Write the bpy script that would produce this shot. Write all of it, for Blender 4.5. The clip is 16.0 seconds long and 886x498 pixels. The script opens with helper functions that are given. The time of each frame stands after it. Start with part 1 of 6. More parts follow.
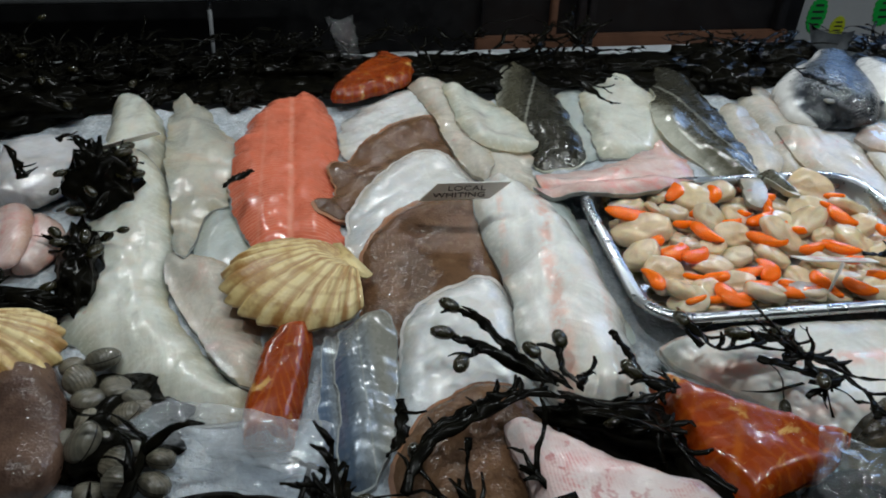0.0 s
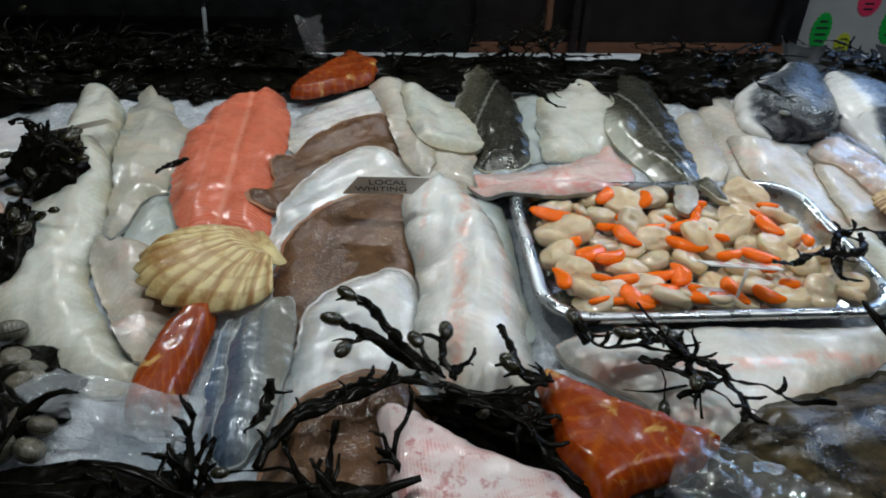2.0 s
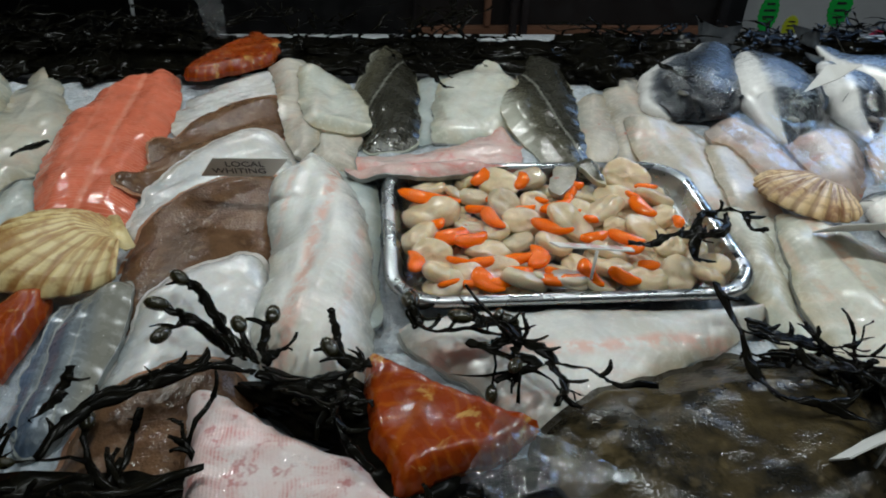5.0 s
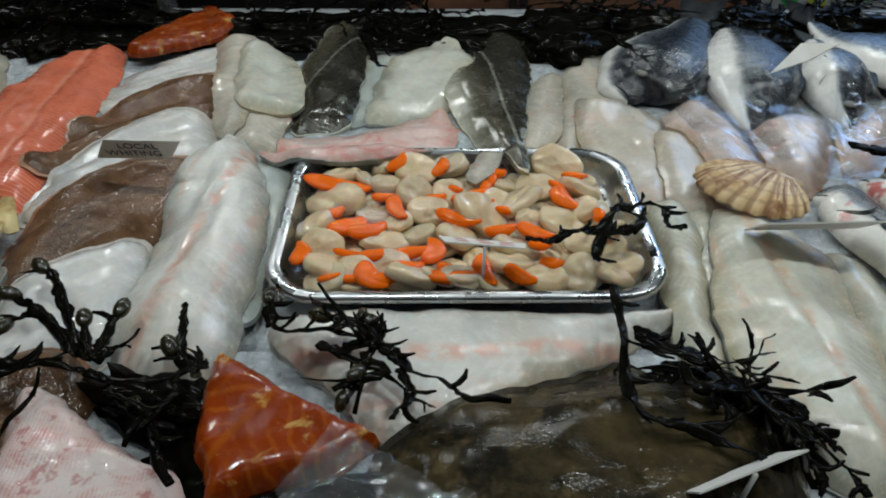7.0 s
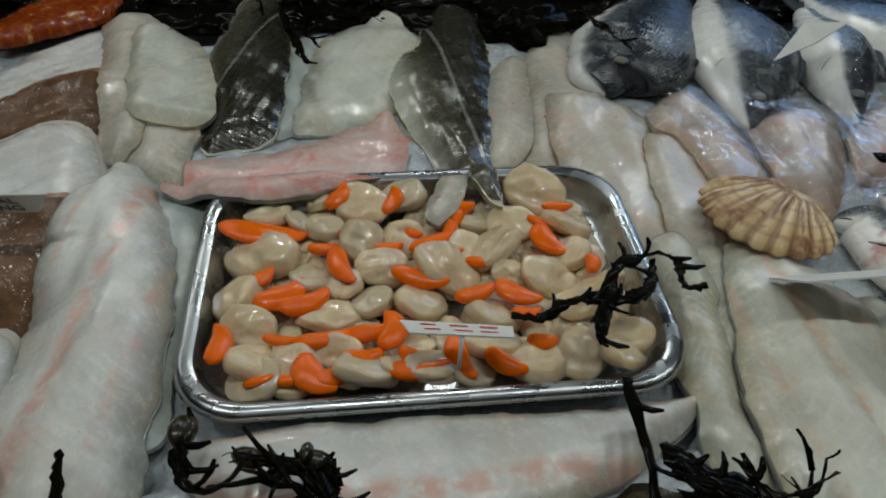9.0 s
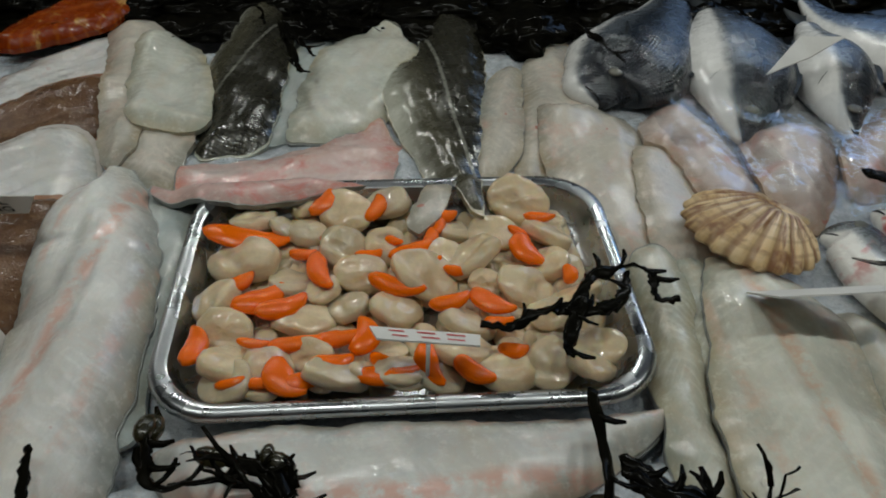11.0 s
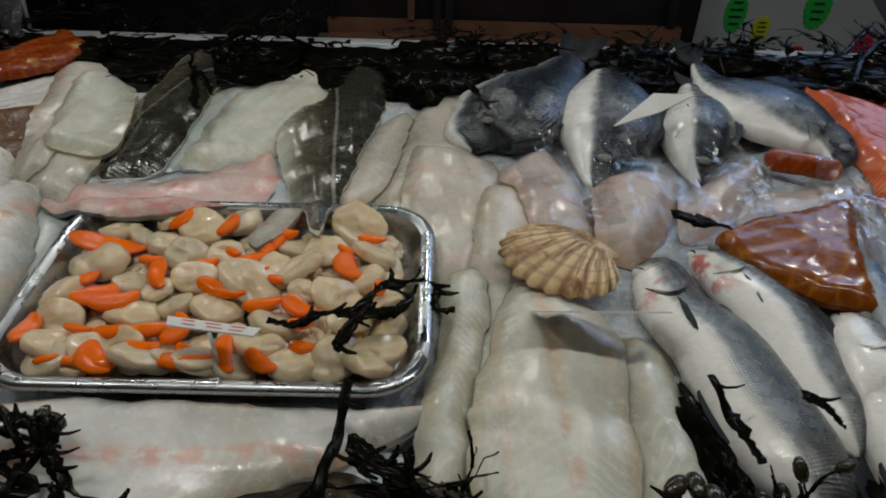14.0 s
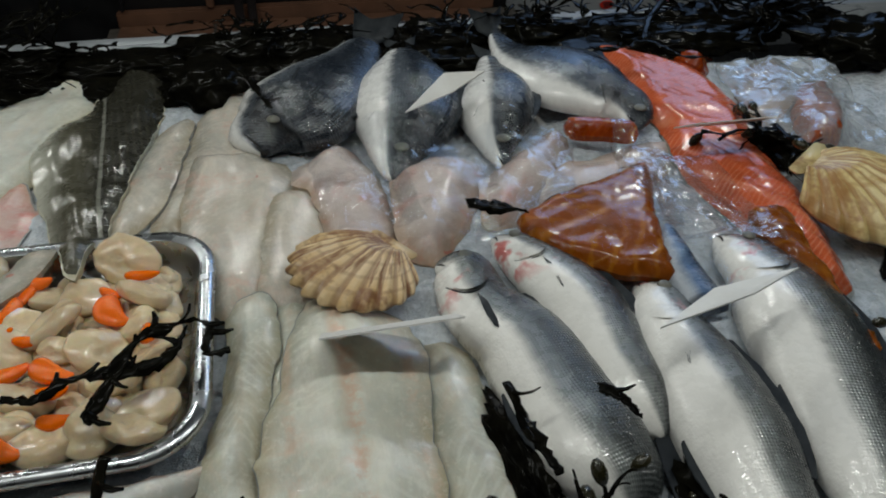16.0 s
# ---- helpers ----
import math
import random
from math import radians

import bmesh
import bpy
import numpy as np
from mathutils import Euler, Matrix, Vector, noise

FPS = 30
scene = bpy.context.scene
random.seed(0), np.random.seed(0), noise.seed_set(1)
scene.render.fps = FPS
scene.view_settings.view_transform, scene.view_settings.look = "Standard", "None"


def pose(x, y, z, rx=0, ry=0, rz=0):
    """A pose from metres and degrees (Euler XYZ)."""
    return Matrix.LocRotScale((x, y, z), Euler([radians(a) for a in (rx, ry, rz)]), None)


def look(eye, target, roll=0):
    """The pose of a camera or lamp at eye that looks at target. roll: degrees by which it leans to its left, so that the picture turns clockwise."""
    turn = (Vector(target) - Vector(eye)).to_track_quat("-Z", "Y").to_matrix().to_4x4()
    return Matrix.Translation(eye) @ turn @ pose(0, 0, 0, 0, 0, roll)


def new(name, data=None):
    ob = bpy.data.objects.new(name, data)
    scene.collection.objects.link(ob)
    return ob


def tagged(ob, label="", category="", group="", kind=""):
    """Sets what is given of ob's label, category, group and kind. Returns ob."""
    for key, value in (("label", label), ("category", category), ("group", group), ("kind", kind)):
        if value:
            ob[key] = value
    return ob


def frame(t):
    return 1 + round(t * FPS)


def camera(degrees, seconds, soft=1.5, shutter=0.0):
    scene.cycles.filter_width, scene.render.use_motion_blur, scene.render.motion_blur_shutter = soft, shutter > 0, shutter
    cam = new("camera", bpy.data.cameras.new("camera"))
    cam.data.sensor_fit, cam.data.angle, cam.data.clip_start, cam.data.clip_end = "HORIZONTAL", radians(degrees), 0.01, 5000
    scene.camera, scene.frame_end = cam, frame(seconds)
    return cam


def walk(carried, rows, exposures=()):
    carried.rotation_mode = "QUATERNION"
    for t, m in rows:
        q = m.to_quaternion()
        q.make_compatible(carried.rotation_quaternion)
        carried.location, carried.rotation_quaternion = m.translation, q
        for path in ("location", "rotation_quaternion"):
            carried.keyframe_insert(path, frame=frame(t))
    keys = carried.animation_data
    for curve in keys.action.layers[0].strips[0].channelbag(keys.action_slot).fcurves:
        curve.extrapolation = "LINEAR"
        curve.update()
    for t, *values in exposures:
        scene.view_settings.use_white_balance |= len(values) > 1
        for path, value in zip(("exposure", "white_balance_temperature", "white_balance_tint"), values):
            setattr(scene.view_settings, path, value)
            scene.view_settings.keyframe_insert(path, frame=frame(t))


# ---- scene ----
cam = camera(62.1, 16.0, 1.9)
METRES, EYE, TILT, LEAN, TURN = 1.01, 0.4, 0.0, 0.0, -8.0
ROWS = [
    (0.0, 0.0, 0.0, 0.0, 0.76, -35.23, -1.07),
    (0.5, -0.0196, -0.0062, 0.003, -0.43, -34.6, -1.8),
    (1.0, -0.0002, -0.0111, 0.0016, 0.48, -34.19, -1.91),
    (1.5, 0.0651, -0.0143, 0.0002, 3.2, -34.52, -1.82),
    (2.0, 0.1081, -0.013, -0.0027, 3.93, -34.64, -1.7),
    (2.5, 0.1399, -0.0152, -0.0107, 4.2, -35.65, -2.15),
    (3.0, 0.1732, -0.0313, -0.014, 3.84, -35.84, -1.55),
    (3.5, 0.2018, -0.04, -0.0125, 3.14, -35.45, -1.63),
    (6.0, 0.2972, 0.0373, -0.0126, 3.6, -35.93, -2.03),
    (6.5, 0.3531, 0.0425, -0.0243, 5.93, -36.67, -2.33),
    (7.0, 0.3673, 0.0606, -0.023, 7.07, -37.5, -0.52),
    (7.5, 0.3632, 0.0946, -0.02, 5.84, -37.91, -0.54),
    (8.0, 0.3566, 0.1463, -0.0284, 4.61, -39.95, -0.47),
    (8.5, 0.3417, 0.1992, -0.0362, 2.59, -41.9, -0.57),
    (9.0, 0.3328, 0.2279, -0.0338, 1.71, -42.54, -1.88),
    (11.5, 0.3708, 0.2191, -0.0249, 4.04, -41.43, -1.42),
    (12.0, 0.3665, 0.2087, -0.0177, 1.76, -40.24, -1.25),
    (12.5, 0.3961, 0.1992, -0.013, 4.55, -39.82, -2.36),
    (13.0, 0.4547, 0.1854, -0.0065, 7.67, -38.05, -2.6),
    (13.5, 0.4984, 0.1784, -0.0086, 8.58, -37.53, -1.9),
    (14.0, 0.5498, 0.1706, -0.0094, 8.07, -37.3, -1.63),
    (14.5, 0.5884, 0.1699, -0.0106, 6.17, -37.07, -2.01),
    (15.0, 0.6103, 0.1777, -0.016, 3.82, -38.48, -1.24),
    (15.5, 0.616, 0.2091, -0.0075, -1.45, -38.1, -1.33),
    (16.0, 0.6161, 0.2331, -0.0149, -4.54, -39.07, -1.57),
]
walk(cam, [(t, pose(0, 0, EYE, TILT, LEAN, TURN) @ pose(METRES * x, METRES * y, METRES * z, 90 + pitch, roll, yaw)) for t, x, y, z, yaw, pitch, roll in ROWS],
     [(0.0, -0.17, 6150, 9), (3.5, -0.17, 6150, 9), (6.0, -0.43, 6300, 6), (7.0, -0.45, 6300, 6), (9.0, -0.98, 6400, 6), (12.5, -0.95, 6700, 9), (14.5, -0.83, 6750, 10), (16.0, -0.75, 6550, 8)])

from mathutils.geometry import delaunay_2d_cdt

# ---- world and lights ----
world = bpy.data.worlds.new("world")
scene.world = world
world.use_nodes = True
world.node_tree.nodes["Background"].inputs[0].default_value = (0.55, 0.68, 0.9, 1)
world.node_tree.nodes["Background"].inputs[1].default_value = 0.02


def lamp(name, x, y, z, sx, sy, power, colour, target):
    data = bpy.data.lights.new(name, "AREA")
    data.shape, data.size, data.size_y, data.energy, data.color = "RECTANGLE", sx, sy, power, colour
    ob = new(name, data)
    ob.matrix_world = look((x, y, z), target)
    return ob


# spot rails behind and above the counter, an added unseen fill lamp near the ceiling on the customers' side, daylight
# from a window behind
for lx in (-0.45, 0.05, 0.55, 1.05, 1.55):
    lamp("rail_light", lx, 1.38, 0.66, 0.14, 0.05, 1.5, (0.97, 1.0, 0.96), (lx, 0.6, 0))
    lamp("canopy_light", lx + 0.2, 0.50, 1.10, 0.12, 0.06, 3.1 if lx < 0.3 else 2.6, (0.97, 1.0, 0.96), (lx + 0.2, 0.5, 0))
lamp("ceiling_fill", 0.3, -0.6, 1.7, 1.4, 0.3, 1.5, (0.97, 1.0, 0.97), (0.35, 0.3, 0))
lamp("window_light", 1.9, 2.72, 1.05, 1.5, 0.8, 14.0, (0.36, 0.58, 1.0), (0.8, 0.7, 0))


# ---- materials ----
class Nodes:
    """Short hand for node trees."""

    def __init__(self, name):
        self.m = bpy.data.materials.new(name)
        self.m.use_nodes = True
        self.t = self.m.node_tree
        self.bsdf = self.t.nodes["Principled BSDF"]
        self.out = self.t.nodes["Material Output"]

    def add(self, kind, **values):
        n = self.t.nodes.new(kind)
        for k, v in values.items():
            if k == "op":
                n.operation = v
            elif k == "typ":
                n.wave_type = v
            elif k == "bands":
                n.bands_direction = v
            elif k == "feature":
                n.feature = v
            elif k == "mode":
                n.blend_type = v
        return n

    def link(self, a, b):
        self.t.links.new(a, b)

    def put(self, socket, v):
        if hasattr(v, "is_output"):
            self.link(v, socket)
        else:
            socket.default_value = v

    def coord(self, which="Object"):
        return self.add("ShaderNodeTexCoord").outputs[which]

    def noise(self, scale, detail=4.0, rough=0.6, vec=None, distort=0.0):
        n = self.add("ShaderNodeTexNoise")
        n.inputs["Scale"].default_value, n.inputs["Detail"].default_value = scale, detail
        n.inputs["Roughness"].default_value, n.inputs["Distortion"].default_value = rough, distort
        self.link(vec or self.coord(), n.inputs["Vector"])
        return n.outputs["Fac"]

    def math(self, op, a, b=0.0):
        n = self.add("ShaderNodeMath", op=op)
        self.put(n.inputs[0], a), self.put(n.inputs[1], b)
        return n.outputs[0]

    def span(self, v, a, b, lo=0.0, hi=1.0):
        n = self.add("ShaderNodeMapRange")
        n.interpolation_type = "SMOOTHSTEP"
        self.put(n.inputs[0], v)
        for i, w in zip((1, 2, 3, 4), (a, b, lo, hi)):
            n.inputs[i].default_value = w
        return n.outputs[0]

    def mix(self, fac, a, b, mode="MIX"):
        n = self.t.nodes.new("ShaderNodeMix")
        n.data_type, n.blend_type = "RGBA", mode
        self.put(n.inputs[0], fac)
        for i, c in ((6, a), (7, b)):
            self.put(n.inputs[i], c if hasattr(c, "is_output") else (*c, 1.0))
        return n.outputs[2]

    def uv(self):
        """Metres along the thing and -1..1 across it."""
        n = self.add("ShaderNodeSeparateXYZ")
        self.link(self.coord("UV"), n.inputs[0])
        return n.outputs[0], n.outputs[1]

    def bump(self, height, strength=0.3, dist=0.002, coat=None, film=0.0015):
        n = self.add("ShaderNodeBump")
        n.inputs["Strength"].default_value, n.inputs["Distance"].default_value = strength, dist
        self.link(height, n.inputs["Height"])
        self.link(n.outputs[0], self.bsdf.inputs["Normal"])
        if coat:
            c = self.add("ShaderNodeBump")
            c.inputs["Strength"].default_value, c.inputs["Distance"].default_value = 0.42, film
            self.link(coat, c.inputs["Height"])
            n = c
        self.link(n.outputs[0], self.bsdf.inputs["Coat Normal"])

    def done(self, colour=None, rough=0.4, metal=0.0, spec=0.5, coat=0.0, sss=0.0):
        if colour is not None:
            self.put(self.bsdf.inputs["Base Color"], colour if hasattr(colour, "is_output") else (*colour, 1.0))
        self.put(self.bsdf.inputs["Roughness"], rough)
        self.put(self.bsdf.inputs["Metallic"], metal)
        self.bsdf.inputs["Specular IOR Level"].default_value = spec
        self.bsdf.inputs["Coat Weight"].default_value = coat
        self.bsdf.inputs["Coat Roughness"].default_value = 0.08
        if sss:
            self.bsdf.inputs["Subsurface Weight"].default_value = sss
            self.bsdf.inputs["Subsurface Radius"].default_value = (0.006, 0.004, 0.003)
            self.bsdf.inputs["Subsurface Scale"].default_value = 1.0
        return self.m


def flesh(name, pale, tint, blush, blush_amount=0.25, seam=0.0, rough=0.34):
    """Wet white fish flesh: milky and glassy patches, fibres along it, flake chevrons, blush, thin glassy edges."""
    n = Nodes(name)
    u, v = n.uv()
    side = n.math("ABSOLUTE", v)
    inset = n.add("ShaderNodeAttribute")
    inset.attribute_name = "inset"
    cloud = n.noise(16.0, 6.0, 0.68, None, 0.6)
    base = n.mix(n.span(cloud, 0.34, 0.66), pale, tint)
    streak = n.add("ShaderNodeCombineXYZ")
    n.link(n.math("MULTIPLY", u, 22.0), streak.inputs[0]), n.link(n.math("MULTIPLY", v, 9.0), streak.inputs[1])
    fibre = n.noise(1.8, 6.0, 0.7, streak.outputs[0], 1.0)
    base = n.mix(n.math("MULTIPLY", n.span(fibre, 0.44, 0.68), 0.30), base, [c * 0.84 for c in tint])
    flake = n.math("SINE", n.math("ADD", n.math("MULTIPLY", u, 640.0), n.math("ADD", n.math("MULTIPLY", side, 26.0), n.math("MULTIPLY", n.noise(14.0, 3.0), 26.0))))
    base = n.mix(n.math("MULTIPLY", n.math("MULTIPLY", n.span(flake, 0.1, 1.0), n.span(n.noise(17.0, 3.0), 0.42, 0.62)), 0.30), base, [min(0.9, c * 1.16) for c in pale])
    broad = n.noise(8.0, 4.0, 0.6, None, 0.7)
    base = n.mix(n.math("MULTIPLY", n.span(broad, 0.50, 0.70), 0.6), base, [tint[0] * 0.98, tint[1] * 0.88, tint[2] * 0.70])
    base = n.mix(n.math("MULTIPLY", n.span(broad, 0.46, 0.30), 0.6), base, [tint[0] * 0.78, tint[1] * 0.85, tint[2] * 0.89])
    glassy = n.math("ADD", inset.outputs["Fac"], n.math("MULTIPLY", n.math("SUBTRACT", n.noise(26.0, 4.0, 0.65), 0.5), 0.022))
    base = n.mix(n.math("MULTIPLY", n.span(glassy, 0.008, 0.034), 0.42), base, [min(0.86, pale[0] * 1.08), min(0.86, pale[1] * 1.09), min(0.84, pale[2] * 1.09)])
    base = n.mix(n.math("MULTIPLY", n.span(glassy, 0.016, 0.0), 0.75), base, n.mix(n.span(n.noise(13.0, 3.0), 0.42, 0.6), [tint[0] * 0.70, tint[1] * 0.74, tint[2] * 0.72], [tint[0] * 0.92, tint[1] * 0.80, tint[2] * 0.58]))
    base = n.mix(n.math("MULTIPLY", n.span(n.noise(140.0, 4.0, 0.75), 0.5, 0.68), 0.4), base, [min(0.92, c * 1.12) for c in pale])
    spots = n.noise(11.0, 6.0, 0.75, None, 0.8)
    base = n.mix(n.math("MULTIPLY", n.span(spots, 0.50, 0.74), blush_amount * 1.5), base, blush)
    veins = n.span(n.math("ABSOLUTE", n.math("SUBTRACT", n.noise(20.0, 3.0, 0.6, None, 1.5), 0.5)), 0.016, 0.004)
    base = n.mix(n.math("MULTIPLY", veins, 0.07), base, blush)
    specks = n.math("MULTIPLY", n.span(n.noise(60.0, 2.0, 0.6), 0.70, 0.75), n.span(n.noise(7.0, 2.0), 0.5, 0.6))
    base = n.mix(n.math("MULTIPLY", specks, blush_amount * 1.6), base, (0.50, 0.12, 0.09))
    if seam:
        near = n.math("ABSOLUTE", n.math("ADD", v, n.math("MULTIPLY", n.math("SUBTRACT", n.noise(9.0, 2.0), 0.5), 0.30)))
        base = n.mix(n.math("MULTIPLY", n.span(near, 0.16, 0.02), n.math("MULTIPLY", n.span(n.noise(55.0, 4.0, 0.7), 0.36, 0.60), seam)), base, blush)
        flank = n.math("ABSOLUTE", n.math("SUBTRACT", near, 0.62))
        base = n.mix(n.math("MULTIPLY", n.span(flank, 0.09, 0.02), n.math("MULTIPLY", n.span(n.noise(40.0, 4.0, 0.7), 0.40, 0.62), seam * 0.6)), base, blush)
    lumps = n.noise(48.0, 3.0, 0.6)
    grain = n.noise(2.6, 5.0, 0.7, streak.outputs[0], 0.8)
    n.bump(n.math("ADD", n.math("MULTIPLY", n.noise(300.0, 2.0, 0.6), 0.16), n.math("ADD", n.math("MULTIPLY", lumps, 0.7), n.math("ADD", n.math("MULTIPLY", grain, 0.45), n.math("MULTIPLY", n.math("MULTIPLY", flake, n.span(n.noise(17.0, 3.0), 0.42, 0.62)), 0.10)))), 0.42, 0.0016, n.math("ADD", n.math("MULTIPLY", n.noise(330.0, 3.0, 0.6), 1.0), n.math("MULTIPLY", n.noise(110.0, 2.0), 2.0)), 0.0008)
    m = n.done(base, n.span(n.noise(45.0), 0.3, 0.7, rough, rough * 1.5), spec=0.35, coat=0.5, sss=0.35)
    n.bsdf.inputs["Coat Roughness"].default_value = 0.11
    n.bsdf.inputs["Subsurface Radius"].default_value = (0.011, 0.008, 0.006)
    n.put(n.bsdf.inputs["Coat Weight"], n.span(n.noise(24.0, 3.0, 0.6), 0.34, 0.56, 0.25, 1.0))
    return m


def wing_flesh(name):
    """Skate wing: white flesh in close ribs, stained with blood."""
    n = Nodes(name)
    u, v = n.uv()
    rib = n.math("SINE", n.math("ADD", n.math("MULTIPLY", u, 2500.0), n.math("ADD", n.math("MULTIPLY", v, 9.0), n.math("MULTIPLY", n.noise(14.0, 2.0), 34.0))))
    base = n.mix(n.span(n.noise(24.0, 4.0), 0.35, 0.7), (0.76, 0.67, 0.65), (0.70, 0.50, 0.48))
    base = n.mix(n.math("MULTIPLY", n.math("MULTIPLY", n.span(rib, 0.0, 1.0), n.span(n.noise(12.0, 3.0), 0.36, 0.6)), 0.12), base, (0.80, 0.74, 0.72))
    base = n.mix(n.math("MULTIPLY", n.span(n.noise(20.0, 5.0, 0.72, None, 1.0), 0.50, 0.66), n.span(rib, -1.0, 1.0, 0.65, 0.25)), base, (0.55, 0.12, 0.10))
    base = n.mix(n.math("MULTIPLY", n.span(n.noise(46.0, 3.0, 0.7), 0.58, 0.68), 0.6), base, (0.38, 0.03, 0.03))
    n.bump(n.math("ADD", n.math("MULTIPLY", n.math("MULTIPLY", rib, n.span(n.noise(12.0, 3.0), 0.40, 0.62)), 0.07), n.noise(150.0, 3.0, 0.6)), 0.5, 0.0018, n.math("ADD", n.noise(200.0, 2.0, 0.5), n.math("MULTIPLY", rib, 0.05)))
    return n.done(base, 0.4, spec=0.25, coat=0.8, sss=0.2)


def salmon_flesh(name, deep, fat, freq=1150.0, gold=0.0):
    n = Nodes(name)
    u, v = n.uv()
    a = n.math("ABSOLUTE", v)
    wob = n.noise(18.0, 3.0)
    ph = n.math("ADD", n.math("MULTIPLY", u, freq), n.math("ADD", n.math("MULTIPLY", a, 24.0), n.math("MULTIPLY", wob, 17.0)))
    line = n.span(n.math("SINE", ph), 0.35, 1.0)
    line = n.math("MULTIPLY", line, n.span(a, 0.05, 0.35, 0.25, 0.8))
    base = n.mix(n.span(n.noise(22.0, 4.0), 0.35, 0.7), deep, [c * 0.82 for c in deep])
    base = n.mix(n.math("MULTIPLY", n.math("MULTIPLY", line, n.span(n.noise(30.0, 3.0), 0.3, 0.65, 0.4, 1.0)), 0.7), base, fat)
    dashes = n.span(n.noise(60.0, 3.0), 0.3, 0.6, 0.3, 1.0)
    centre = n.math("MULTIPLY", n.span(n.math("ABSOLUTE", n.math("SUBTRACT", v, 0.04)), 0.07, 0.015), dashes)
    second = n.math("MULTIPLY", n.span(n.math("ABSOLUTE", n.math("SUBTRACT", v, 0.5)), 0.035, 0.01), 0.5)
    base = n.mix(n.math("MULTIPLY", n.math("MAXIMUM", centre, second), 0.5), base, fat)
    if gold:
        base = n.mix(n.math("MULTIPLY", n.span(n.noise(34.0, 4.0, 0.7, None, 0.7), 0.58, 0.7), gold), base, (0.70, 0.42, 0.12))
        base = n.mix(n.math("MULTIPLY", n.span(n.noise(20.0, 3.0), 0.52, 0.36), 0.5), base, [c * 0.5 for c in deep])
    n.bump(n.math("ADD", n.math("MULTIPLY", line, 0.15), n.noise(150.0, 3.0, 0.6)), 0.3, 0.0012, n.noise(120.0, 2.0), 0.0006)
    return n.done(base, n.span(n.noise(70.0), 0.3, 0.7, 0.2, 0.34), spec=0.2, coat=0.5, sss=0.06)


def flat_skin(name, mid, dark, light, spot=40.0, rim=(0.30, 0.13, 0.06), relief=0.34, spec=0.40):
    """Mottled wet upper skin of a flatfish, with a reddish fin rim."""
    n = Nodes(name)
    u, v = n.uv()
    base = n.mix(n.span(n.noise(spot, 5.0, 0.7), 0.36, 0.66), dark, mid)
    base = n.mix(n.math("MULTIPLY", n.span(n.noise(spot * 3.2, 2.0), 0.56, 0.72), 0.6), base, light)
    base = n.mix(n.span(n.math("ABSOLUTE", v), 0.86, 0.97), base, rim)
    cell = n.add("ShaderNodeTexVoronoi")
    cell.inputs["Scale"].default_value = 420.0
    n.link(n.coord(), cell.inputs["Vector"])
    n.bump(n.math("ADD", n.math("MULTIPLY", cell.outputs["Distance"], 0.6), n.math("MULTIPLY", n.noise(240.0, 1.0), 0.8)), relief, 0.0018)
    return n.done(base, n.span(n.noise(60.0), 0.3, 0.7, 0.14, 0.26), spec=spec)


def round_skin(name, belly, side, back, lo=-0.35, mid=0.05, hi=0.55, scale=1.0, line=0.0, patch=None, mask=None, relief=0.5, silver=0.15):
    """Skin of a round fish: pale belly, silver side, dark back, small scales, lateral line."""
    n = Nodes(name)
    u, v = n.uv()
    w = n.math("ADD", v, n.math("MULTIPLY", n.math("SUBTRACT", n.noise(16.0, 4.0), 0.5), 0.28))
    base = n.mix(n.span(w, lo, mid), belly, side)
    base = n.mix(n.span(w, mid, hi), base, back)
    base = n.mix(n.math("MULTIPLY", n.span(n.noise(48.0, 4.0, 0.7), 0.5, 0.7), n.span(w, lo, mid, 0.06, 0.35)), base, [c * 0.55 for c in side])
    if line:
        near = n.span(n.math("ABSOLUTE", n.math("SUBTRACT", n.math("ADD", v, n.math("MULTIPLY", n.math("SINE", n.math("MULTIPLY", u, 14.0)), 0.06)), 0.02)), 0.035, 0.012)
        base = n.mix(n.math("MULTIPLY", near, line), base, (0.42, 0.42, 0.36))
    if patch:
        zone = n.math("MULTIPLY", n.span(u, 0.085, 0.05), n.span(v, 0.25, -0.1))
        base = n.mix(n.math("MULTIPLY", n.span(n.noise(34.0, 3.0), 0.54, 0.66), n.math("MULTIPLY", zone, 0.85)), base, patch)
    if mask:
        base = n.mix(n.math("MULTIPLY", n.span(u, 0.10, 0.05), n.span(v, -0.65, -0.25)), base, mask)
    a, b = n.math("MULTIPLY", u, 820.0 * scale), n.math("MULTIPLY", n.math("ADD", v, n.math("MULTIPLY", n.noise(20.0, 2.0), 0.05)), 34.0 * scale)
    lattice = n.math("MULTIPLY", n.math("SINE", n.math("ADD", a, b)), n.math("SINE", n.math("SUBTRACT", a, b)))
    zone = n.math("MULTIPLY", n.span(w, lo, mid), n.span(n.noise(14.0, 3.0), 0.3, 0.55, 0.35, 1.0))
    scaly = n.math("MULTIPLY", n.span(lattice, 0.0, 0.8), zone)
    base = n.mix(n.math("MULTIPLY", scaly, 0.24), base, [min(0.8, c * 1.8) for c in side])
    n.bump(n.math("ADD", n.math("MULTIPLY", n.math("MULTIPLY", lattice, n.span(w, lo - 0.1, mid + 0.15, 0.04, 1.0)), 0.3), n.math("ADD", n.math("MULTIPLY", n.noise(60.0), 0.6), n.math("MULTIPLY", n.noise(240.0, 2.0), 0.35))), relief, 0.0014)
    return n.done(base, n.span(n.noise(90.0, 3.0), 0.3, 0.7, 0.18, 0.36), metal=n.span(w, lo, mid, 0.0, silver), coat=0.5)


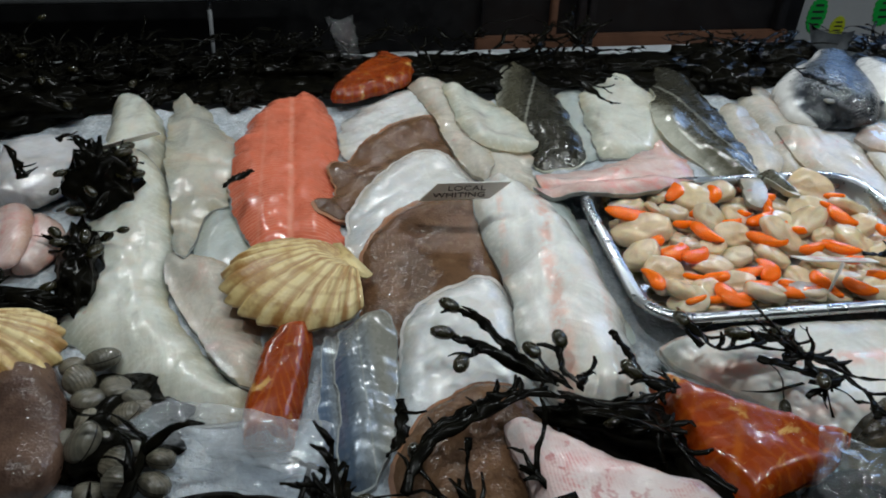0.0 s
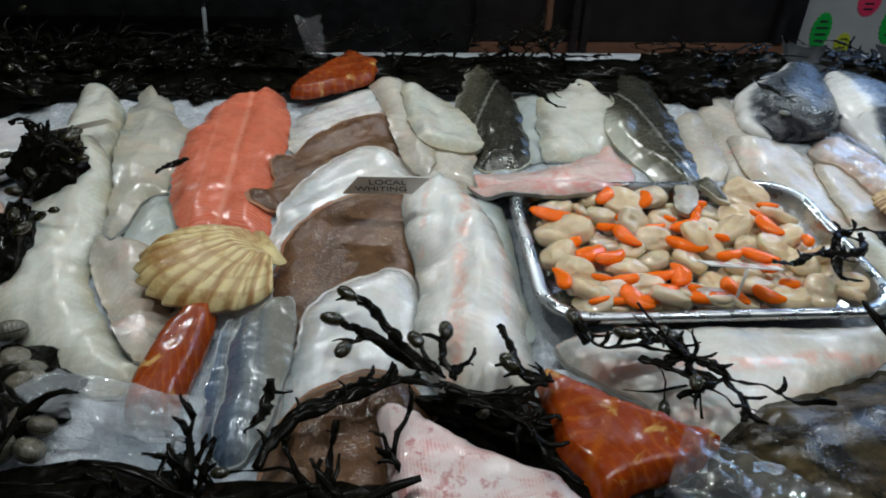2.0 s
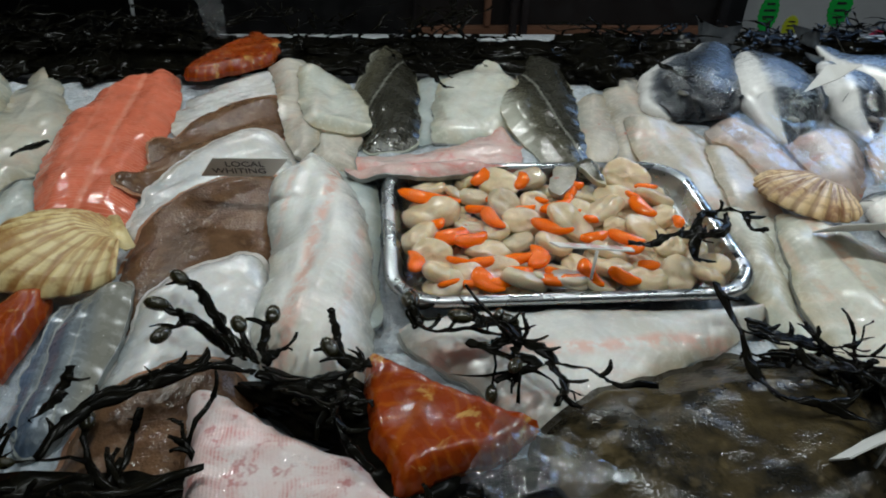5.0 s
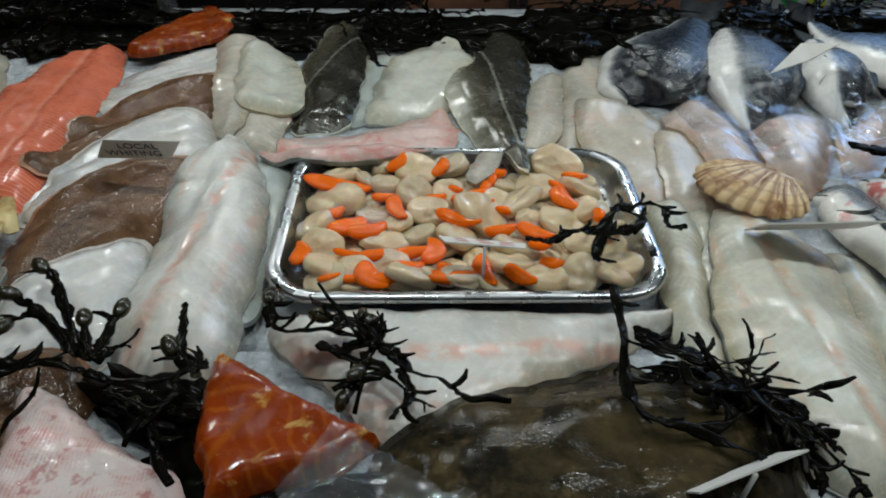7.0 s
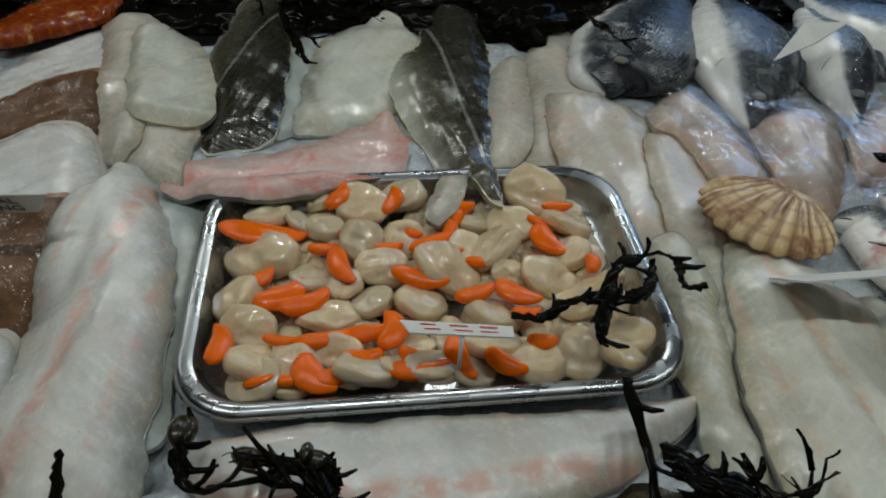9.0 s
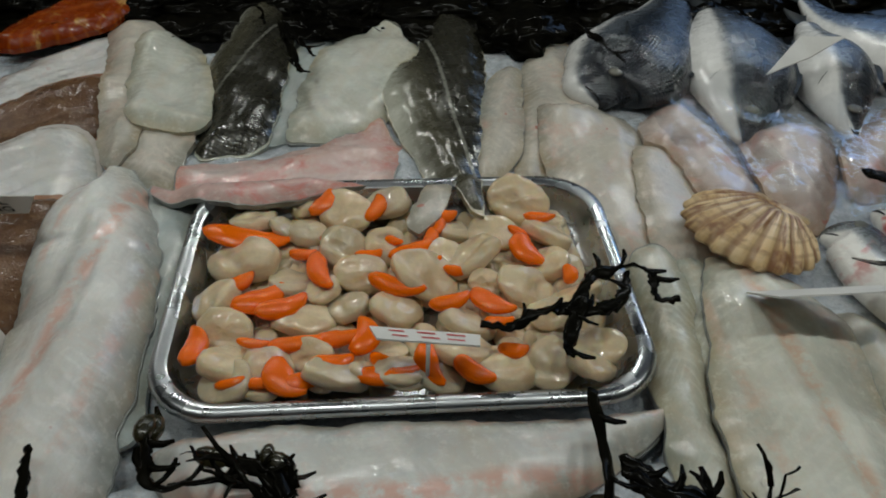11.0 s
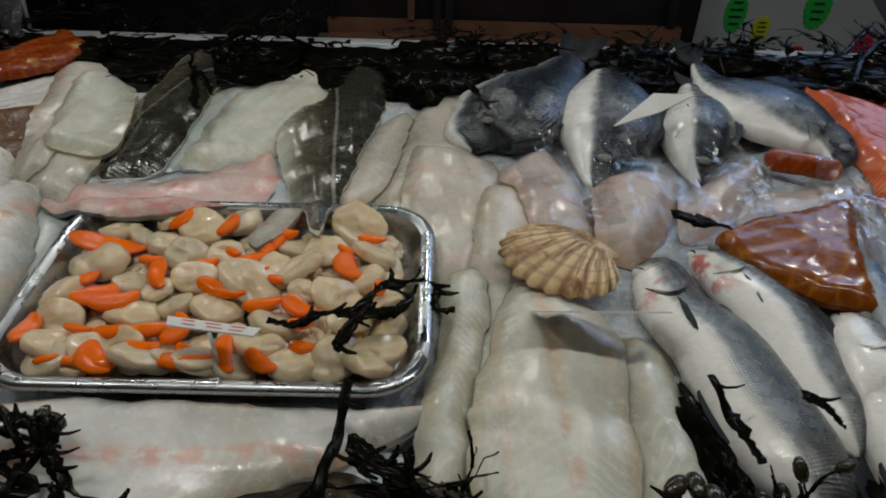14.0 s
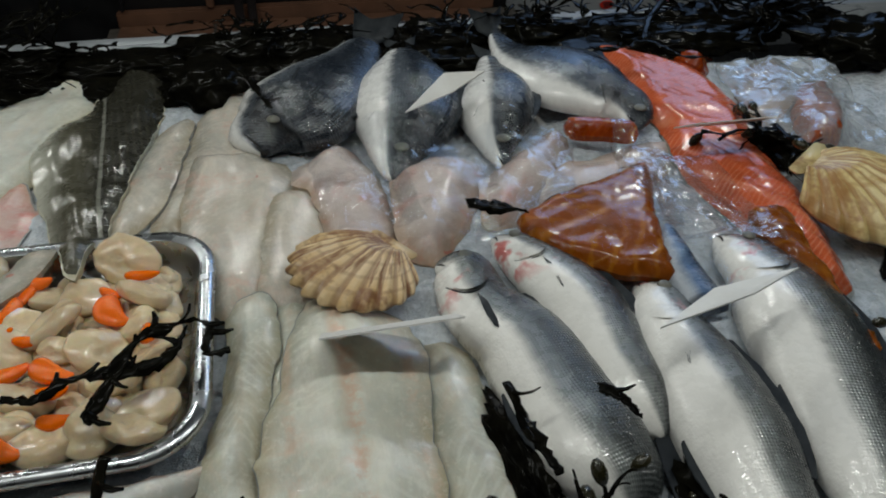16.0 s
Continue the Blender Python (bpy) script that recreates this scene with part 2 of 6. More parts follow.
def plain(name, a, b, scale=30.0, rough=0.5, metal=0.0, bump=0.2, dist=0.001, coat=0.0, fine=200.0, sss=0.0, spec=0.5):
    n = Nodes(name)
    f = n.noise(scale, 5.0, 0.65)
    n.bump(n.math("ADD", n.noise(fine, 3.0), n.math("MULTIPLY", f, 0.6)), bump, dist)
    return n.done(n.mix(n.span(f, 0.3, 0.7), a, b), n.span(n.noise(scale * 2.3), 0.3, 0.7, rough * 0.75, min(1.0, rough * 1.3)), metal, spec, coat, sss)


M_COD = flesh("cod_flesh", (0.73, 0.735, 0.67), (0.50, 0.495, 0.405), (0.70, 0.52, 0.36), 0.26, 0.15)
M_WHITE = flesh("white_flesh", (0.77, 0.76, 0.68), (0.51, 0.50, 0.41), (0.72, 0.48, 0.34), 0.28, 0.8)
M_PALE = flesh("pale_flesh", (0.82, 0.81, 0.77), (0.58, 0.575, 0.54), (0.76, 0.44, 0.35), 0.24, 0.8)
M_GREY = flesh("grey_flesh", (0.54, 0.58, 0.56), (0.41, 0.46, 0.45), (0.60, 0.48, 0.40), 0.15, 0.0)
M_BLUSH = flesh("blush_flesh", (0.66, 0.61, 0.53), (0.41, 0.38, 0.32), (0.66, 0.38, 0.29), 0.45, 0.0)
M_PINK = flesh("pink_flesh", (0.72, 0.6, 0.56), (0.64, 0.42, 0.38), (0.66, 0.14, 0.11), 0.75, 0.35)
M_PACKED = flesh("packed_flesh", (0.62, 0.53, 0.48), (0.47, 0.38, 0.34), (0.62, 0.24, 0.18), 0.5, 0.0)
M_WING = wing_flesh("wing_flesh")
M_BELLY = flesh("sole_belly", (0.78, 0.775, 0.76), (0.57, 0.575, 0.58), (0.72, 0.52, 0.42), 0.18, 0.0, 0.2)
M_TAWNY = flesh("tawny_flesh", (0.57, 0.54, 0.45), (0.41, 0.41, 0.36), (0.62, 0.42, 0.30), 0.4, 0.0)
M_TAN = flesh("tan_flesh", (0.34, 0.24, 0.17), (0.24, 0.17, 0.12), (0.36, 0.16, 0.08), 0.4, 0.0)
M_SQUID = flesh("squid_flesh", (0.66, 0.65, 0.66), (0.54, 0.52, 0.54), (0.62, 0.46, 0.50), 0.2, 0.0)
M_SALMON = salmon_flesh("salmon_flesh", (0.72, 0.17, 0.09), (0.84, 0.40, 0.28))
M_SALMON2 = salmon_flesh("salmon_flesh_deep", (0.66, 0.12, 0.04), (0.80, 0.32, 0.18), 1200.0)
M_SMOKED = salmon_flesh("smoked_flesh", (0.31, 0.043, 0.003), (0.48, 0.12, 0.008), 420.0, 0.8)
M_SMOKED2 = salmon_flesh("smoked_haddock", (0.27, 0.066, 0.004), (0.50, 0.19, 0.014), 240.0, 0.35)
M_SOLE2 = flat_skin("lemon_sole_skin", (0.17, 0.092, 0.048), (0.095, 0.05, 0.026), (0.23, 0.14, 0.08), 26.0, (0.40, 0.17, 0.07))
M_TURBOT = flat_skin("turbot_skin", (0.070, 0.052, 0.023), (0.010, 0.009, 0.006), (0.12, 0.09, 0.045), 18.0, (0.03, 0.024, 0.015), 0.17, 0.26)
M_DOG = flat_skin("brown_skin", (0.14, 0.085, 0.06), (0.07, 0.042, 0.032), (0.17, 0.11, 0.09), 18.0, (0.12, 0.07, 0.05))
M_COLEY = round_skin("pollack_skin", (0.50, 0.50, 0.42), (0.09, 0.084, 0.056), (0.024, 0.023, 0.016), -0.78, -0.38, 0.05, 1.0, 0.45, relief=0.25)
M_BREAM = round_skin("bream_skin", (0.86, 0.85, 0.83), (0.12, 0.14, 0.165), (0.010, 0.016, 0.026), -0.70, -0.42, 0.0, 1.7, 0.0, None, (0.022, 0.026, 0.034), relief=0.35, silver=0.25)
M_BASS = round_skin("bass_skin", (0.90, 0.88, 0.84), (0.20, 0.215, 0.21), (0.030, 0.036, 0.038), -0.36, 0.0, 0.42, line=0.0, patch= (0.55, 0.06, 0.05), relief=0.55, silver=0.25, scale=1.5)
M_MACK = round_skin("mackerel_flesh", (0.24, 0.23, 0.19), (0.20, 0.22, 0.23), (0.11, 0.16, 0.24), -0.5, 0.0, 0.7, 0.5, 0.4, relief=0.2)
M_BLUE = round_skin("mackerel_skin", (0.42, 0.46, 0.52), (0.10, 0.17, 0.30), (0.03, 0.05, 0.09), -0.7, -0.2, 0.5, 1.0)
M_SKIN = plain("fillet_skin", (0.34, 0.35, 0.33), (0.22, 0.23, 0.22), 40.0, 0.35, 0.0, 0.2, 0.001, 0.2)
M_RIM = plain("fin_rim", (0.36, 0.16, 0.07), (0.22, 0.10, 0.05), 60.0, 0.4, 0.0, 0.3, 0.001, 0.2)
M_RIMPALE = plain("pale_fin_rim", (0.56, 0.52, 0.48), (0.46, 0.42, 0.38), 60.0, 0.35, 0.0, 0.3, 0.001, 0.2)
M_DARKRIM = plain("dark_fin_rim", (0.05, 0.04, 0.022), (0.025, 0.02, 0.012), 60.0, 0.3, 0.0, 0.4, 0.001, 0.0, 200.0, 0.0, 0.3)
M_FIN = plain("fin", (0.035, 0.040, 0.045), (0.014, 0.017, 0.021), 60.0, 0.45, 0.0, 0.4, 0.001, 0.0, 200.0, 0.0, 0.12)
M_EYE = plain("eye", (0.008, 0.008, 0.01), (0.012, 0.012, 0.014), 40.0, 0.08, 0.0, 0.0, 0.001, 0.5)
M_EYERING = plain("eye_ring", (0.17, 0.165, 0.13), (0.11, 0.11, 0.10), 90.0, 0.4, 0.2, 0.1)
def meat_material():
    n = Nodes("scallop_meat")
    info = n.add("ShaderNodeObjectInfo")
    base = n.mix(n.span(n.noise(1.3, 5.0, 0.65), 0.36, 0.66), (0.82, 0.66, 0.43), (0.66, 0.51, 0.32))
    base = n.mix(n.span(info.outputs["Random"], 0.4, 1.0, 0.0, 0.6), base, (0.50, 0.44, 0.32))
    base = n.mix(n.math("MULTIPLY", n.span(n.noise(2.6, 4.0, 0.7), 0.56, 0.7), 0.5), base, (0.88, 0.79, 0.62))
    n.bump(n.math("ADD", n.noise(1.8, 3.0), n.math("MULTIPLY", n.noise(6.0, 2.0), 0.35)), 0.3, 0.0016)
    m = n.done(base, 0.3, spec=0.4, coat=0.9, sss=0.45)
    n.bsdf.inputs["Subsurface Radius"].default_value = (0.010, 0.006, 0.003)
    return m


M_MEAT = meat_material()
M_ROE = plain("scallop_roe", (1.0, 0.20, 0.0), (1.0, 0.14, 0.0), 60.0, 0.14, 0.0, 0.12, 0.0006, 0.6, 180.0, 0.0, 0.2)
M_STEEL = plain("steel", (0.50, 0.52, 0.54), (0.42, 0.44, 0.46), 20.0, 0.27, 1.0, 0.05, 0.0005)
M_WEED = plain("wrack", (0.0022, 0.0021, 0.0018), (0.0055, 0.005, 0.003), 60.0, 0.2, 0.0, 0.1, 0.0006, 0.0, 200.0, 0.0, 0.05)
M_BLADDER = plain("wrack_bladder", (0.014, 0.013, 0.005), (0.028, 0.024, 0.008), 80.0, 0.25, 0.0, 0.4, 0.0008, 0.2)
M_ICE = plain("crushed_ice", (0.62, 0.66, 0.70), (0.42, 0.46, 0.50), 60.0, 0.25, 0.0, 0.9, 0.004, 0.2, 160.0, 0.2)
M_CARD = plain("card", (0.78, 0.77, 0.74), (0.70, 0.69, 0.66), 30.0, 0.5)
M_INK = plain("ink", (0.02, 0.02, 0.03), (0.03, 0.03, 0.04), 30.0, 0.6)
M_REDINK = plain("red_ink", (0.60, 0.03, 0.04), (0.50, 0.02, 0.03), 30.0, 0.6)
M_PAINTWHITE = plain("white_metal", (0.44, 0.46, 0.48), (0.36, 0.38, 0.40), 12.0, 0.35)
M_BOARD = plain("board", (0.56, 0.58, 0.60), (0.48, 0.50, 0.52), 6.0, 0.55)
M_BLACK = plain("black_panel", (0.006, 0.006, 0.007), (0.010, 0.010, 0.011), 8.0, 0.45)
M_POST = plain("dark_metal", (0.05, 0.05, 0.055), (0.03, 0.03, 0.034), 14.0, 0.35, 0.7)
M_TERRA = plain("terracotta", (0.20, 0.095, 0.055), (0.13, 0.062, 0.036), 9.0, 0.55, 0.0, 0.3, 0.002)
M_GROUT = plain("grout", (0.10, 0.085, 0.07), (0.07, 0.06, 0.05), 40.0, 0.8)
M_WALL = plain("wall_paint", (0.12, 0.125, 0.135), (0.09, 0.095, 0.105), 3.0, 0.7)
M_CEIL = plain("ceiling_paint", (0.22, 0.22, 0.21), (0.18, 0.18, 0.175), 3.0, 0.8)
def clam_material():
    n = Nodes("clam_shell")
    pos = n.add("ShaderNodeSeparateXYZ")
    n.link(n.coord(), pos.inputs[0])
    ring = n.math("SINE", n.math("ADD", n.math("MULTIPLY", pos.outputs[1], 30.0), n.math("MULTIPLY", n.noise(2.0, 3.0), 5.0)))
    info = n.add("ShaderNodeObjectInfo")
    base = n.mix(n.span(n.noise(1.6, 4.0), 0.35, 0.65), (0.16, 0.14, 0.10), (0.08, 0.073, 0.053))
    base = n.mix(n.math("MULTIPLY", n.span(ring, 0.2, 1.0), 0.2), base, (0.26, 0.23, 0.17))
    base = n.mix(n.span(info.outputs["Random"], 0.4, 1.0, 0.0, 0.5), base, (0.10, 0.10, 0.085))
    base = n.mix(n.span(n.math("ABSOLUTE", pos.outputs[2]), 0.05, 0.01), base, (0.02, 0.018, 0.015))
    n.bump(n.math("ADD", n.math("MULTIPLY", ring, 0.3), n.noise(9.0, 3.0)), 0.3, 0.0012)
    return n.done(base, 0.25, spec=0.5, coat=0.3)


M_CLAM = clam_material()
M_NEON = {
    "red": plain("neon_red", (0.90, 0.06, 0.03), (0.80, 0.05, 0.03), 20.0, 0.6),
    "green": plain("neon_green", (0.02, 0.55, 0.08), (0.02, 0.48, 0.07), 20.0, 0.6),
    "yellow": plain("neon_yellow", (0.62, 0.70, 0.03), (0.55, 0.62, 0.03), 20.0, 0.6),
    "pink": plain("neon_pink", (0.92, 0.05, 0.16), (0.82, 0.05, 0.14), 20.0, 0.6),
}


def shell_material(name, pale, warm, brown, band):
    n = Nodes(name)
    u, v = n.uv()
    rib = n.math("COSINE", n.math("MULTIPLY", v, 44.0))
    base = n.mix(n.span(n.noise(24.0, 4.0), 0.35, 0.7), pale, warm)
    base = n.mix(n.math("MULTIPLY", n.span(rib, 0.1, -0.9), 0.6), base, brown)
    blot = n.math("MULTIPLY", n.span(n.noise(20.0, 4.0, 0.7), 0.50, 0.64), band)
    base = n.mix(blot, base, brown)
    ray = n.add("ShaderNodeCombineXYZ")
    n.link(n.math("MULTIPLY", v, 5.5), ray.inputs[0]), n.link(n.math("MULTIPLY", u, 0.8), ray.inputs[1])
    base = n.mix(n.math("MULTIPLY", n.span(n.noise(1.6, 3.0, 0.6, ray.outputs[0]), 0.52, 0.62), band), base, brown)
    ring = n.span(n.math("SINE", n.math("ADD", n.math("MULTIPLY", u, 34.0), n.math("MULTIPLY", n.noise(12.0), 6.0))), 0.55, 1.0)
    base = n.mix(n.math("MULTIPLY", ring, 0.32), base, brown)
    n.bump(n.math("ADD", n.noise(150.0, 4.0, 0.7), n.math("MULTIPLY", n.math("SINE", n.math("MULTIPLY", u, 190.0)), 0.08)), 0.45, 0.0012)
    return n.done(base, n.span(n.noise(60.0), 0.3, 0.7, 0.28, 0.5), coat=0.4)


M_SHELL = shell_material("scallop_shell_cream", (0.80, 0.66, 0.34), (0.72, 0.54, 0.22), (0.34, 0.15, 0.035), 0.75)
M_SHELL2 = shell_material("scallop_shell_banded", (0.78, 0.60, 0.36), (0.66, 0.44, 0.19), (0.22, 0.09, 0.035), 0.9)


def film_material(name, cloud, shine=0.26):
    n = Nodes(name)
    t = n.t
    t.nodes.remove(n.bsdf)
    clear, gloss, mixer = n.add("ShaderNodeBsdfTransparent"), n.add("ShaderNodeBsdfGlossy"), n.add("ShaderNodeMixShader")
    clear.inputs[0].default_value = (0.96, 0.97, 0.98, 1)
    gloss.inputs["Roughness"].default_value = 0.05
    lw = n.add("ShaderNodeLayerWeight")
    lw.inputs["Blend"].default_value = 0.35
    b = n.add("ShaderNodeBump")
    b.inputs["Strength"].default_value, b.inputs["Distance"].default_value = 0.7, 0.004
    n.link(n.noise(38.0, 4.0, 0.6, None, 1.2), b.inputs["Height"])
    n.link(b.outputs[0], gloss.inputs["Normal"]), n.link(b.outputs[0], lw.inputs["Normal"])
    n.link(n.span(lw.outputs["Facing"], 0.15, 1.0, 0.012 + 0.1 * (shine - 0.26), shine), mixer.inputs[0])
    n.link(clear.outputs[0], mixer.inputs[1]), n.link(gloss.outputs[0], mixer.inputs[2])
    milk, haze = n.add("ShaderNodeBsdfDiffuse"), n.add("ShaderNodeMixShader")
    milk.inputs[0].default_value = (0.8, 0.84, 0.88, 1)
    haze.inputs[0].default_value = cloud
    n.link(mixer.outputs[0], haze.inputs[1]), n.link(milk.outputs[0], haze.inputs[2])
    n.link(haze.outputs[0], n.out.inputs[0])
    return n.m


M_FILM = film_material("clear_film", 0.001, 0.10)
M_LOOSE = film_material("loose_film", 0.035, 0.85)
# its strong pale cloud stands in for bright bluish reflections on the bag
M_BAG = film_material("bag_film", 0.20, 0.9)
M_TIGHT = film_material("tight_film", 0.006, 0.6)


# ---- mesh helpers ----
def mesh_of(name, bm, material, smooth=True):
    bmesh.ops.recalc_face_normals(bm, faces=bm.faces)
    me = bpy.data.meshes.new(name)
    for f in bm.faces:
        f.smooth = smooth
    bm.to_mesh(me)
    bm.free()
    me.materials.append(material)
    return me


def part(name, bm, material, parent, label="", smooth=True):
    ob = new(name, mesh_of(name, bm, material, smooth))
    ob.parent = parent
    return tagged(ob, label)


def thing(name, bm, material, label, category, group="", smooth=True, kind=""):
    return tagged(new(name, mesh_of(name, bm, material, smooth)), label, category, group, kind)


def root(name, label, category, group="", x=0, y=0, z=0):
    ob = new(name)
    ob.empty_display_size = 0.02
    ob.location = (x, y, z)
    return tagged(ob, label, category, group)


def spline(rows, s):
    """Catmull-Rom through rows at s in 0..1."""
    k = len(rows) - 1
    f = min(max(s, 0), 1) * k
    i = min(int(f), k - 1)
    f -= i
    p = [rows[min(max(j, 0), k)] for j in (i - 1, i, i + 1, i + 2)]
    return [0.5 * (2 * b + (c - a) * f + (2 * a - 5 * b + 4 * c - d) * f * f + (3 * b - a - 3 * c + d) * f ** 3) for a, b, c, d in zip(*p)]


def loft(rows, thick, z0, z1=None, n=44, m=18, power=2.4, end=0.06, under=0.10, rough=0.0022, wave=0.006, seed=0, tip=0.62, soft=0.72, swell=0.12, edge=0.0025, skew=None, slender=0.0, fray=0.09, flip=1, roll=0.0):
    """A laid fillet or fish: a spine of (x, y, half width) swept with a domed section; z0 at its first end, z1 at the last."""
    bm = bmesh.new()
    uvl = bm.loops.layers.uv.new("UVMap")
    inset = bm.verts.layers.float.new("inset")
    z1 = z0 if z1 is None else z1
    skew = 0.4 * math.sin(seed * 2.4) if skew is None else skew
    rings, coords, run, last = [], {}, 0.0, None
    widest = max(r[2] for r in rows)
    for i in range(n + 1):
        s = i / n
        s = 0.5 - 0.5 * math.cos(math.pi * s) if end > 0.02 else s
        x, y, w = spline(rows, s)
        xa, ya, _ = spline(rows, s - 0.01)
        xb, yb, _ = spline(rows, s + 0.01)
        d = Vector((xb - xa, yb - ya)).normalized()
        side = Vector((-d.y, d.x))
        run += (Vector((x, y)) - last).length if last else 0.0
        last = Vector((x, y))
        k = min(s, 1 - s) / end if end else 1.0
        taper = math.sqrt(max(0.0, 1 - (1 - min(k, 1.0)) ** 2)) if k < 1 else 1.0
        w_full = max(w, 0.002)
        w = w_full * (tip + (1 - tip) * taper)
        h = thick * (0.35 + 0.65 * taper) * (w_full / widest) ** slender
        base = z0 + (z1 - z0) * s
        ring = []
        for j in range(m + 1):
            v = -1 + 2 * j / m
            v = math.sin(v * math.pi / 2) * 0.5 + v * 0.5
            jag = 1 + fray * noise.noise((x * 60 + seed * 7.1, y * 60, 3.3 * (1 if v > 0 else -1))) if abs(v) > 0.8 else 1
            jag *= 1 + swell * noise.noise((x * 17 + seed * 3.7, y * 17, 8.1 * (1 if v > 0 else -1)))
            px, py = x + side.x * w * v * jag, y + side.y * w * v * jag
            dome = max(0.0, 1 - abs(v) ** power) ** soft
            z = base + edge + (h - edge) * dome * (1 + skew * v) + wave * noise.noise((px * 14, py * 14, seed)) * (0.3 + 0.7 * dome) + rough * noise.noise((px * 70, py * 70, seed + 5))
            vert = bm.verts.new((px, py, z))
            coords[vert] = (run, v * flip + roll)
            vert[inset] = w * (1 - abs(v))
            ring.append(vert)
        for j in range(m - 1, 0, -3):
            v = -1 + 2 * j / m
            vert = bm.verts.new((x + side.x * w * v * 0.96, y + side.y * w * v * 0.96, base - h * under * (1 - v * v)))
            coords[vert] = (run, v * flip + roll)
            ring.append(vert)
        rings.append(ring)
    for a, b in zip(rings, rings[1:]):
        for j in range(len(a)):
            q = (j + 1) % len(a)
            bm.faces.new((a[j], a[q], b[q], b[j]))
    bm.faces.new(rings[0]), bm.faces.new(list(reversed(rings[-1])))
    for f in bm.faces:
        for l in f.loops:
            l[uvl].uv = coords[l.vert]
    stamp(bm)
    return bm


CELL = 0.005
HX, HY = -0.7, 0.10
HEIGHT = np.full((430, 220), -0.034)


def soften(h):
    """The laid surface a draped sheet would follow: widened by one cell, then smoothed."""
    g = np.pad(h, 1, mode="edge")
    g = np.max([g[i:i + h.shape[0], j:j + h.shape[1]] for i in range(3) for j in range(3)], axis=0)
    for _ in range(5):
        q = np.pad(g, 1, mode="edge")
        g = sum(q[i:i + h.shape[0], j:j + h.shape[1]] for i in range(3) for j in range(3)) / 9.0
    return g


def at(g, x, y):
    """Height of the grid g at x, y."""
    fx, fy = min(max((x - HX) / CELL, 0), g.shape[0] - 2.001), min(max((y - HY) / CELL, 0), g.shape[1] - 2.001)
    i, j = int(fx), int(fy)
    a, b = fx - i, fy - j
    return float(g[i, j] * (1 - a) * (1 - b) + g[i + 1, j] * a * (1 - b) + g[i, j + 1] * (1 - a) * b + g[i + 1, j + 1] * a * b)


def stamp(bm):
    """Raise the laid surface to the top of a mesh."""
    for v in bm.verts:
        i, j = int((v.co.x - HX) / CELL + 0.5), int((v.co.y - HY) / CELL + 0.5)
        if 0 <= i < HEIGHT.shape[0] and 0 <= j < HEIGHT.shape[1]:
            HEIGHT[i, j] = max(HEIGHT[i, j], v.co.z)


def stamp_box(x0, y0, x1, y1, z):
    i0, i1, j0, j1 = (int((q - o) / CELL) for q, o in ((x0, HX), (x1, HX), (y0, HY), (y1, HY)))
    HEIGHT[i0:i1, j0:j1] = np.maximum(HEIGHT[i0:i1, j0:j1], z)


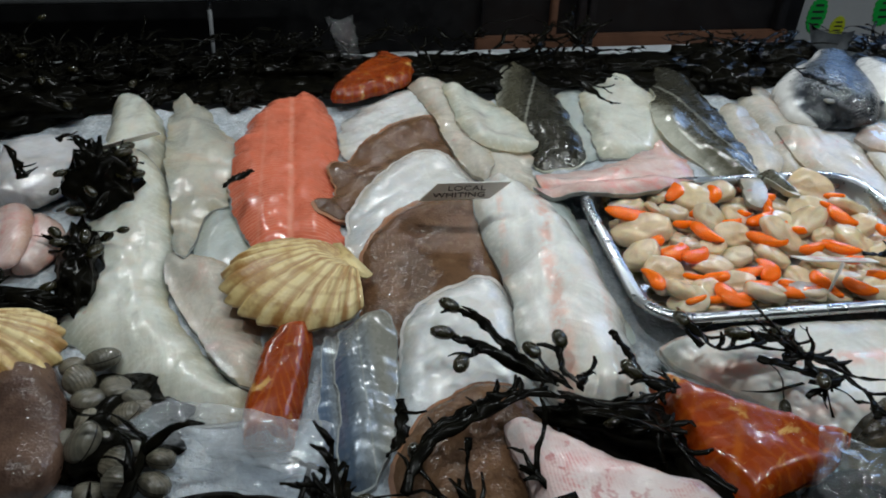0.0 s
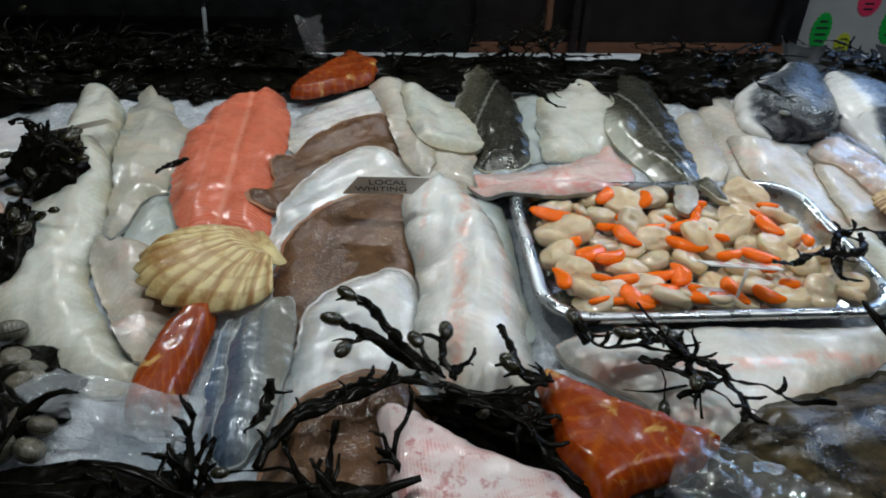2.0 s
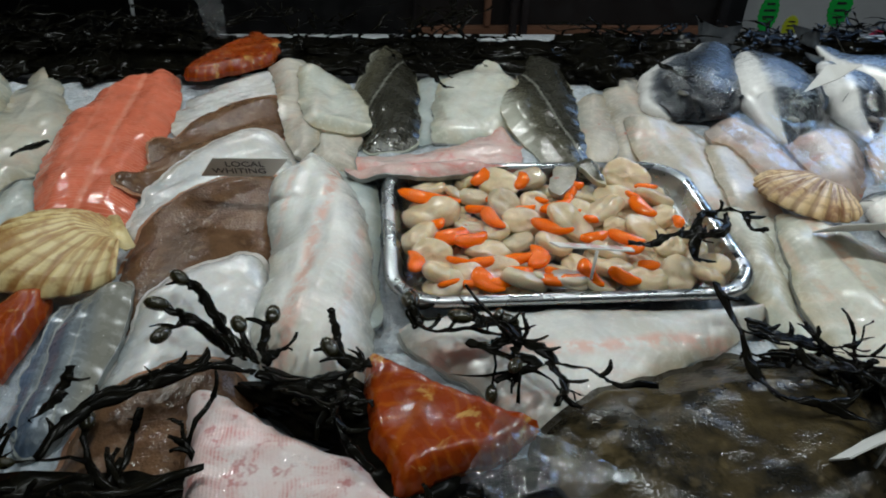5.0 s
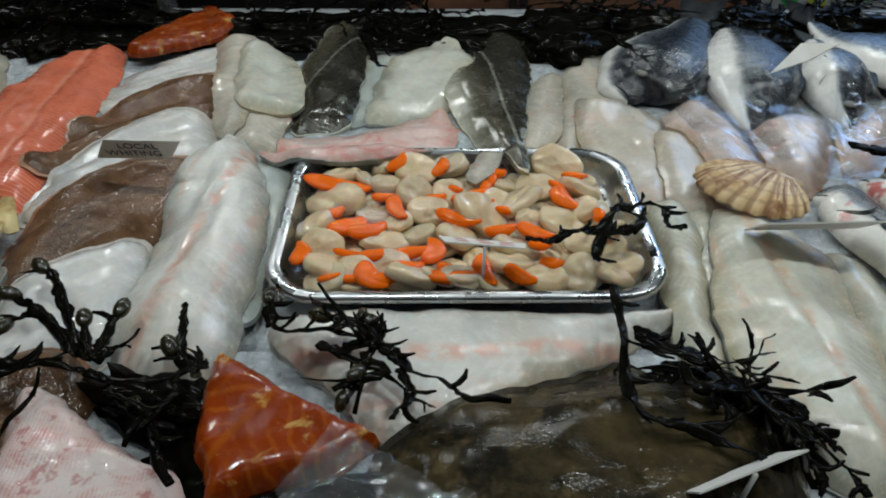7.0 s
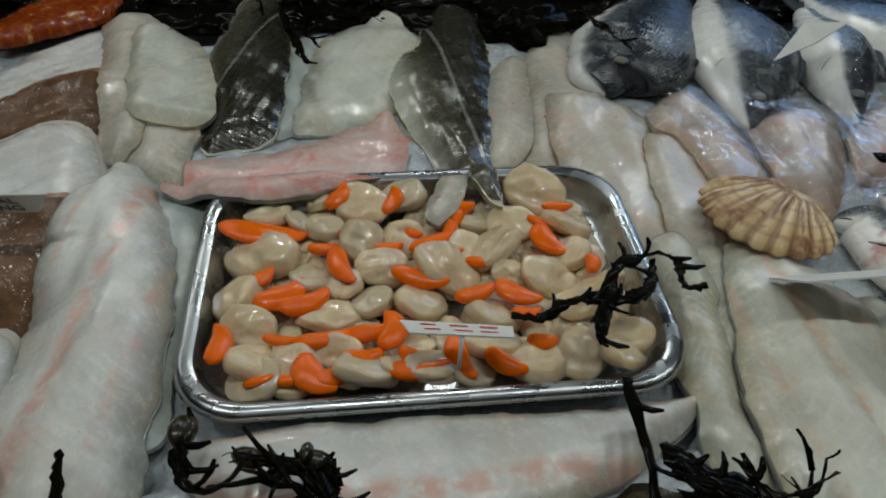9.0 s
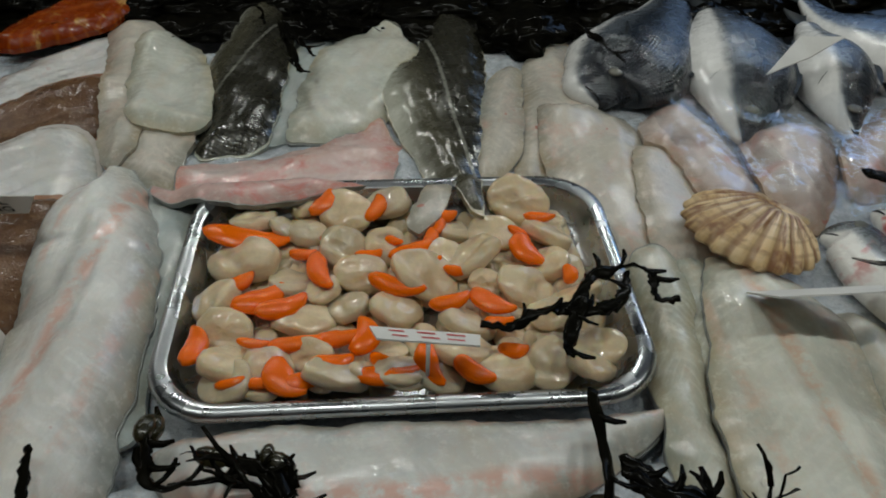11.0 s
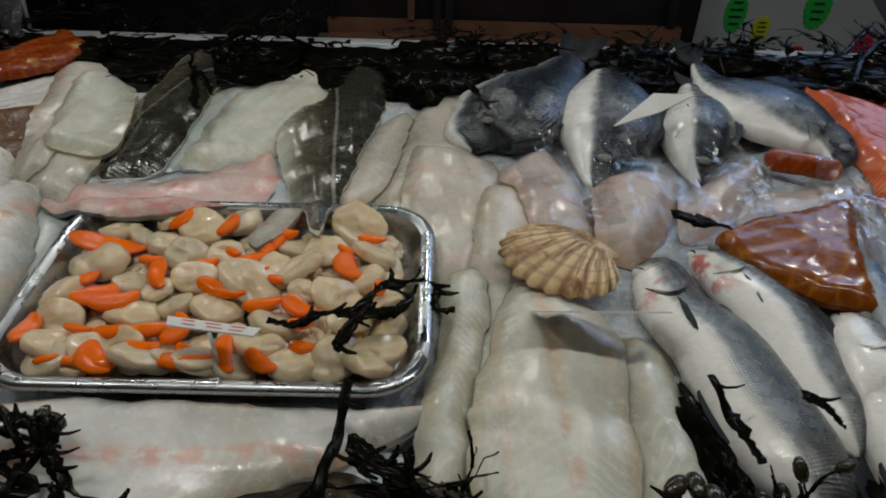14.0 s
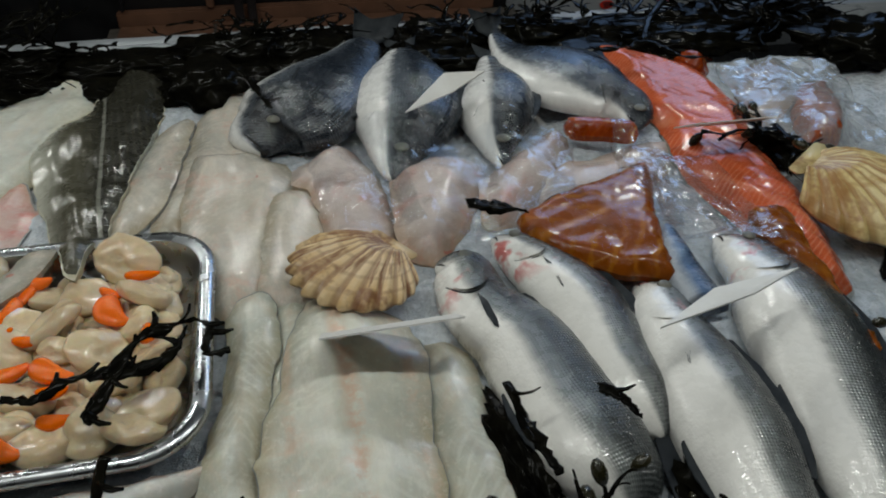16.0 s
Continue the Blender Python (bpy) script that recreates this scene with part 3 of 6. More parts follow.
def cut(corners, thick, lift=0.0, seed=0, axis=0.0, wave=0.003, rough=0.0008, width=0.030, edge=0.0024, grow=1.03, skew=0.0, groove=0.0, cell=0.0042, keep=True, round=0.17, level=None, full=1.0):
    """A limp laid piece with a corner outline: thin cut edges, swelling inwards over width, draped on what lies below it."""
    pts = [Vector(c) for c in corners]
    for _ in range(2):
        pts = [q for a, b in zip(pts, pts[1:] + pts[:1]) for q in (a * (1 - round) + b * round, a * round + b * (1 - round))]
    mid = sum(pts, Vector((0, 0))) / len(pts)
    ax = Vector((math.cos(radians(axis)), math.sin(radians(axis))))
    ay = Vector((-ax.y, ax.x))
    half = max(abs((p - mid).dot(ay)) for p in pts)
    line = []
    for a, b in zip(pts, pts[1:] + pts[:1]):
        k = max(1, int((b - a).length / cell))
        line += [a + (b - a) * (i / k) for i in range(k)]
    rim = []
    for p in line:
        q = mid + (p - mid) * grow
        for f, amp in ((34, 0.0046), (110, 0.0022), (260, 0.0009)):
            q += Vector((noise.noise((p.x * f, p.y * f, seed)), noise.noise((p.x * f, p.y * f, seed + 9)))) * amp
        rim.append(q)
    e0 = np.array([tuple(p) for p in rim])
    e1 = np.roll(e0, -1, axis=0)
    rnd = random.Random(seed + 17)
    lo, hi = e0.min(axis=0), e0.max(axis=0)
    grid = np.array([(gx + rnd.uniform(-0.3, 0.3) * cell, gy + rnd.uniform(-0.3, 0.3) * cell) for gx in np.arange(lo[0], hi[0], cell) for gy in np.arange(lo[1], hi[1], cell)])
    cross = ((e0[None, :, 1] > grid[:, None, 1]) != (e1[None, :, 1] > grid[:, None, 1])) & (grid[:, None, 0] < (e1[None, :, 0] - e0[None, :, 0]) * (grid[:, None, 1] - e0[None, :, 1]) / (e1[None, :, 1] - e0[None, :, 1] + 1e-12) + e0[None, :, 0])
    grid = grid[cross.sum(axis=1) % 2 == 1]

    def reach(p):
        d = e1 - e0
        t = np.clip(((p[:, None] - e0[None]) * d[None]).sum(axis=2) / ((d * d).sum(axis=1) + 1e-12), 0, 1)
        return np.sqrt((((e0[None] + t[..., None] * d[None]) - p[:, None]) ** 2).sum(axis=2)).min(axis=1)

    far = reach(grid)
    grid, far = grid[far > cell * 0.55], far[far > cell * 0.55]
    n = len(rim)
    flat = [Vector(p) for p in rim] + [Vector((float(p[0]), float(p[1]))) for p in grid]
    verts, _, faces, orig, _, _ = delaunay_2d_cdt(flat, [(i, (i + 1) % n) for i in range(n)], [], 1, 1e-7)
    away = [0.0 if min(o) < n else float(far[min(o) - n]) if o else 0.0 for o in (list(q) or [0] for q in orig)]
    width = min(width, max(far) if len(far) else 0.01)
    bed = soften(HEIGHT)
    bm = bmesh.new()
    uvl = bm.loops.layers.uv.new("UVMap")
    inset = bm.verts.layers.float.new("inset")
    top = []
    for p, d in zip(verts, away):
        t = min(1.0, d / width)
        v = (p - mid).dot(ay) / half
        up = edge + (thick - edge) * math.sin(t * math.pi / 2) ** full * (1 + skew * v)
        up += wave * noise.noise((p.x * 17, p.y * 17, seed)) * (0.4 + 0.6 * t) + rough * noise.noise((p.x * 75, p.y * 75, seed)) * t
        along = (p - mid).dot(ax)
        up += (0.0022 * noise.noise((along * 13, v * half * 62, seed + 2)) + 0.0011 * noise.noise((along * 34, v * half * 150, seed + 4))) * min(1.0, t * 1.6)
        up -= groove * math.exp(-((v + 0.12 * noise.noise((p.x * 12, p.y * 12, seed + 3))) / 0.08) ** 2) * t
        vert = bm.verts.new((p.x, p.y, (at(bed, p.x, p.y) if level is None else level) + lift + max(up, 0.0012)))
        vert[inset] = d
        top.append(vert)
    for f in faces:
        bm.faces.new([top[i] for i in f])
    if keep:
        stamp(bm)
    ring = {}
    for ed in [q for q in bm.edges if len(q.link_faces) == 1]:
        low = []
        for v in ed.verts:
            if v not in ring:
                c = Vector(v.co[:2])
                c = mid + (c - mid) * 0.985
                ring[v] = bm.verts.new(v.co), bm.verts.new((c.x, c.y, v.co.z - edge - 0.004))
            low.append(ring[v])
        bm.faces.new((low[0][0], low[1][0], low[1][1], low[0][1]))
    for f in bm.faces:
        for l in f.loops:
            d = Vector(l.vert.co[:2]) - mid
            l[uvl].uv = (d.dot(ax), d.dot(ay) / half)
    return bm


def box_bm(x0, y0, z0, x1, y1, z1, bevel=0.0):
    bm = bmesh.new()
    bmesh.ops.create_cube(bm, size=1)
    bm.transform(Matrix.Translation(((x0 + x1) / 2, (y0 + y1) / 2, (z0 + z1) / 2)) @ Matrix.Diagonal((x1 - x0, y1 - y0, z1 - z0, 1)))
    if bevel:
        bmesh.ops.bevel(bm, geom=bm.edges[:], offset=bevel, segments=2, affect="EDGES")
    return bm


def tube(bm, pts, radii, sides=6, flat=1.0):
    """A tapered, optionally flattened tube along pts, added to bm."""
    pts = [Vector(p) for p in pts]
    rings = []
    for i, p in enumerate(pts):
        d = (pts[min(i + 1, len(pts) - 1)] - pts[max(i - 1, 0)]).normalized()
        a = d.cross(Vector((0.11, 0.07, 1))).normalized()
        b = d.cross(a)
        if flat < 0.5:
            w = 1.5 * noise.noise((p.x * 45, p.y * 45, p.z * 45))
            a, b = a * math.cos(w) + b * math.sin(w), b * math.cos(w) - a * math.sin(w)
        rings.append([bm.verts.new(p + (a * math.cos(q) + b * math.sin(q) * flat) * radii[i]) for q in (2 * math.pi * k / sides for k in range(sides))])
    for r, t in zip(rings, rings[1:]):
        for j in range(sides):
            bm.faces.new((r[j], r[(j + 1) % sides], t[(j + 1) % sides], t[j]))
    bm.faces.new(list(reversed(rings[0]))), bm.faces.new(rings[-1])


def blob(bm, centre, axis, length, width, thick, seg=10):
    """A smooth ovoid, pointed to one end."""
    b2 = bmesh.new()
    bmesh.ops.create_uvsphere(b2, u_segments=seg, v_segments=max(6, seg - 2), radius=1)
    q = Vector(axis).to_track_quat("X", "Z").to_matrix().to_4x4()
    b2.transform(Matrix.Translation(centre) @ q @ Matrix.Diagonal((length, width, thick, 1)))
    tmp = bpy.data.meshes.new("tmp")
    b2.to_mesh(tmp)
    bm.from_mesh(tmp)
    bpy.data.meshes.remove(tmp)
    b2.free()


# ---- the room ----
def slab(name, x0, y0, z0, x1, y1, z1, material, bevel=0.0):
    return tagged(new(name, mesh_of(name, box_bm(x0, y0, z0, x1, y1, z1, bevel), material, False)), kind="structure")


slab("floor", -3.2, -2.7, -1.05, 4.2, 3.1, -0.95, M_GROUT)
slab("ceiling", -3.2, -2.7, 1.9, 4.2, 3.1, 2.0, M_CEIL)
slab("wall_south", -3.2, -2.8, -0.95, 4.2, -2.7, 1.9, M_WALL)
slab("wall_west", -3.3, -2.7, -0.95, -3.2, 3.1, 1.9, M_WALL)
slab("wall_east", 4.2, -2.7, -0.95, 4.3, 3.1, 1.9, M_WALL)
# the wall behind has a window opening
slab("wall_north_low", -3.2, 3.0, -0.95, 4.2, 3.1, 0.6, M_WALL)
slab("wall_north_high", -3.2, 3.0, 1.5, 4.2, 3.1, 1.9, M_WALL)
slab("wall_north_west", -3.2, 3.0, 0.6, 1.1, 3.1, 1.5, M_WALL)
slab("wall_north_east", 2.7, 3.0, 0.6, 4.2, 3.1, 1.5, M_WALL)

# counter body under the display, and its white rim at the back
counter = root("display_counter", "white metal fish display counter filled with crushed ice", "counter", "", 0.4, 0.5, -0.95)
for nm, bx in (("body", (-0.85, 0.02, -0.95, 1.75, 1.098, -0.075)), ("back_rim", (-0.85, 1.10, -0.30, 1.75, 1.122, -0.022)), ("rim_lip", (-0.85, 1.122, -0.048, 1.75, 1.160, -0.028)), ("front_rim", (-0.85, 0.0, -0.30, 1.75, 0.02, -0.03))):
    ob = part(nm, box_bm(*bx, 0.004), M_POST if nm == "body" else M_PAINTWHITE, counter)
    ob.matrix_parent_inverse = Matrix.Translation((-0.4, -0.5, 0.95))

bm = bmesh.new()
NX, NY = 200, 88
grid = [[bm.verts.new((-0.84 + 2.58 * i / NX, 0.03 + 0.94 * j / NY, 0)) for j in range(NY + 1)] for i in range(NX + 1)]
for i in range(NX + 1):
    for j in range(NY + 1):
        v = grid[i][j].co
        v.z = -0.034 - (0.014 if 0.21 < v.x < 0.60 and 0.42 < v.y < 0.70 else 0) + 0.005 * noise.noise((v.x * 22, v.y * 22, 1.7)) + 0.004 * noise.noise((v.x * 75, v.y * 75, 4.1))
for i in range(NX):
    for j in range(NY):
        bm.faces.new((grid[i][j], grid[i + 1][j], grid[i + 1][j + 1], grid[i][j + 1]))
thing("crushed_ice", bm, M_ICE, "bed of wet crushed ice filling the display counter", "ice", kind="stuff")

# behind the counter: low tiled ledge, dark glazed cabinets between posts, board with price stickers
ledge = slab("tiled_ledge", 0.30, 1.165, -0.40, 1.20, 1.78, -0.262, M_GROUT)
tile_me = None
for i in range(4):
    for j in range(3):
        if tile_me is None:
            tile_me = mesh_of("tile", box_bm(-0.096, -0.096, -0.006, 0.096, 0.096, 0.006, 0.003), M_TERRA, False)
        t = new("tile", tile_me)
        t.parent = ledge
        t.location = (0.42 + 0.2 * i + (0.08 if j % 2 else 0), 1.27 + 0.2 * j, -0.258)
cabinet = root("back_cabinet", "dark glazed cabinet with brown frame behind the counter", "cabinet", "", 0, 1.8, -0.95)


def cab(name, x0, y0, z0, x1, y1, z1, material, label=""):
    ob = part(name, box_bm(x0, y0, z0, x1, y1, z1, 0.003), material, cabinet, label, False)
    ob.matrix_parent_inverse = Matrix.Translation((0, -1.8, 0.95))


cab("panel", -1.7, 1.80, -0.95, 1.19, 1.84, 1.2, M_BLACK)
cab("bottom_rail", 0.32, 1.775, -0.262, 1.15, 1.798, -0.228, M_TERRA, "brown bottom rail")
for mx, mw, mat in ((0.335, 0.004, M_POST), (0.515, 0.008, M_TERRA), (1.12, 0.012, M_POST)):
    cab("mullion", mx - mw, 1.77, -0.225, mx + mw, 1.797, 1.1, mat)
for mx in (0.575, 0.602):
    cab("post", mx - 0.009, 1.74, -0.252, mx + 0.009, 1.765, 1.1, M_POST, "grey metal door post")
bar = root("shelf_bar", "blue-grey metal shelf edge hanging over the counter back", "shelf", "", -0.5, 1.6, -0.06)
ob = part("edge", box_bm(-1.5, 1.60, -0.074, -0.10, 1.66, -0.03, 0.004), M_PAINTWHITE, bar)
ob.matrix_parent_inverse = Matrix.Translation((0.5, -1.6, 0.06))
for bx in (-1.2, -0.285):
    bmp = bmesh.new()
    tube(bmp, [(bx, 1.63, -0.074), (bx - 0.012, 1.63, -0.25)], [0.005, 0.004], 8)
    ob = part("bracket", bmp, M_PAINTWHITE, bar)
    ob.matrix_parent_inverse = Matrix.Translation((0.5, -1.6, 0.06))

board = root("price_board", "pale grey board with neon price stickers", "board", "", 1.5, 1.95, -0.36)
bm = bmesh.new()
outline = [(1.17, -0.42), (1.10, -0.32), (1.02, -0.21), (1.02, 0.45), (1.30, 0.45), (1.60, -0.13), (1.80, -0.335), (1.80, -0.42)]
front = [bm.verts.new((x, 1.95, z)) for x, z in outline]
back = [bm.verts.new((x, 1.965, z)) for x, z in outline]
bm.faces.new(front), bm.faces.new(list(reversed(back)))
for i in range(len(front)):
    bm.faces.new((front[i], front[(i + 1) % len(front)], back[(i + 1) % len(front)], back[i]))
inv_board = Matrix.Translation((-1.5, -1.95, 0.36))
part("panel", bm, M_BOARD, board, "", False).matrix_parent_inverse = inv_board


crate = root("storage_crate", "pale grey plastic crate behind the price board", "crate", "", 1.95, 2.1, -0.95)
for nm, bx in (("crate_wall", (1.72, 2.05, -0.95, 2.4, 2.35, -0.10)), ("crate_rim", (1.71, 2.04, -0.10, 2.41, 2.36, -0.07))):
    part(nm, box_bm(*bx, 0.01), M_WALL, crate).matrix_parent_inverse = Matrix.Translation((-1.95, -2.1, 0.95))


def sticker(x, z, rx, rz, hue, seed):
    bm = bmesh.new()
    k = 40
    ring = [bm.verts.new((x + math.cos(a) * rx * q, 1.9465, z + math.sin(a) * rz * q)) for a, q in ((2 * math.pi * i / k, 1.0 if i % 2 else 0.88) for i in range(k))]
    ring2 = [bm.verts.new(v.co + Vector((0, 0.0025, 0))) for v in ring]
    bm.faces.new(ring), bm.faces.new(list(reversed(ring2)))
    for i in range(k):
        bm.faces.new((ring[i], ring[(i + 1) % k], ring2[(i + 1) % k], ring2[i]))
    st = part("sticker", bm, M_NEON[hue], board, "neon " + hue + " starburst price sticker", False)
    st.matrix_parent_inverse = inv_board
    rnd = random.Random(seed)
    for r in range(4):
        wd, zz = rx * rnd.uniform(0.35, 0.6), z + rz * (0.5 - 0.33 * r)
        part("writing_line", box_bm(x - wd, 1.9445, zz - rz * 0.05, x + wd, 1.9460, zz + rz * 0.05), M_INK, st, "", False)


for k, (sx, sz, rx, rz, hue) in enumerate(((1.20, -0.165, 0.026, 0.045, "red"), (1.335, -0.245, 0.030, 0.055, "green"), (1.45, -0.16, 0.035, 0.045, "pink"), (1.41, -0.285, 0.024, 0.036, "yellow"),
                                           (1.54, -0.225, 0.036, 0.060, "green"), (1.685, -0.315, 0.032, 0.026, "pink"), (1.52, -0.338, 0.02, 0.012, "red"))):
    sticker(sx, sz, rx, rz, hue, k)

# ---- fillets and flat fish laid on the ice ----
Z = -0.029


def fillet(name, rows, thick, z0, material, label, z1=None, group="fillets on the counter", category="fish fillet", **more):
    return thing(name, loft([(x, y, w * 1.06) for x, y, w in rows], thick * 0.72, z0, z1, **more), material, label, category, group)


def piece(name, corners, thick, material, label, category="fish fillet", group="fillets on the counter", skin=None, fringe=None, flesh_under=None, **more):
    """A cut or flat piece; skin: its thin skin under the flesh; fringe: the fin rim of a flatfish; flesh_under: flesh below a skin that lies up."""
    flat = {k: v for k, v in more.items() if k in ("seed", "axis", "cell", "round", "level")}
    below = None
    if skin:
        below = cut(corners, 0.0016, edge=0.0014, grow=1.045, wave=0.001, keep=False, **flat)
    if flesh_under:
        below = cut(corners, 0.004, edge=0.003, grow=1.05, wave=0.001, keep=False, **flat)
    if fringe:
        below = cut(corners, 0.0022, edge=0.0012, grow=1.09, wave=0.003, keep=False, **flat)
    ob = thing(name, cut(corners, thick, **more), material, label, category, group)
    if skin:
        part("skin", below, skin, ob, "thin grey skin under the flesh")
    if flesh_under:
        part("flesh", below, flesh_under, ob, "white flesh showing along the edge")
    if fringe:
        part("fin_fringe", below, fringe, ob, "thin wavy fin rim")
    return ob


piece("cod_loin", [(-0.321, 0.982), (-0.293, 1.005), (-0.252, 0.949), (-0.229, 0.854), (-0.220, 0.788), (-0.219, 0.748), (-0.256, 0.764), (-0.284, 0.780), (-0.301, 0.838), (-0.310, 0.919)], 0.024, M_COD, "thick creamy white cod loin on seaweed", full=0.85, seed=1, axis=90, width=0.02)
piece("cod_fillet", [(-0.266, 0.787), (-0.247, 0.799), (-0.216, 0.769), (-0.195, 0.683), (-0.181, 0.629), (-0.186, 0.583), (-0.171, 0.539), (-0.150, 0.498), (-0.127, 0.468), (-0.111, 0.440), (-0.088, 0.431), (-0.094, 0.402), (-0.119, 0.401), (-0.149, 0.408), (-0.173, 0.428), (-0.196, 0.455), (-0.223, 0.478), (-0.254, 0.509), (-0.266, 0.533), (-0.248, 0.555), (-0.262, 0.573), (-0.283, 0.649), (-0.281, 0.686), (-0.265, 0.701), (-0.264, 0.736)], 0.017, M_COD, "long cream-white cod fillet lying on ice", full=0.95, seed=2, axis=105, skew=-0.3, skin=M_SKIN)
piece("grey_fillet", [(-0.160, 0.586), (-0.165, 0.677), (-0.161, 0.711), (-0.137, 0.714), (-0.121, 0.673), (-0.103, 0.628), (-0.094, 0.580), (-0.095, 0.520), (-0.119, 0.523)], 0.01, M_GREY, "translucent grey fillet beside the salmon", seed=4, axis=90)
piece("pale_pink_fillet", [(-0.185, 0.600), (-0.175, 0.618), (-0.155, 0.607), (-0.126, 0.585), (-0.100, 0.531), (-0.087, 0.491), (-0.086, 0.449), (-0.087, 0.427), (-0.104, 0.426), (-0.115, 0.446), (-0.137, 0.482), (-0.158, 0.529), (-0.179, 0.564)], 0.012, M_BLUSH, "pale pinkish fillet tapering to a point", full=0.95, seed=5, axis=110, skew=-0.19, skin=M_SKIN)
piece("skinned_fillet", [(-0.254, 1.057), (-0.232, 1.055), (-0.207, 0.987), (-0.171, 0.902), (-0.133, 0.842), (-0.131, 0.783), (-0.143, 0.745), (-0.139, 0.701), (-0.161, 0.697), (-0.163, 0.648), (-0.164, 0.603), (-0.179, 0.614), (-0.197, 0.713), (-0.217, 0.778), (-0.233, 0.899), (-0.241, 0.990)], 0.014, M_TAWNY, "greyish tawny fillet with a pale ragged flap", seed=3, axis=90, wave=0.007, skin=M_SKIN)
piece("salmon_side", [(-0.088, 0.975), (-0.070, 1.007), (-0.046, 0.991), (-0.023, 0.905), (-0.017, 0.807), (-0.024, 0.739), (-0.018, 0.666), (-0.011, 0.617), (-0.019, 0.593), (-0.052, 0.611), (-0.104, 0.616), (-0.124, 0.676), (-0.137, 0.737), (-0.141, 0.819), (-0.133, 0.914), (-0.115, 0.967)], 0.02, M_SALMON, "orange-pink side of salmon with pale fat lines", seed=6, axis=92, skew=0.25, groove=0.002, skin=M_SKIN)
FLAT = "flat fish fanned over the ice"
piece("flatfish", [(-0.012, 0.893), (0.004, 0.936), (0.057, 0.990), (0.106, 1.028), (0.139, 0.993), (0.133, 0.889), (0.097, 0.842), (0.046, 0.823), (0.010, 0.796), (-0.013, 0.806), (-0.016, 0.844)], 0.014, M_BELLY, "white flatfish lying belly up", category="flatfish", group=FLAT, full=0.8, width=0.035, seed=7, axis=40)
piece("lemon_sole", [(0.116, 0.873), (0.125, 0.831), (0.114, 0.779), (0.077, 0.747), (0.039, 0.718), (0.007, 0.696), (-0.015, 0.686), (-0.006, 0.668), (-0.018, 0.658), (-0.038, 0.671), (-0.042, 0.689), (-0.024, 0.699), (-0.017, 0.729), (-0.030, 0.757), (-0.023, 0.784), (-0.003, 0.789), (0.019, 0.832), (0.057, 0.870), (0.095, 0.887)], 0.014, M_SOLE2, "brown speckled lemon sole with its tail on the salmon", category="flatfish", group=FLAT, fringe=M_RIM, full=0.8, width=0.035, seed=8, axis=40)
piece("flatfish", [(0.092, 0.791), (0.117, 0.778), (0.137, 0.728), (0.134, 0.672), (0.080, 0.637), (0.044, 0.619), (0.008, 0.583), (-0.011, 0.585), (-0.005, 0.656), (0.001, 0.690), (0.021, 0.726), (0.056, 0.770)], 0.014, M_BELLY, "white flatfish lying belly up", category="flatfish", group=FLAT, fringe=M_RIMPALE, full=0.8, width=0.035, seed=9, axis=40)
piece("brown_sole", [(0.148, 0.682), (0.149, 0.624), (0.137, 0.565), (0.127, 0.512), (0.097, 0.483), (0.065, 0.464), (0.026, 0.454), (0.008, 0.463), (0.000, 0.509), (0.002, 0.551), (0.003, 0.588), (0.028, 0.636), (0.066, 0.672), (0.104, 0.680)], 0.017, M_SOLE2, "large brown flatfish, dark side up, under a price card", category="flatfish", group=FLAT, fringe=M_RIM, full=0.8, width=0.035, seed=10, axis=40)
piece("flatfish", [(0.121, 0.534), (0.135, 0.512), (0.136, 0.457), (0.134, 0.409), (0.113, 0.375), (0.082, 0.367), (0.046, 0.350), (0.024, 0.347), (0.024, 0.385), (0.029, 0.434), (0.037, 0.475), (0.060, 0.507), (0.093, 0.524)], 0.016, M_BELLY, "white flatfish lying belly up under seaweed", category="flatfish", group=FLAT, fringe=M_RIMPALE, full=0.8, width=0.035, seed=11, axis=40)
piece("brown_sole", [(0.078, 0.395), (0.109, 0.397), (0.129, 0.383), (0.138, 0.359), (0.121, 0.335), (0.115, 0.311), (0.112, 0.280), (0.102, 0.257), (0.009, 0.267), (0.017, 0.336), (0.027, 0.356), (0.045, 0.375)], 0.018, M_SOLE2, "brown flatfish half covered by black seaweed", category="flatfish", group=FLAT, fringe=M_RIM, full=0.8, width=0.035, seed=12, axis=40)
piece("white_fillet", [(0.286, 0.952), (0.327, 1.004), (0.348, 0.958), (0.337, 0.845), (0.317, 0.784), (0.278, 0.771), (0.278, 0.841)], 0.008, M_GREY, "narrow white fillet beside the pollack", seed=17, axis=80)
piece("pollack_fillet", [(0.215, 1.027), (0.220, 1.103), (0.257, 1.117), (0.284, 1.071), (0.291, 0.968), (0.290, 0.866), (0.286, 0.780), (0.264, 0.762), (0.219, 0.759), (0.222, 0.835), (0.204, 0.929), (0.212, 0.976)], 0.02, M_COLEY, "olive-grey pollack fillet, skin side up", flesh_under=M_COD, seed=16, axis=255, skew=0.2, edge=0.004)
piece("white_fillet", [(0.344, 0.989), (0.396, 1.054), (0.427, 1.039), (0.439, 0.949), (0.420, 0.837), (0.375, 0.792), (0.330, 0.778), (0.302, 0.776), (0.309, 0.867), (0.323, 0.939)], 0.013, M_COD, "white fillet with flaky grain", full=0.95, seed=18, axis=70, skew=-0.25, skin=M_SKIN)
piece("small_fillet", [(0.140, 0.823), (0.195, 0.821), (0.220, 0.777), (0.210, 0.749), (0.214, 0.709), (0.191, 0.708), (0.155, 0.725), (0.145, 0.766)], 0.012, M_BLUSH, "small pale fillet under the loin", seed=15, axis=90)
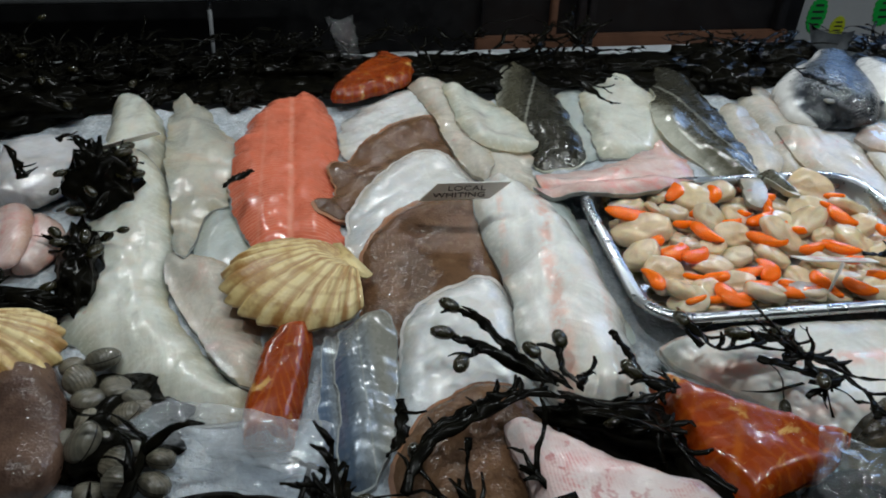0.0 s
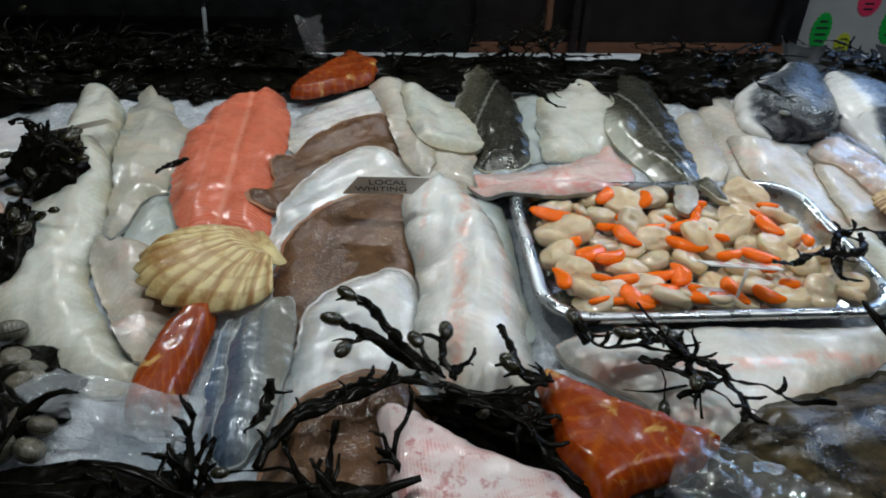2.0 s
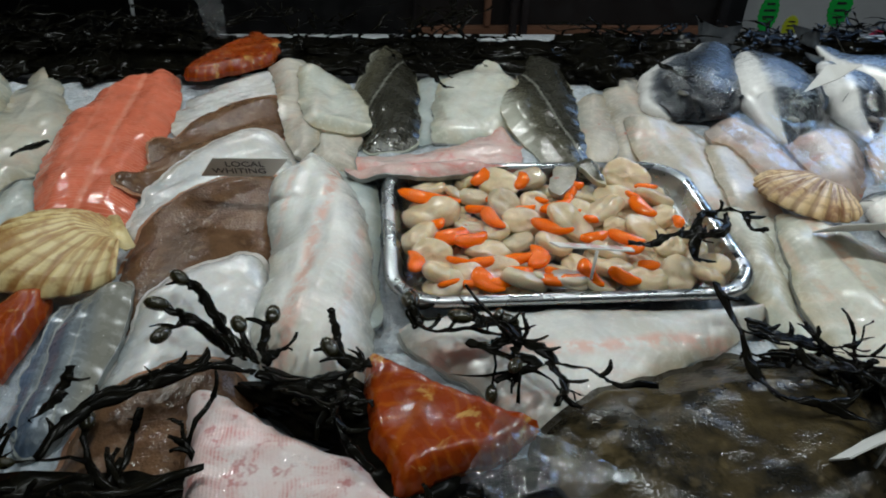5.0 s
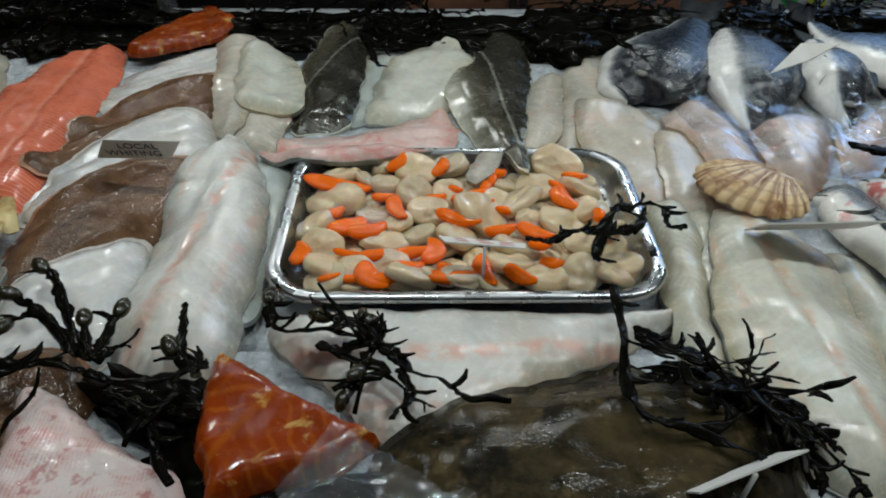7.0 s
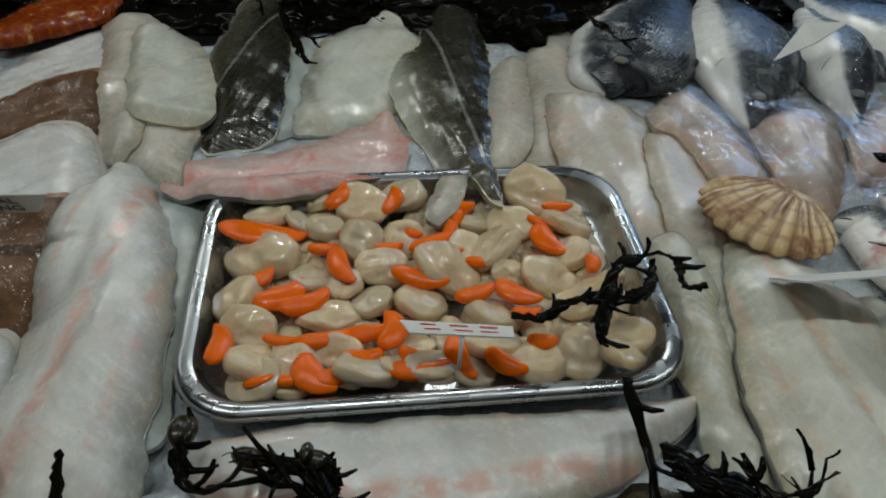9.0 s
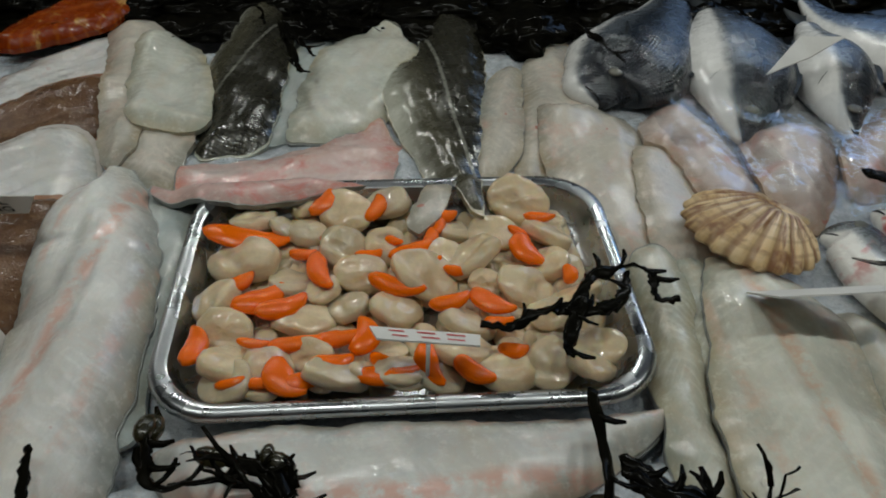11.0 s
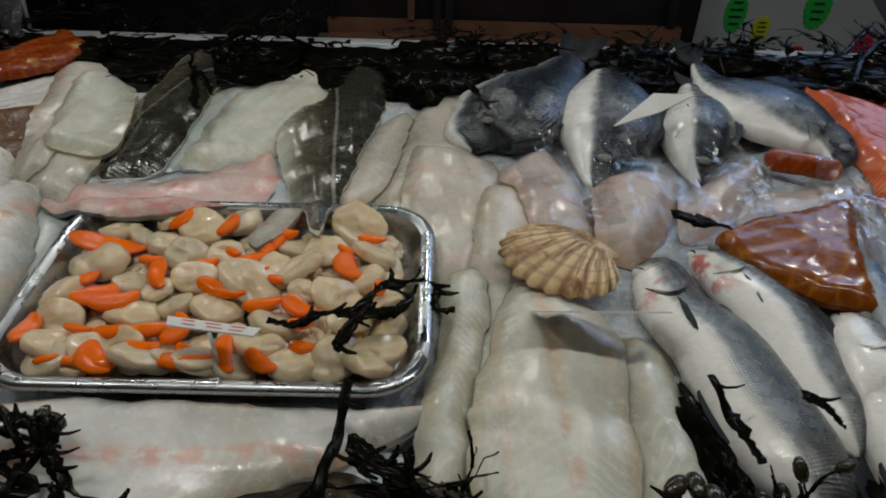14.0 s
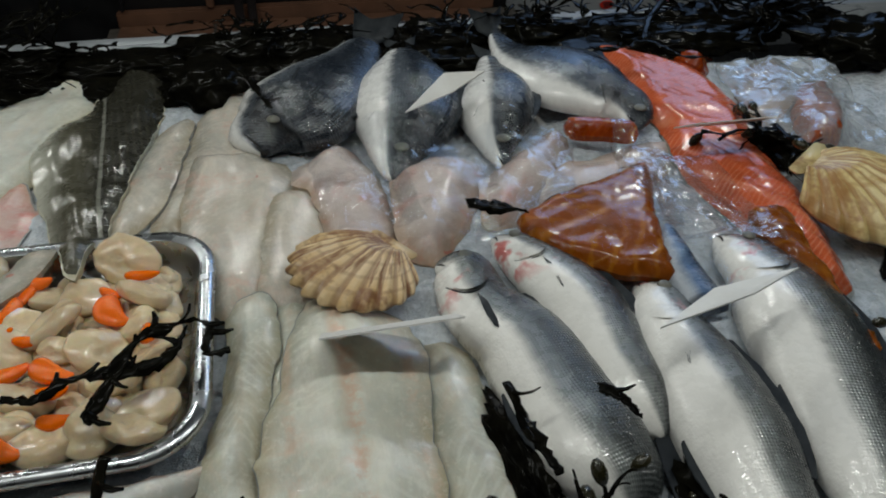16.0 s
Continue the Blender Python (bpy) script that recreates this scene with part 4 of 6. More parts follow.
piece("pinkish_fillet", [(0.080, 1.010), (0.138, 1.042), (0.162, 0.984), (0.166, 0.879), (0.167, 0.809), (0.166, 0.769), (0.154, 0.731), (0.135, 0.745), (0.117, 0.823), (0.102, 0.916)], 0.013, M_BLUSH, "pinkish white fillet, skin side down", full=0.95, seed=13, axis=75)
piece("white_loin", [(0.128, 0.963), (0.154, 0.990), (0.192, 0.969), (0.216, 0.881), (0.230, 0.791), (0.190, 0.786), (0.162, 0.787), (0.145, 0.817), (0.136, 0.889)], 0.014, M_COD, "thick white loin with a curled edge", full=1.0, seed=14, axis=80, width=0.024)
piece("grey_fillet", [(0.147, 0.710), (0.216, 0.695), (0.233, 0.682), (0.236, 0.608), (0.234, 0.552), (0.231, 0.514), (0.237, 0.476), (0.232, 0.448), (0.199, 0.447), (0.193, 0.513), (0.183, 0.591), (0.164, 0.652)], 0.012, M_GREY, "narrow grey-white fillet beside the steel tray", seed=23, axis=75)
piece("white_fillet", [(0.249, 0.438), (0.313, 0.450), (0.407, 0.449), (0.502, 0.445), (0.552, 0.447), (0.573, 0.450), (0.570, 0.436), (0.540, 0.413), (0.518, 0.401), (0.485, 0.384), (0.436, 0.360), (0.403, 0.341), (0.373, 0.327), (0.348, 0.321), (0.330, 0.336), (0.318, 0.352), (0.307, 0.369), (0.286, 0.387), (0.259, 0.412)], 0.021, M_PALE, "long white fillet lying along the front of the tray", full=0.6, edge=0.007, seed=24, axis=2, skew=0.3, skin=M_SKIN)
piece("white_fillet", [(0.139, 0.696), (0.153, 0.721), (0.175, 0.715), (0.194, 0.684), (0.209, 0.638), (0.223, 0.577), (0.227, 0.523), (0.227, 0.476), (0.224, 0.435), (0.223, 0.397), (0.219, 0.364), (0.208, 0.356), (0.185, 0.357), (0.160, 0.364), (0.143, 0.389), (0.131, 0.425), (0.131, 0.465), (0.137, 0.502), (0.136, 0.543), (0.127, 0.589), (0.126, 0.640), (0.128, 0.673)], 0.036, M_PALE, "large white fillet with a pink seam along it", full=0.75, seed=22, axis=82, skew=-0.1, groove=0.0028, width=0.05, skin=M_SKIN)
piece("white_fillet", [(0.567, 0.980), (0.598, 1.008), (0.618, 0.985), (0.621, 0.889), (0.620, 0.825), (0.586, 0.788), (0.560, 0.764), (0.539, 0.703), (0.512, 0.696), (0.525, 0.762), (0.540, 0.844), (0.549, 0.904)], 0.011, M_BLUSH, "pale fillet with pink spots", full=0.95, seed=29, axis=80, wave=0.005)
piece("white_fillet", [(0.508, 0.890), (0.536, 0.927), (0.548, 0.893), (0.538, 0.821), (0.527, 0.753), (0.506, 0.716), (0.482, 0.696), (0.475, 0.734), (0.486, 0.806), (0.498, 0.862)], 0.01, M_BLUSH, "thin pale fillet with a red spot", seed=19, axis=75, skin=M_SKIN)
piece("white_fillet", [(0.554, 0.820), (0.575, 0.815), (0.607, 0.823), (0.637, 0.813), (0.653, 0.775), (0.640, 0.712), (0.630, 0.649), (0.613, 0.601), (0.587, 0.585), (0.567, 0.606), (0.558, 0.654), (0.542, 0.697), (0.542, 0.757)], 0.014, M_BLUSH, "cream fillet overlapping another", full=0.95, seed=30, axis=95)
piece("white_fillet", [(0.629, 0.739), (0.664, 0.756), (0.687, 0.722), (0.686, 0.667), (0.672, 0.625), (0.657, 0.579), (0.625, 0.585), (0.611, 0.606), (0.616, 0.672)], 0.014, M_BLUSH, "plump pale fillet behind the shell", full=0.95, seed=32, axis=95)
piece("packed_fillet", [(0.649, 0.784), (0.674, 0.821), (0.712, 0.823), (0.727, 0.778), (0.735, 0.716), (0.734, 0.661), (0.707, 0.627), (0.672, 0.633), (0.669, 0.693), (0.661, 0.742), (0.645, 0.751)], 0.022, M_PACKED, "pinkish fillet in clear film", seed=33, axis=100, wave=0.006)
piece("packed_fillet", [(0.743, 0.762), (0.768, 0.780), (0.812, 0.783), (0.844, 0.763), (0.827, 0.716), (0.799, 0.668), (0.766, 0.625), (0.737, 0.632), (0.733, 0.682)], 0.024, M_PACKED, "pinkish fillet in clear film", seed=34, axis=90, wave=0.006)
piece("packed_fillet", [(0.828, 0.726), (0.861, 0.770), (0.931, 0.820), (0.952, 0.809), (0.928, 0.763), (0.880, 0.700), (0.842, 0.662), (0.813, 0.669)], 0.024, M_PACKED, "pinkish fillet in clear film", seed=35, axis=50, wave=0.006)
piece("packed_fillet", [(0.924, 0.753), (0.967, 0.768), (1.062, 0.788), (1.046, 0.743), (1.003, 0.706), (0.935, 0.688), (0.872, 0.671), (0.881, 0.698)], 0.014, M_PACKED, "pinkish fillet end in a crumpled clear bag", seed=84, axis=20, wave=0.008)
piece("white_fillet", [(0.619, 0.587), (0.641, 0.589), (0.653, 0.570), (0.649, 0.523), (0.631, 0.494), (0.614, 0.468), (0.605, 0.479), (0.612, 0.525)], 0.012, M_COD, "slim white fillet tucked beside the haddock", seed=31, axis=85)
piece("white_fillet", [(0.583, 0.580), (0.593, 0.597), (0.611, 0.603), (0.624, 0.585), (0.623, 0.542), (0.615, 0.504), (0.607, 0.466), (0.603, 0.391), (0.592, 0.369), (0.569, 0.374), (0.567, 0.390), (0.571, 0.460), (0.578, 0.491), (0.583, 0.532)], 0.016, M_COD, "slim white fillet beside the tray", full=0.95, seed=26, axis=90, skin=M_SKIN)
piece("white_fillet", [(0.731, 0.530), (0.748, 0.530), (0.762, 0.512), (0.768, 0.472), (0.770, 0.437), (0.772, 0.405), (0.772, 0.350), (0.758, 0.330), (0.721, 0.334), (0.713, 0.395), (0.716, 0.448), (0.720, 0.498)], 0.014, M_COD, "narrow cream fillet beside the sea bass", full=0.95, seed=28, axis=105)
piece("haddock_fillet", [(0.648, 0.582), (0.664, 0.589), (0.690, 0.581), (0.715, 0.563), (0.728, 0.529), (0.726, 0.500), (0.721, 0.459), (0.720, 0.423), (0.715, 0.390), (0.712, 0.335), (0.700, 0.285), (0.655, 0.275), (0.618, 0.305), (0.602, 0.365), (0.605, 0.425), (0.612, 0.472), (0.625, 0.509), (0.630, 0.542), (0.640, 0.564)], 0.028, M_WHITE, "broad white haddock fillet with a faint pink seam", full=0.8, seed=27, axis=92, skew=0.2, groove=0.0025, width=0.05, skin=M_SKIN)
piece("turbot", [(0.335, 0.267), (0.353, 0.319), (0.403, 0.346), (0.456, 0.365), (0.517, 0.384), (0.578, 0.378), (0.607, 0.346), (0.612, 0.305), (0.584, 0.228), (0.510, 0.183), (0.393, 0.196)], 0.032, M_TURBOT, "large dark mottled turbot lying at the front", "flatfish", FLAT, fringe=M_DARKRIM, full=0.8, seed=36, axis=10, wave=0.005, cell=0.006, width=0.06)
fillet("red_mullet", [(0.212, 0.222, 0.017), (0.254, 0.212, 0.036), (0.300, 0.205, 0.033)], 0.022, Z, M_PINK, "white-bellied fish with a red flank", seed=37, category="fish", group="")
piece("salmon_side", [(1.060, 1.029), (1.100, 1.017), (1.145, 0.973), (1.179, 0.929), (1.181, 0.850), (1.159, 0.771), (1.147, 0.713), (1.145, 0.650), (1.126, 0.588), (1.106, 0.528), (1.073, 0.520), (1.066, 0.566), (1.059, 0.610), (1.050, 0.667), (1.043, 0.737), (1.061, 0.801), (1.059, 0.871), (1.063, 0.948)], 0.022, M_SALMON2, "deep orange side of salmon under a price card", seed=38, axis=118, skew=0.2, groove=0.002, skin=M_SKIN)
fillet("squid", [(-0.381, 0.863, 0.040), (-0.356, 0.783, 0.052), (-0.363, 0.722, 0.023)], 0.030, Z, M_SQUID, "glossy white squid body", None, "", "squid", seed=39)
fillet("pink_fillet", [(-0.355, 0.693, 0.019), (-0.341, 0.647, 0.022), (-0.331, 0.590, 0.016)], 0.018, Z + 0.014, M_PINK, "rosy pink fillet slice", seed=40, end=0.2)
fillet("pink_fillet", [(-0.330, 0.695, 0.013), (-0.314, 0.641, 0.023), (-0.316, 0.599, 0.013)], 0.018, Z, M_PINK, "pale pink fillet slice", seed=41, end=0.2)
fillet("brown_fish", [(-0.274, 0.481, 0.015), (-0.266, 0.443, 0.025), (-0.249, 0.392, 0.031), (-0.233, 0.333, 0.025)], 0.040, Z, M_DOG, "dark brown slippery whole fish", None, "", "fish", seed=42, wave=0.008, end=0.25, tip=0.3, power=2.2, soft=0.5, skew=0.0)


# ---- steel tray with scallops ----
def rounded(x0, y0, x1, y1, r, k=8):
    out = []
    for cx, cy, a in ((x1 - r, y1 - r, 0), (x0 + r, y1 - r, 90), (x0 + r, y0 + r, 180), (x1 - r, y0 + r, 270)):
        out += [(cx + r * math.cos(radians(a + 90 * i / k)), cy + r * math.sin(radians(a + 90 * i / k))) for i in range(k + 1)]
    return out


TX0, TX1, TY0, TY1 = 0.238, 0.577, 0.446, 0.687
bm = bmesh.new()
rings = []
for inset, z, r in ((0.004, -0.0165, 0.045), (0.0, -0.013, 0.048), (0.002, -0.0085, 0.047), (0.007, -0.0075, 0.044), (0.012, -0.010, 0.041), (0.016, -0.018, 0.038), (0.020, -0.030, 0.034), (0.030, -0.0335, 0.028), (0.08, -0.034, 0.01)):
    rings.append([bm.verts.new((x, y, z)) for x, y in rounded(TX0 + inset, TY0 + inset, TX1 - inset, TY1 - inset, r)])
for inset, z, r in ((0.08, -0.0355, 0.01), (0.030, -0.035, 0.028), (0.0185, -0.030, 0.034), (0.0145, -0.018, 0.038), (0.008, -0.0125, 0.043)):
    rings.append([bm.verts.new((x, y, z)) for x, y in rounded(TX0 + inset, TY0 + inset, TX1 - inset, TY1 - inset, r)])
rim_bm = bmesh.new()
copies = {v: rim_bm.verts.new(v.co) for r in rings[:5] + rings[-1:] for v in r}
for k, (a, b) in enumerate(zip(rings, rings[1:] + rings[:1])):
    if k == 8:
        continue
    for j in range(len(a)):
        q = (j + 1) % len(a)
        quad = (a[j], a[q], b[q], b[j])
        if k < 4 or k == len(rings) - 1:
            rim_bm.faces.new([copies[v] for v in quad])
        else:
            bm.faces.new(quad)
bm.faces.new(rings[8]), bm.faces.new(rings[9])
bmesh.ops.delete(bm, geom=[v for v in bm.verts if not v.link_faces], context="VERTS")
tray = thing("tray", bm, M_STEEL, "shallow stainless steel tray full of scallops", "tray")
part("rim", rim_bm, M_STEEL, tray, "rolled steel rim")
stamp_box(TX0, TY0, TX1, TY1, -0.006)


def scallop_mesh(seed):
    """A plump disc of meat with flat cut faces, a soft crease and, on some, a torn frill."""
    bm = bmesh.new()
    bmesh.ops.create_uvsphere(bm, u_segments=28, v_segments=18, radius=1)
    rnd = random.Random(seed)
    turn, deep, torn = rnd.uniform(0, 6.28), rnd.uniform(0.0, 0.22), rnd.random() < 0.25
    for v in bm.verts:
        c = v.co.copy()
        c.z = math.copysign(max(abs(c.z), 1e-6) ** 0.5, c.z)
        f = 1 + 0.18 * noise.noise((c.x * 1.2 + seed * 3, c.y * 1.2, c.z * 0.6 + seed)) + 0.04 * noise.noise((c.x * 4 + seed, c.y * 4, c.z * 3))
        if torn:
            f += 0.09 * noise.noise((c.x * 6 + seed, c.y * 6, 2.0))
        across = c.x * math.cos(turn) + c.y * math.sin(turn) + 0.25 * noise.noise((c.x * 2, c.y * 2, seed))
        z = c.z * (0.56 + 0.16 * noise.noise((c.x * 2 + seed, c.y * 2, 9)))
        if c.z > 0:
            z -= deep * math.exp(-((across - 0.35) / 0.16) ** 2) + (0.10 * abs(noise.noise((c.x * 7 + seed, c.y * 7, 5))) if torn else 0)
        v.co = Vector((c.x * f, c.y * f * 0.96, z))
    return mesh_of("scallop_meat", bm, M_MEAT)


def roe_mesh(seed):
    bm = bmesh.new()
    k, sides, rings = 12, 10, []
    for i in range(k + 1):
        s = i / k
        a = (s - 0.5) * 1.7
        p = Vector((math.sin(a) * 1.35, (1 - math.cos(a)) * 1.2, 0))
        r = 0.52 * math.sin(math.pi * (0.06 + 0.9 * s)) ** 0.6 * (1.15 - 0.45 * s) + 0.02
        r *= 1 + 0.1 * noise.noise((s * 4, seed, 0))
        d = Vector((math.cos(a), math.sin(a), 0))
        side = Vector((-d.y, d.x, 0))
        rings.append([bm.verts.new(p + side * r * math.cos(q) + Vector((0, 0, r * 0.8 * math.sin(q)))) for q in (2 * math.pi * j / sides for j in range(sides))])
    for a, b in zip(rings, rings[1:]):
        for j in range(sides):
            bm.faces.new((a[j], a[(j + 1) % sides], b[(j + 1) % sides], b[j]))
    bm.faces.new(rings[0]), bm.faces.new(rings[-1])
    return mesh_of("scallop_roe", bm, M_ROE)


MEATS = [scallop_mesh(i) for i in range(12)]
ROES = [roe_mesh(i) for i in range(5)]
meats_back = [(0.289, 0.641, 0.0180, 0.0156), (0.314, 0.629, 0.0110, 0.0164), (0.329, 0.656, 0.0110, 0.0164), (0.333, 0.624, 0.0140, 0.0152), (0.363, 0.646, 0.0190, 0.0220), (0.363, 0.599, 0.0171, 0.0204), (0.394, 0.603, 0.0150, 0.0180), (0.396, 0.670, 0.0190, 0.0152), (0.507, 0.659, 0.0251, 0.0188), (0.524, 0.610, 0.0190, 0.0152), (0.480, 0.617, 0.0190, 0.0146), (0.449, 0.623, 0.0130, 0.0137), (0.459, 0.585, 0.0241, 0.0162), (0.424, 0.566, 0.0261, 0.0133), (0.498, 0.555, 0.0221, 0.0168), (0.519, 0.581, 0.0160, 0.0145)]
meats_middle = [(0.534, 0.546, 0.0180, 0.0125), (0.288, 0.592, 0.0271, 0.0189), (0.324, 0.568, 0.0150, 0.0224), (0.272, 0.549, 0.0170, 0.0169), (0.283, 0.522, 0.0180, 0.0148), (0.336, 0.531, 0.0191, 0.0128), (0.367, 0.542, 0.0140, 0.0164), (0.401, 0.538, 0.0190, 0.0157), (0.377, 0.573, 0.0191, 0.0136), (0.451, 0.522, 0.0191, 0.0138), (0.510, 0.525, 0.0160, 0.0112), (0.291, 0.490, 0.0201, 0.0133), (0.290, 0.468, 0.0160, 0.0148), (0.315, 0.488, 0.0150, 0.0140), (0.344, 0.495, 0.0150, 0.0096), (0.361, 0.462, 0.0201, 0.0148)]
meats_front = [(0.403, 0.478, 0.0180, 0.0104), (0.403, 0.460, 0.0160, 0.0061), (0.428, 0.458, 0.0160, 0.0109), (0.383, 0.480, 0.0150, 0.0108), (0.472, 0.468, 0.0201, 0.0167), (0.502, 0.477, 0.0160, 0.0174), (0.529, 0.463, 0.0180, 0.0142), (0.445, 0.496, 0.0190, 0.0158), (0.534, 0.494, 0.0211, 0.0146), (0.312, 0.458, 0.0110, 0.0044), (0.348, 0.557, 0.0120, 0.0116), (0.438, 0.593, 0.0130, 0.0113), (0.468, 0.560, 0.0120, 0.0097), (0.511, 0.496, 0.0110, 0.0103)]
roes_back = [(0.289, 0.611, 0.0251, 0.17, 0), (0.289, 0.561, 0.0100, 0.88, 30), (0.307, 0.545, 0.0160, 0.55, 35), (0.323, 0.536, 0.0150, 0.50, 30), (0.344, 0.571, 0.0170, 0.43, -75), (0.266, 0.505, 0.0150, 0.48, 90), (0.334, 0.504, 0.0151, 0.36, 5), (0.362, 0.507, 0.0120, 0.50, 0), (0.381, 0.508, 0.0120, 0.73, 80), (0.391, 0.486, 0.0081, 0.55, -30), (0.360, 0.483, 0.0110, 0.69, 15), (0.338, 0.472, 0.0100, 0.64, 20), (0.326, 0.460, 0.0130, 0.72, -50), (0.343, 0.450, 0.0071, 0.50, 0), (0.314, 0.463, 0.0091, 0.40, 0), (0.395, 0.448, 0.0160, 0.23, 3), (0.450, 0.451, 0.0120, 0.53, -35), (0.420, 0.481, 0.0140, 0.50, -75), (0.441, 0.535, 0.0120, 0.53, 20), (0.468, 0.533, 0.0140, 0.59, -40)]
roes_front = [(0.501, 0.587, 0.0130, 0.73, -60), (0.521, 0.629, 0.0100, 0.45, 0), (0.501, 0.609, 0.0080, 0.44, -20), (0.532, 0.563, 0.0061, 0.67, 90), (0.417, 0.593, 0.0150, 0.40, 25), (0.402, 0.552, 0.0160, 0.35, -15), (0.424, 0.578, 0.0100, 0.32, 0), (0.347, 0.653, 0.0120, 0.69, 60), (0.389, 0.647, 0.0120, 0.57, 70), (0.355, 0.611, 0.0070, 0.62, 30), (0.382, 0.587, 0.0081, 0.67, 0), (0.398, 0.605, 0.0081, 0.56, -40), (0.438, 0.626, 0.0110, 0.40, 80), (0.443, 0.632, 0.0070, 0.86, 0), (0.431, 0.609, 0.0071, 0.67, 80), (0.332, 0.593, 0.0060, 0.57, 0), (0.479, 0.488, 0.0061, 0.80, 0), (0.448, 0.569, 0.0060, 0.50, 0), (0.305, 0.504, 0.0081, 0.41, 0), (0.473, 0.516, 0.0060, 0.53, 0), (0.295, 0.450, 0.0081, 0.32, 10)]
rnd = random.Random(4)
for k, (x, y, ax, ay) in enumerate(meats_back + meats_middle + meats_front):
    ob = tagged(new("scallop", MEATS[k % 12]), "plump cream-white scallop meat in the tray", "scallop", "scallops in the tray")
    a = max(ax, 0.010)
    b = min(max(ay, 0.68 * a), 1.0 * a)
    x, y = min(max(x, TX0 + 0.02 + a * 0.85), TX1 - 0.016 - a * 0.75), min(max(y, TY0 + 0.020 + b * 0.8), TY1 - 0.018 - b * 0.7)
    ob.matrix_world = pose(x, y, -0.0165 + 0.007 * rnd.random(), rnd.uniform(-30, 38), rnd.uniform(-34, 34), 0) @ Matrix.Diagonal((a * 1.14, b * 1.14, min(a, b) * rnd.uniform(0.8, 1.0), 1)) @ Matrix.Rotation(rnd.choice((0, math.pi)) + rnd.uniform(-0.4, 0.4), 4, "Z")
for k in range(130):
    x, y = rnd.uniform(TX0 + 0.04, TX1 - 0.034), rnd.uniform(TY0 + 0.04, TY1 - 0.04)
    ob = tagged(new("scallop", MEATS[k % 12]), "plump cream-white scallop meat in the tray", "scallop", "scallops in the tray")
    s = rnd.uniform(0.013, 0.017)
    ob.matrix_world = pose(x, y, -0.0260, rnd.uniform(-25, 25), rnd.uniform(-25, 25), rnd.uniform(0, 360)) @ Matrix.Diagonal((s, s * 0.85, s * 0.75, 1))
for k, (x, y, r, slim, a) in enumerate(roes_back + roes_front):
    ob = tagged(new("scallop_roe", ROES[k % 5]), "bright orange scallop roe among the meats", "scallop roe", "scallop roes in the tray")
    s = max(r, 0.008) * 1.2
    t = s * min(1.4, max(0.8, slim * 1.9))
    x, y = min(max(x, TX0 + 0.03), TX1 - 0.03), min(max(y, TY0 + 0.026), TY1 - 0.026)
    ob.matrix_world = pose(x, y, -0.0100 + 0.004 * rnd.random(), rnd.uniform(-18, 18), rnd.uniform(-12, 12), a) @ Matrix.Diagonal((s, t, min(t, 0.013), 1))
stamp_box(TX0 + 0.03, TY0 + 0.03, TX1 - 0.03, TY1 - 0.03, -0.004)

# fillets laid over the tray's back edge
piece("gurnard_fillet", [(0.209, 0.731), (0.232, 0.743), (0.286, 0.749), (0.328, 0.766), (0.371, 0.786), (0.392, 0.811), (0.402, 0.771), (0.411, 0.766), (0.401, 0.723), (0.384, 0.684), (0.346, 0.664), (0.309, 0.649), (0.273, 0.651), (0.234, 0.666), (0.202, 0.678), (0.201, 0.696), (0.219, 0.697)], 0.01, M_PINK, "pink-red gurnard fillet resting on the tray's edge", skin=M_SKIN, seed=21, axis=8, wave=0.005, edge=0.0015)
piece("fillet_tail", [(0.410, 0.615), (0.432, 0.682), (0.453, 0.672), (0.443, 0.633), (0.421, 0.604)], 0.003, M_BLUSH, "translucent grey tail end hanging into the tray", seed=41, axis=60, edge=0.001)
piece("pollack_tail_fillet", [(0.443, 1.022), (0.471, 1.065), (0.505, 1.056), (0.515, 0.995), (0.507, 0.902), (0.491, 0.797), (0.481, 0.732), (0.476, 0.674), (0.473, 0.631), (0.462, 0.647), (0.452, 0.691), (0.432, 0.718), (0.412, 0.780), (0.397, 0.846), (0.415, 0.908), (0.439, 0.940)], 0.017, M_COLEY, "dark olive pollack tail fillet, skin up, on the tray edge", flesh_under=M_COD, seed=25, axis=278, edge=0.003)


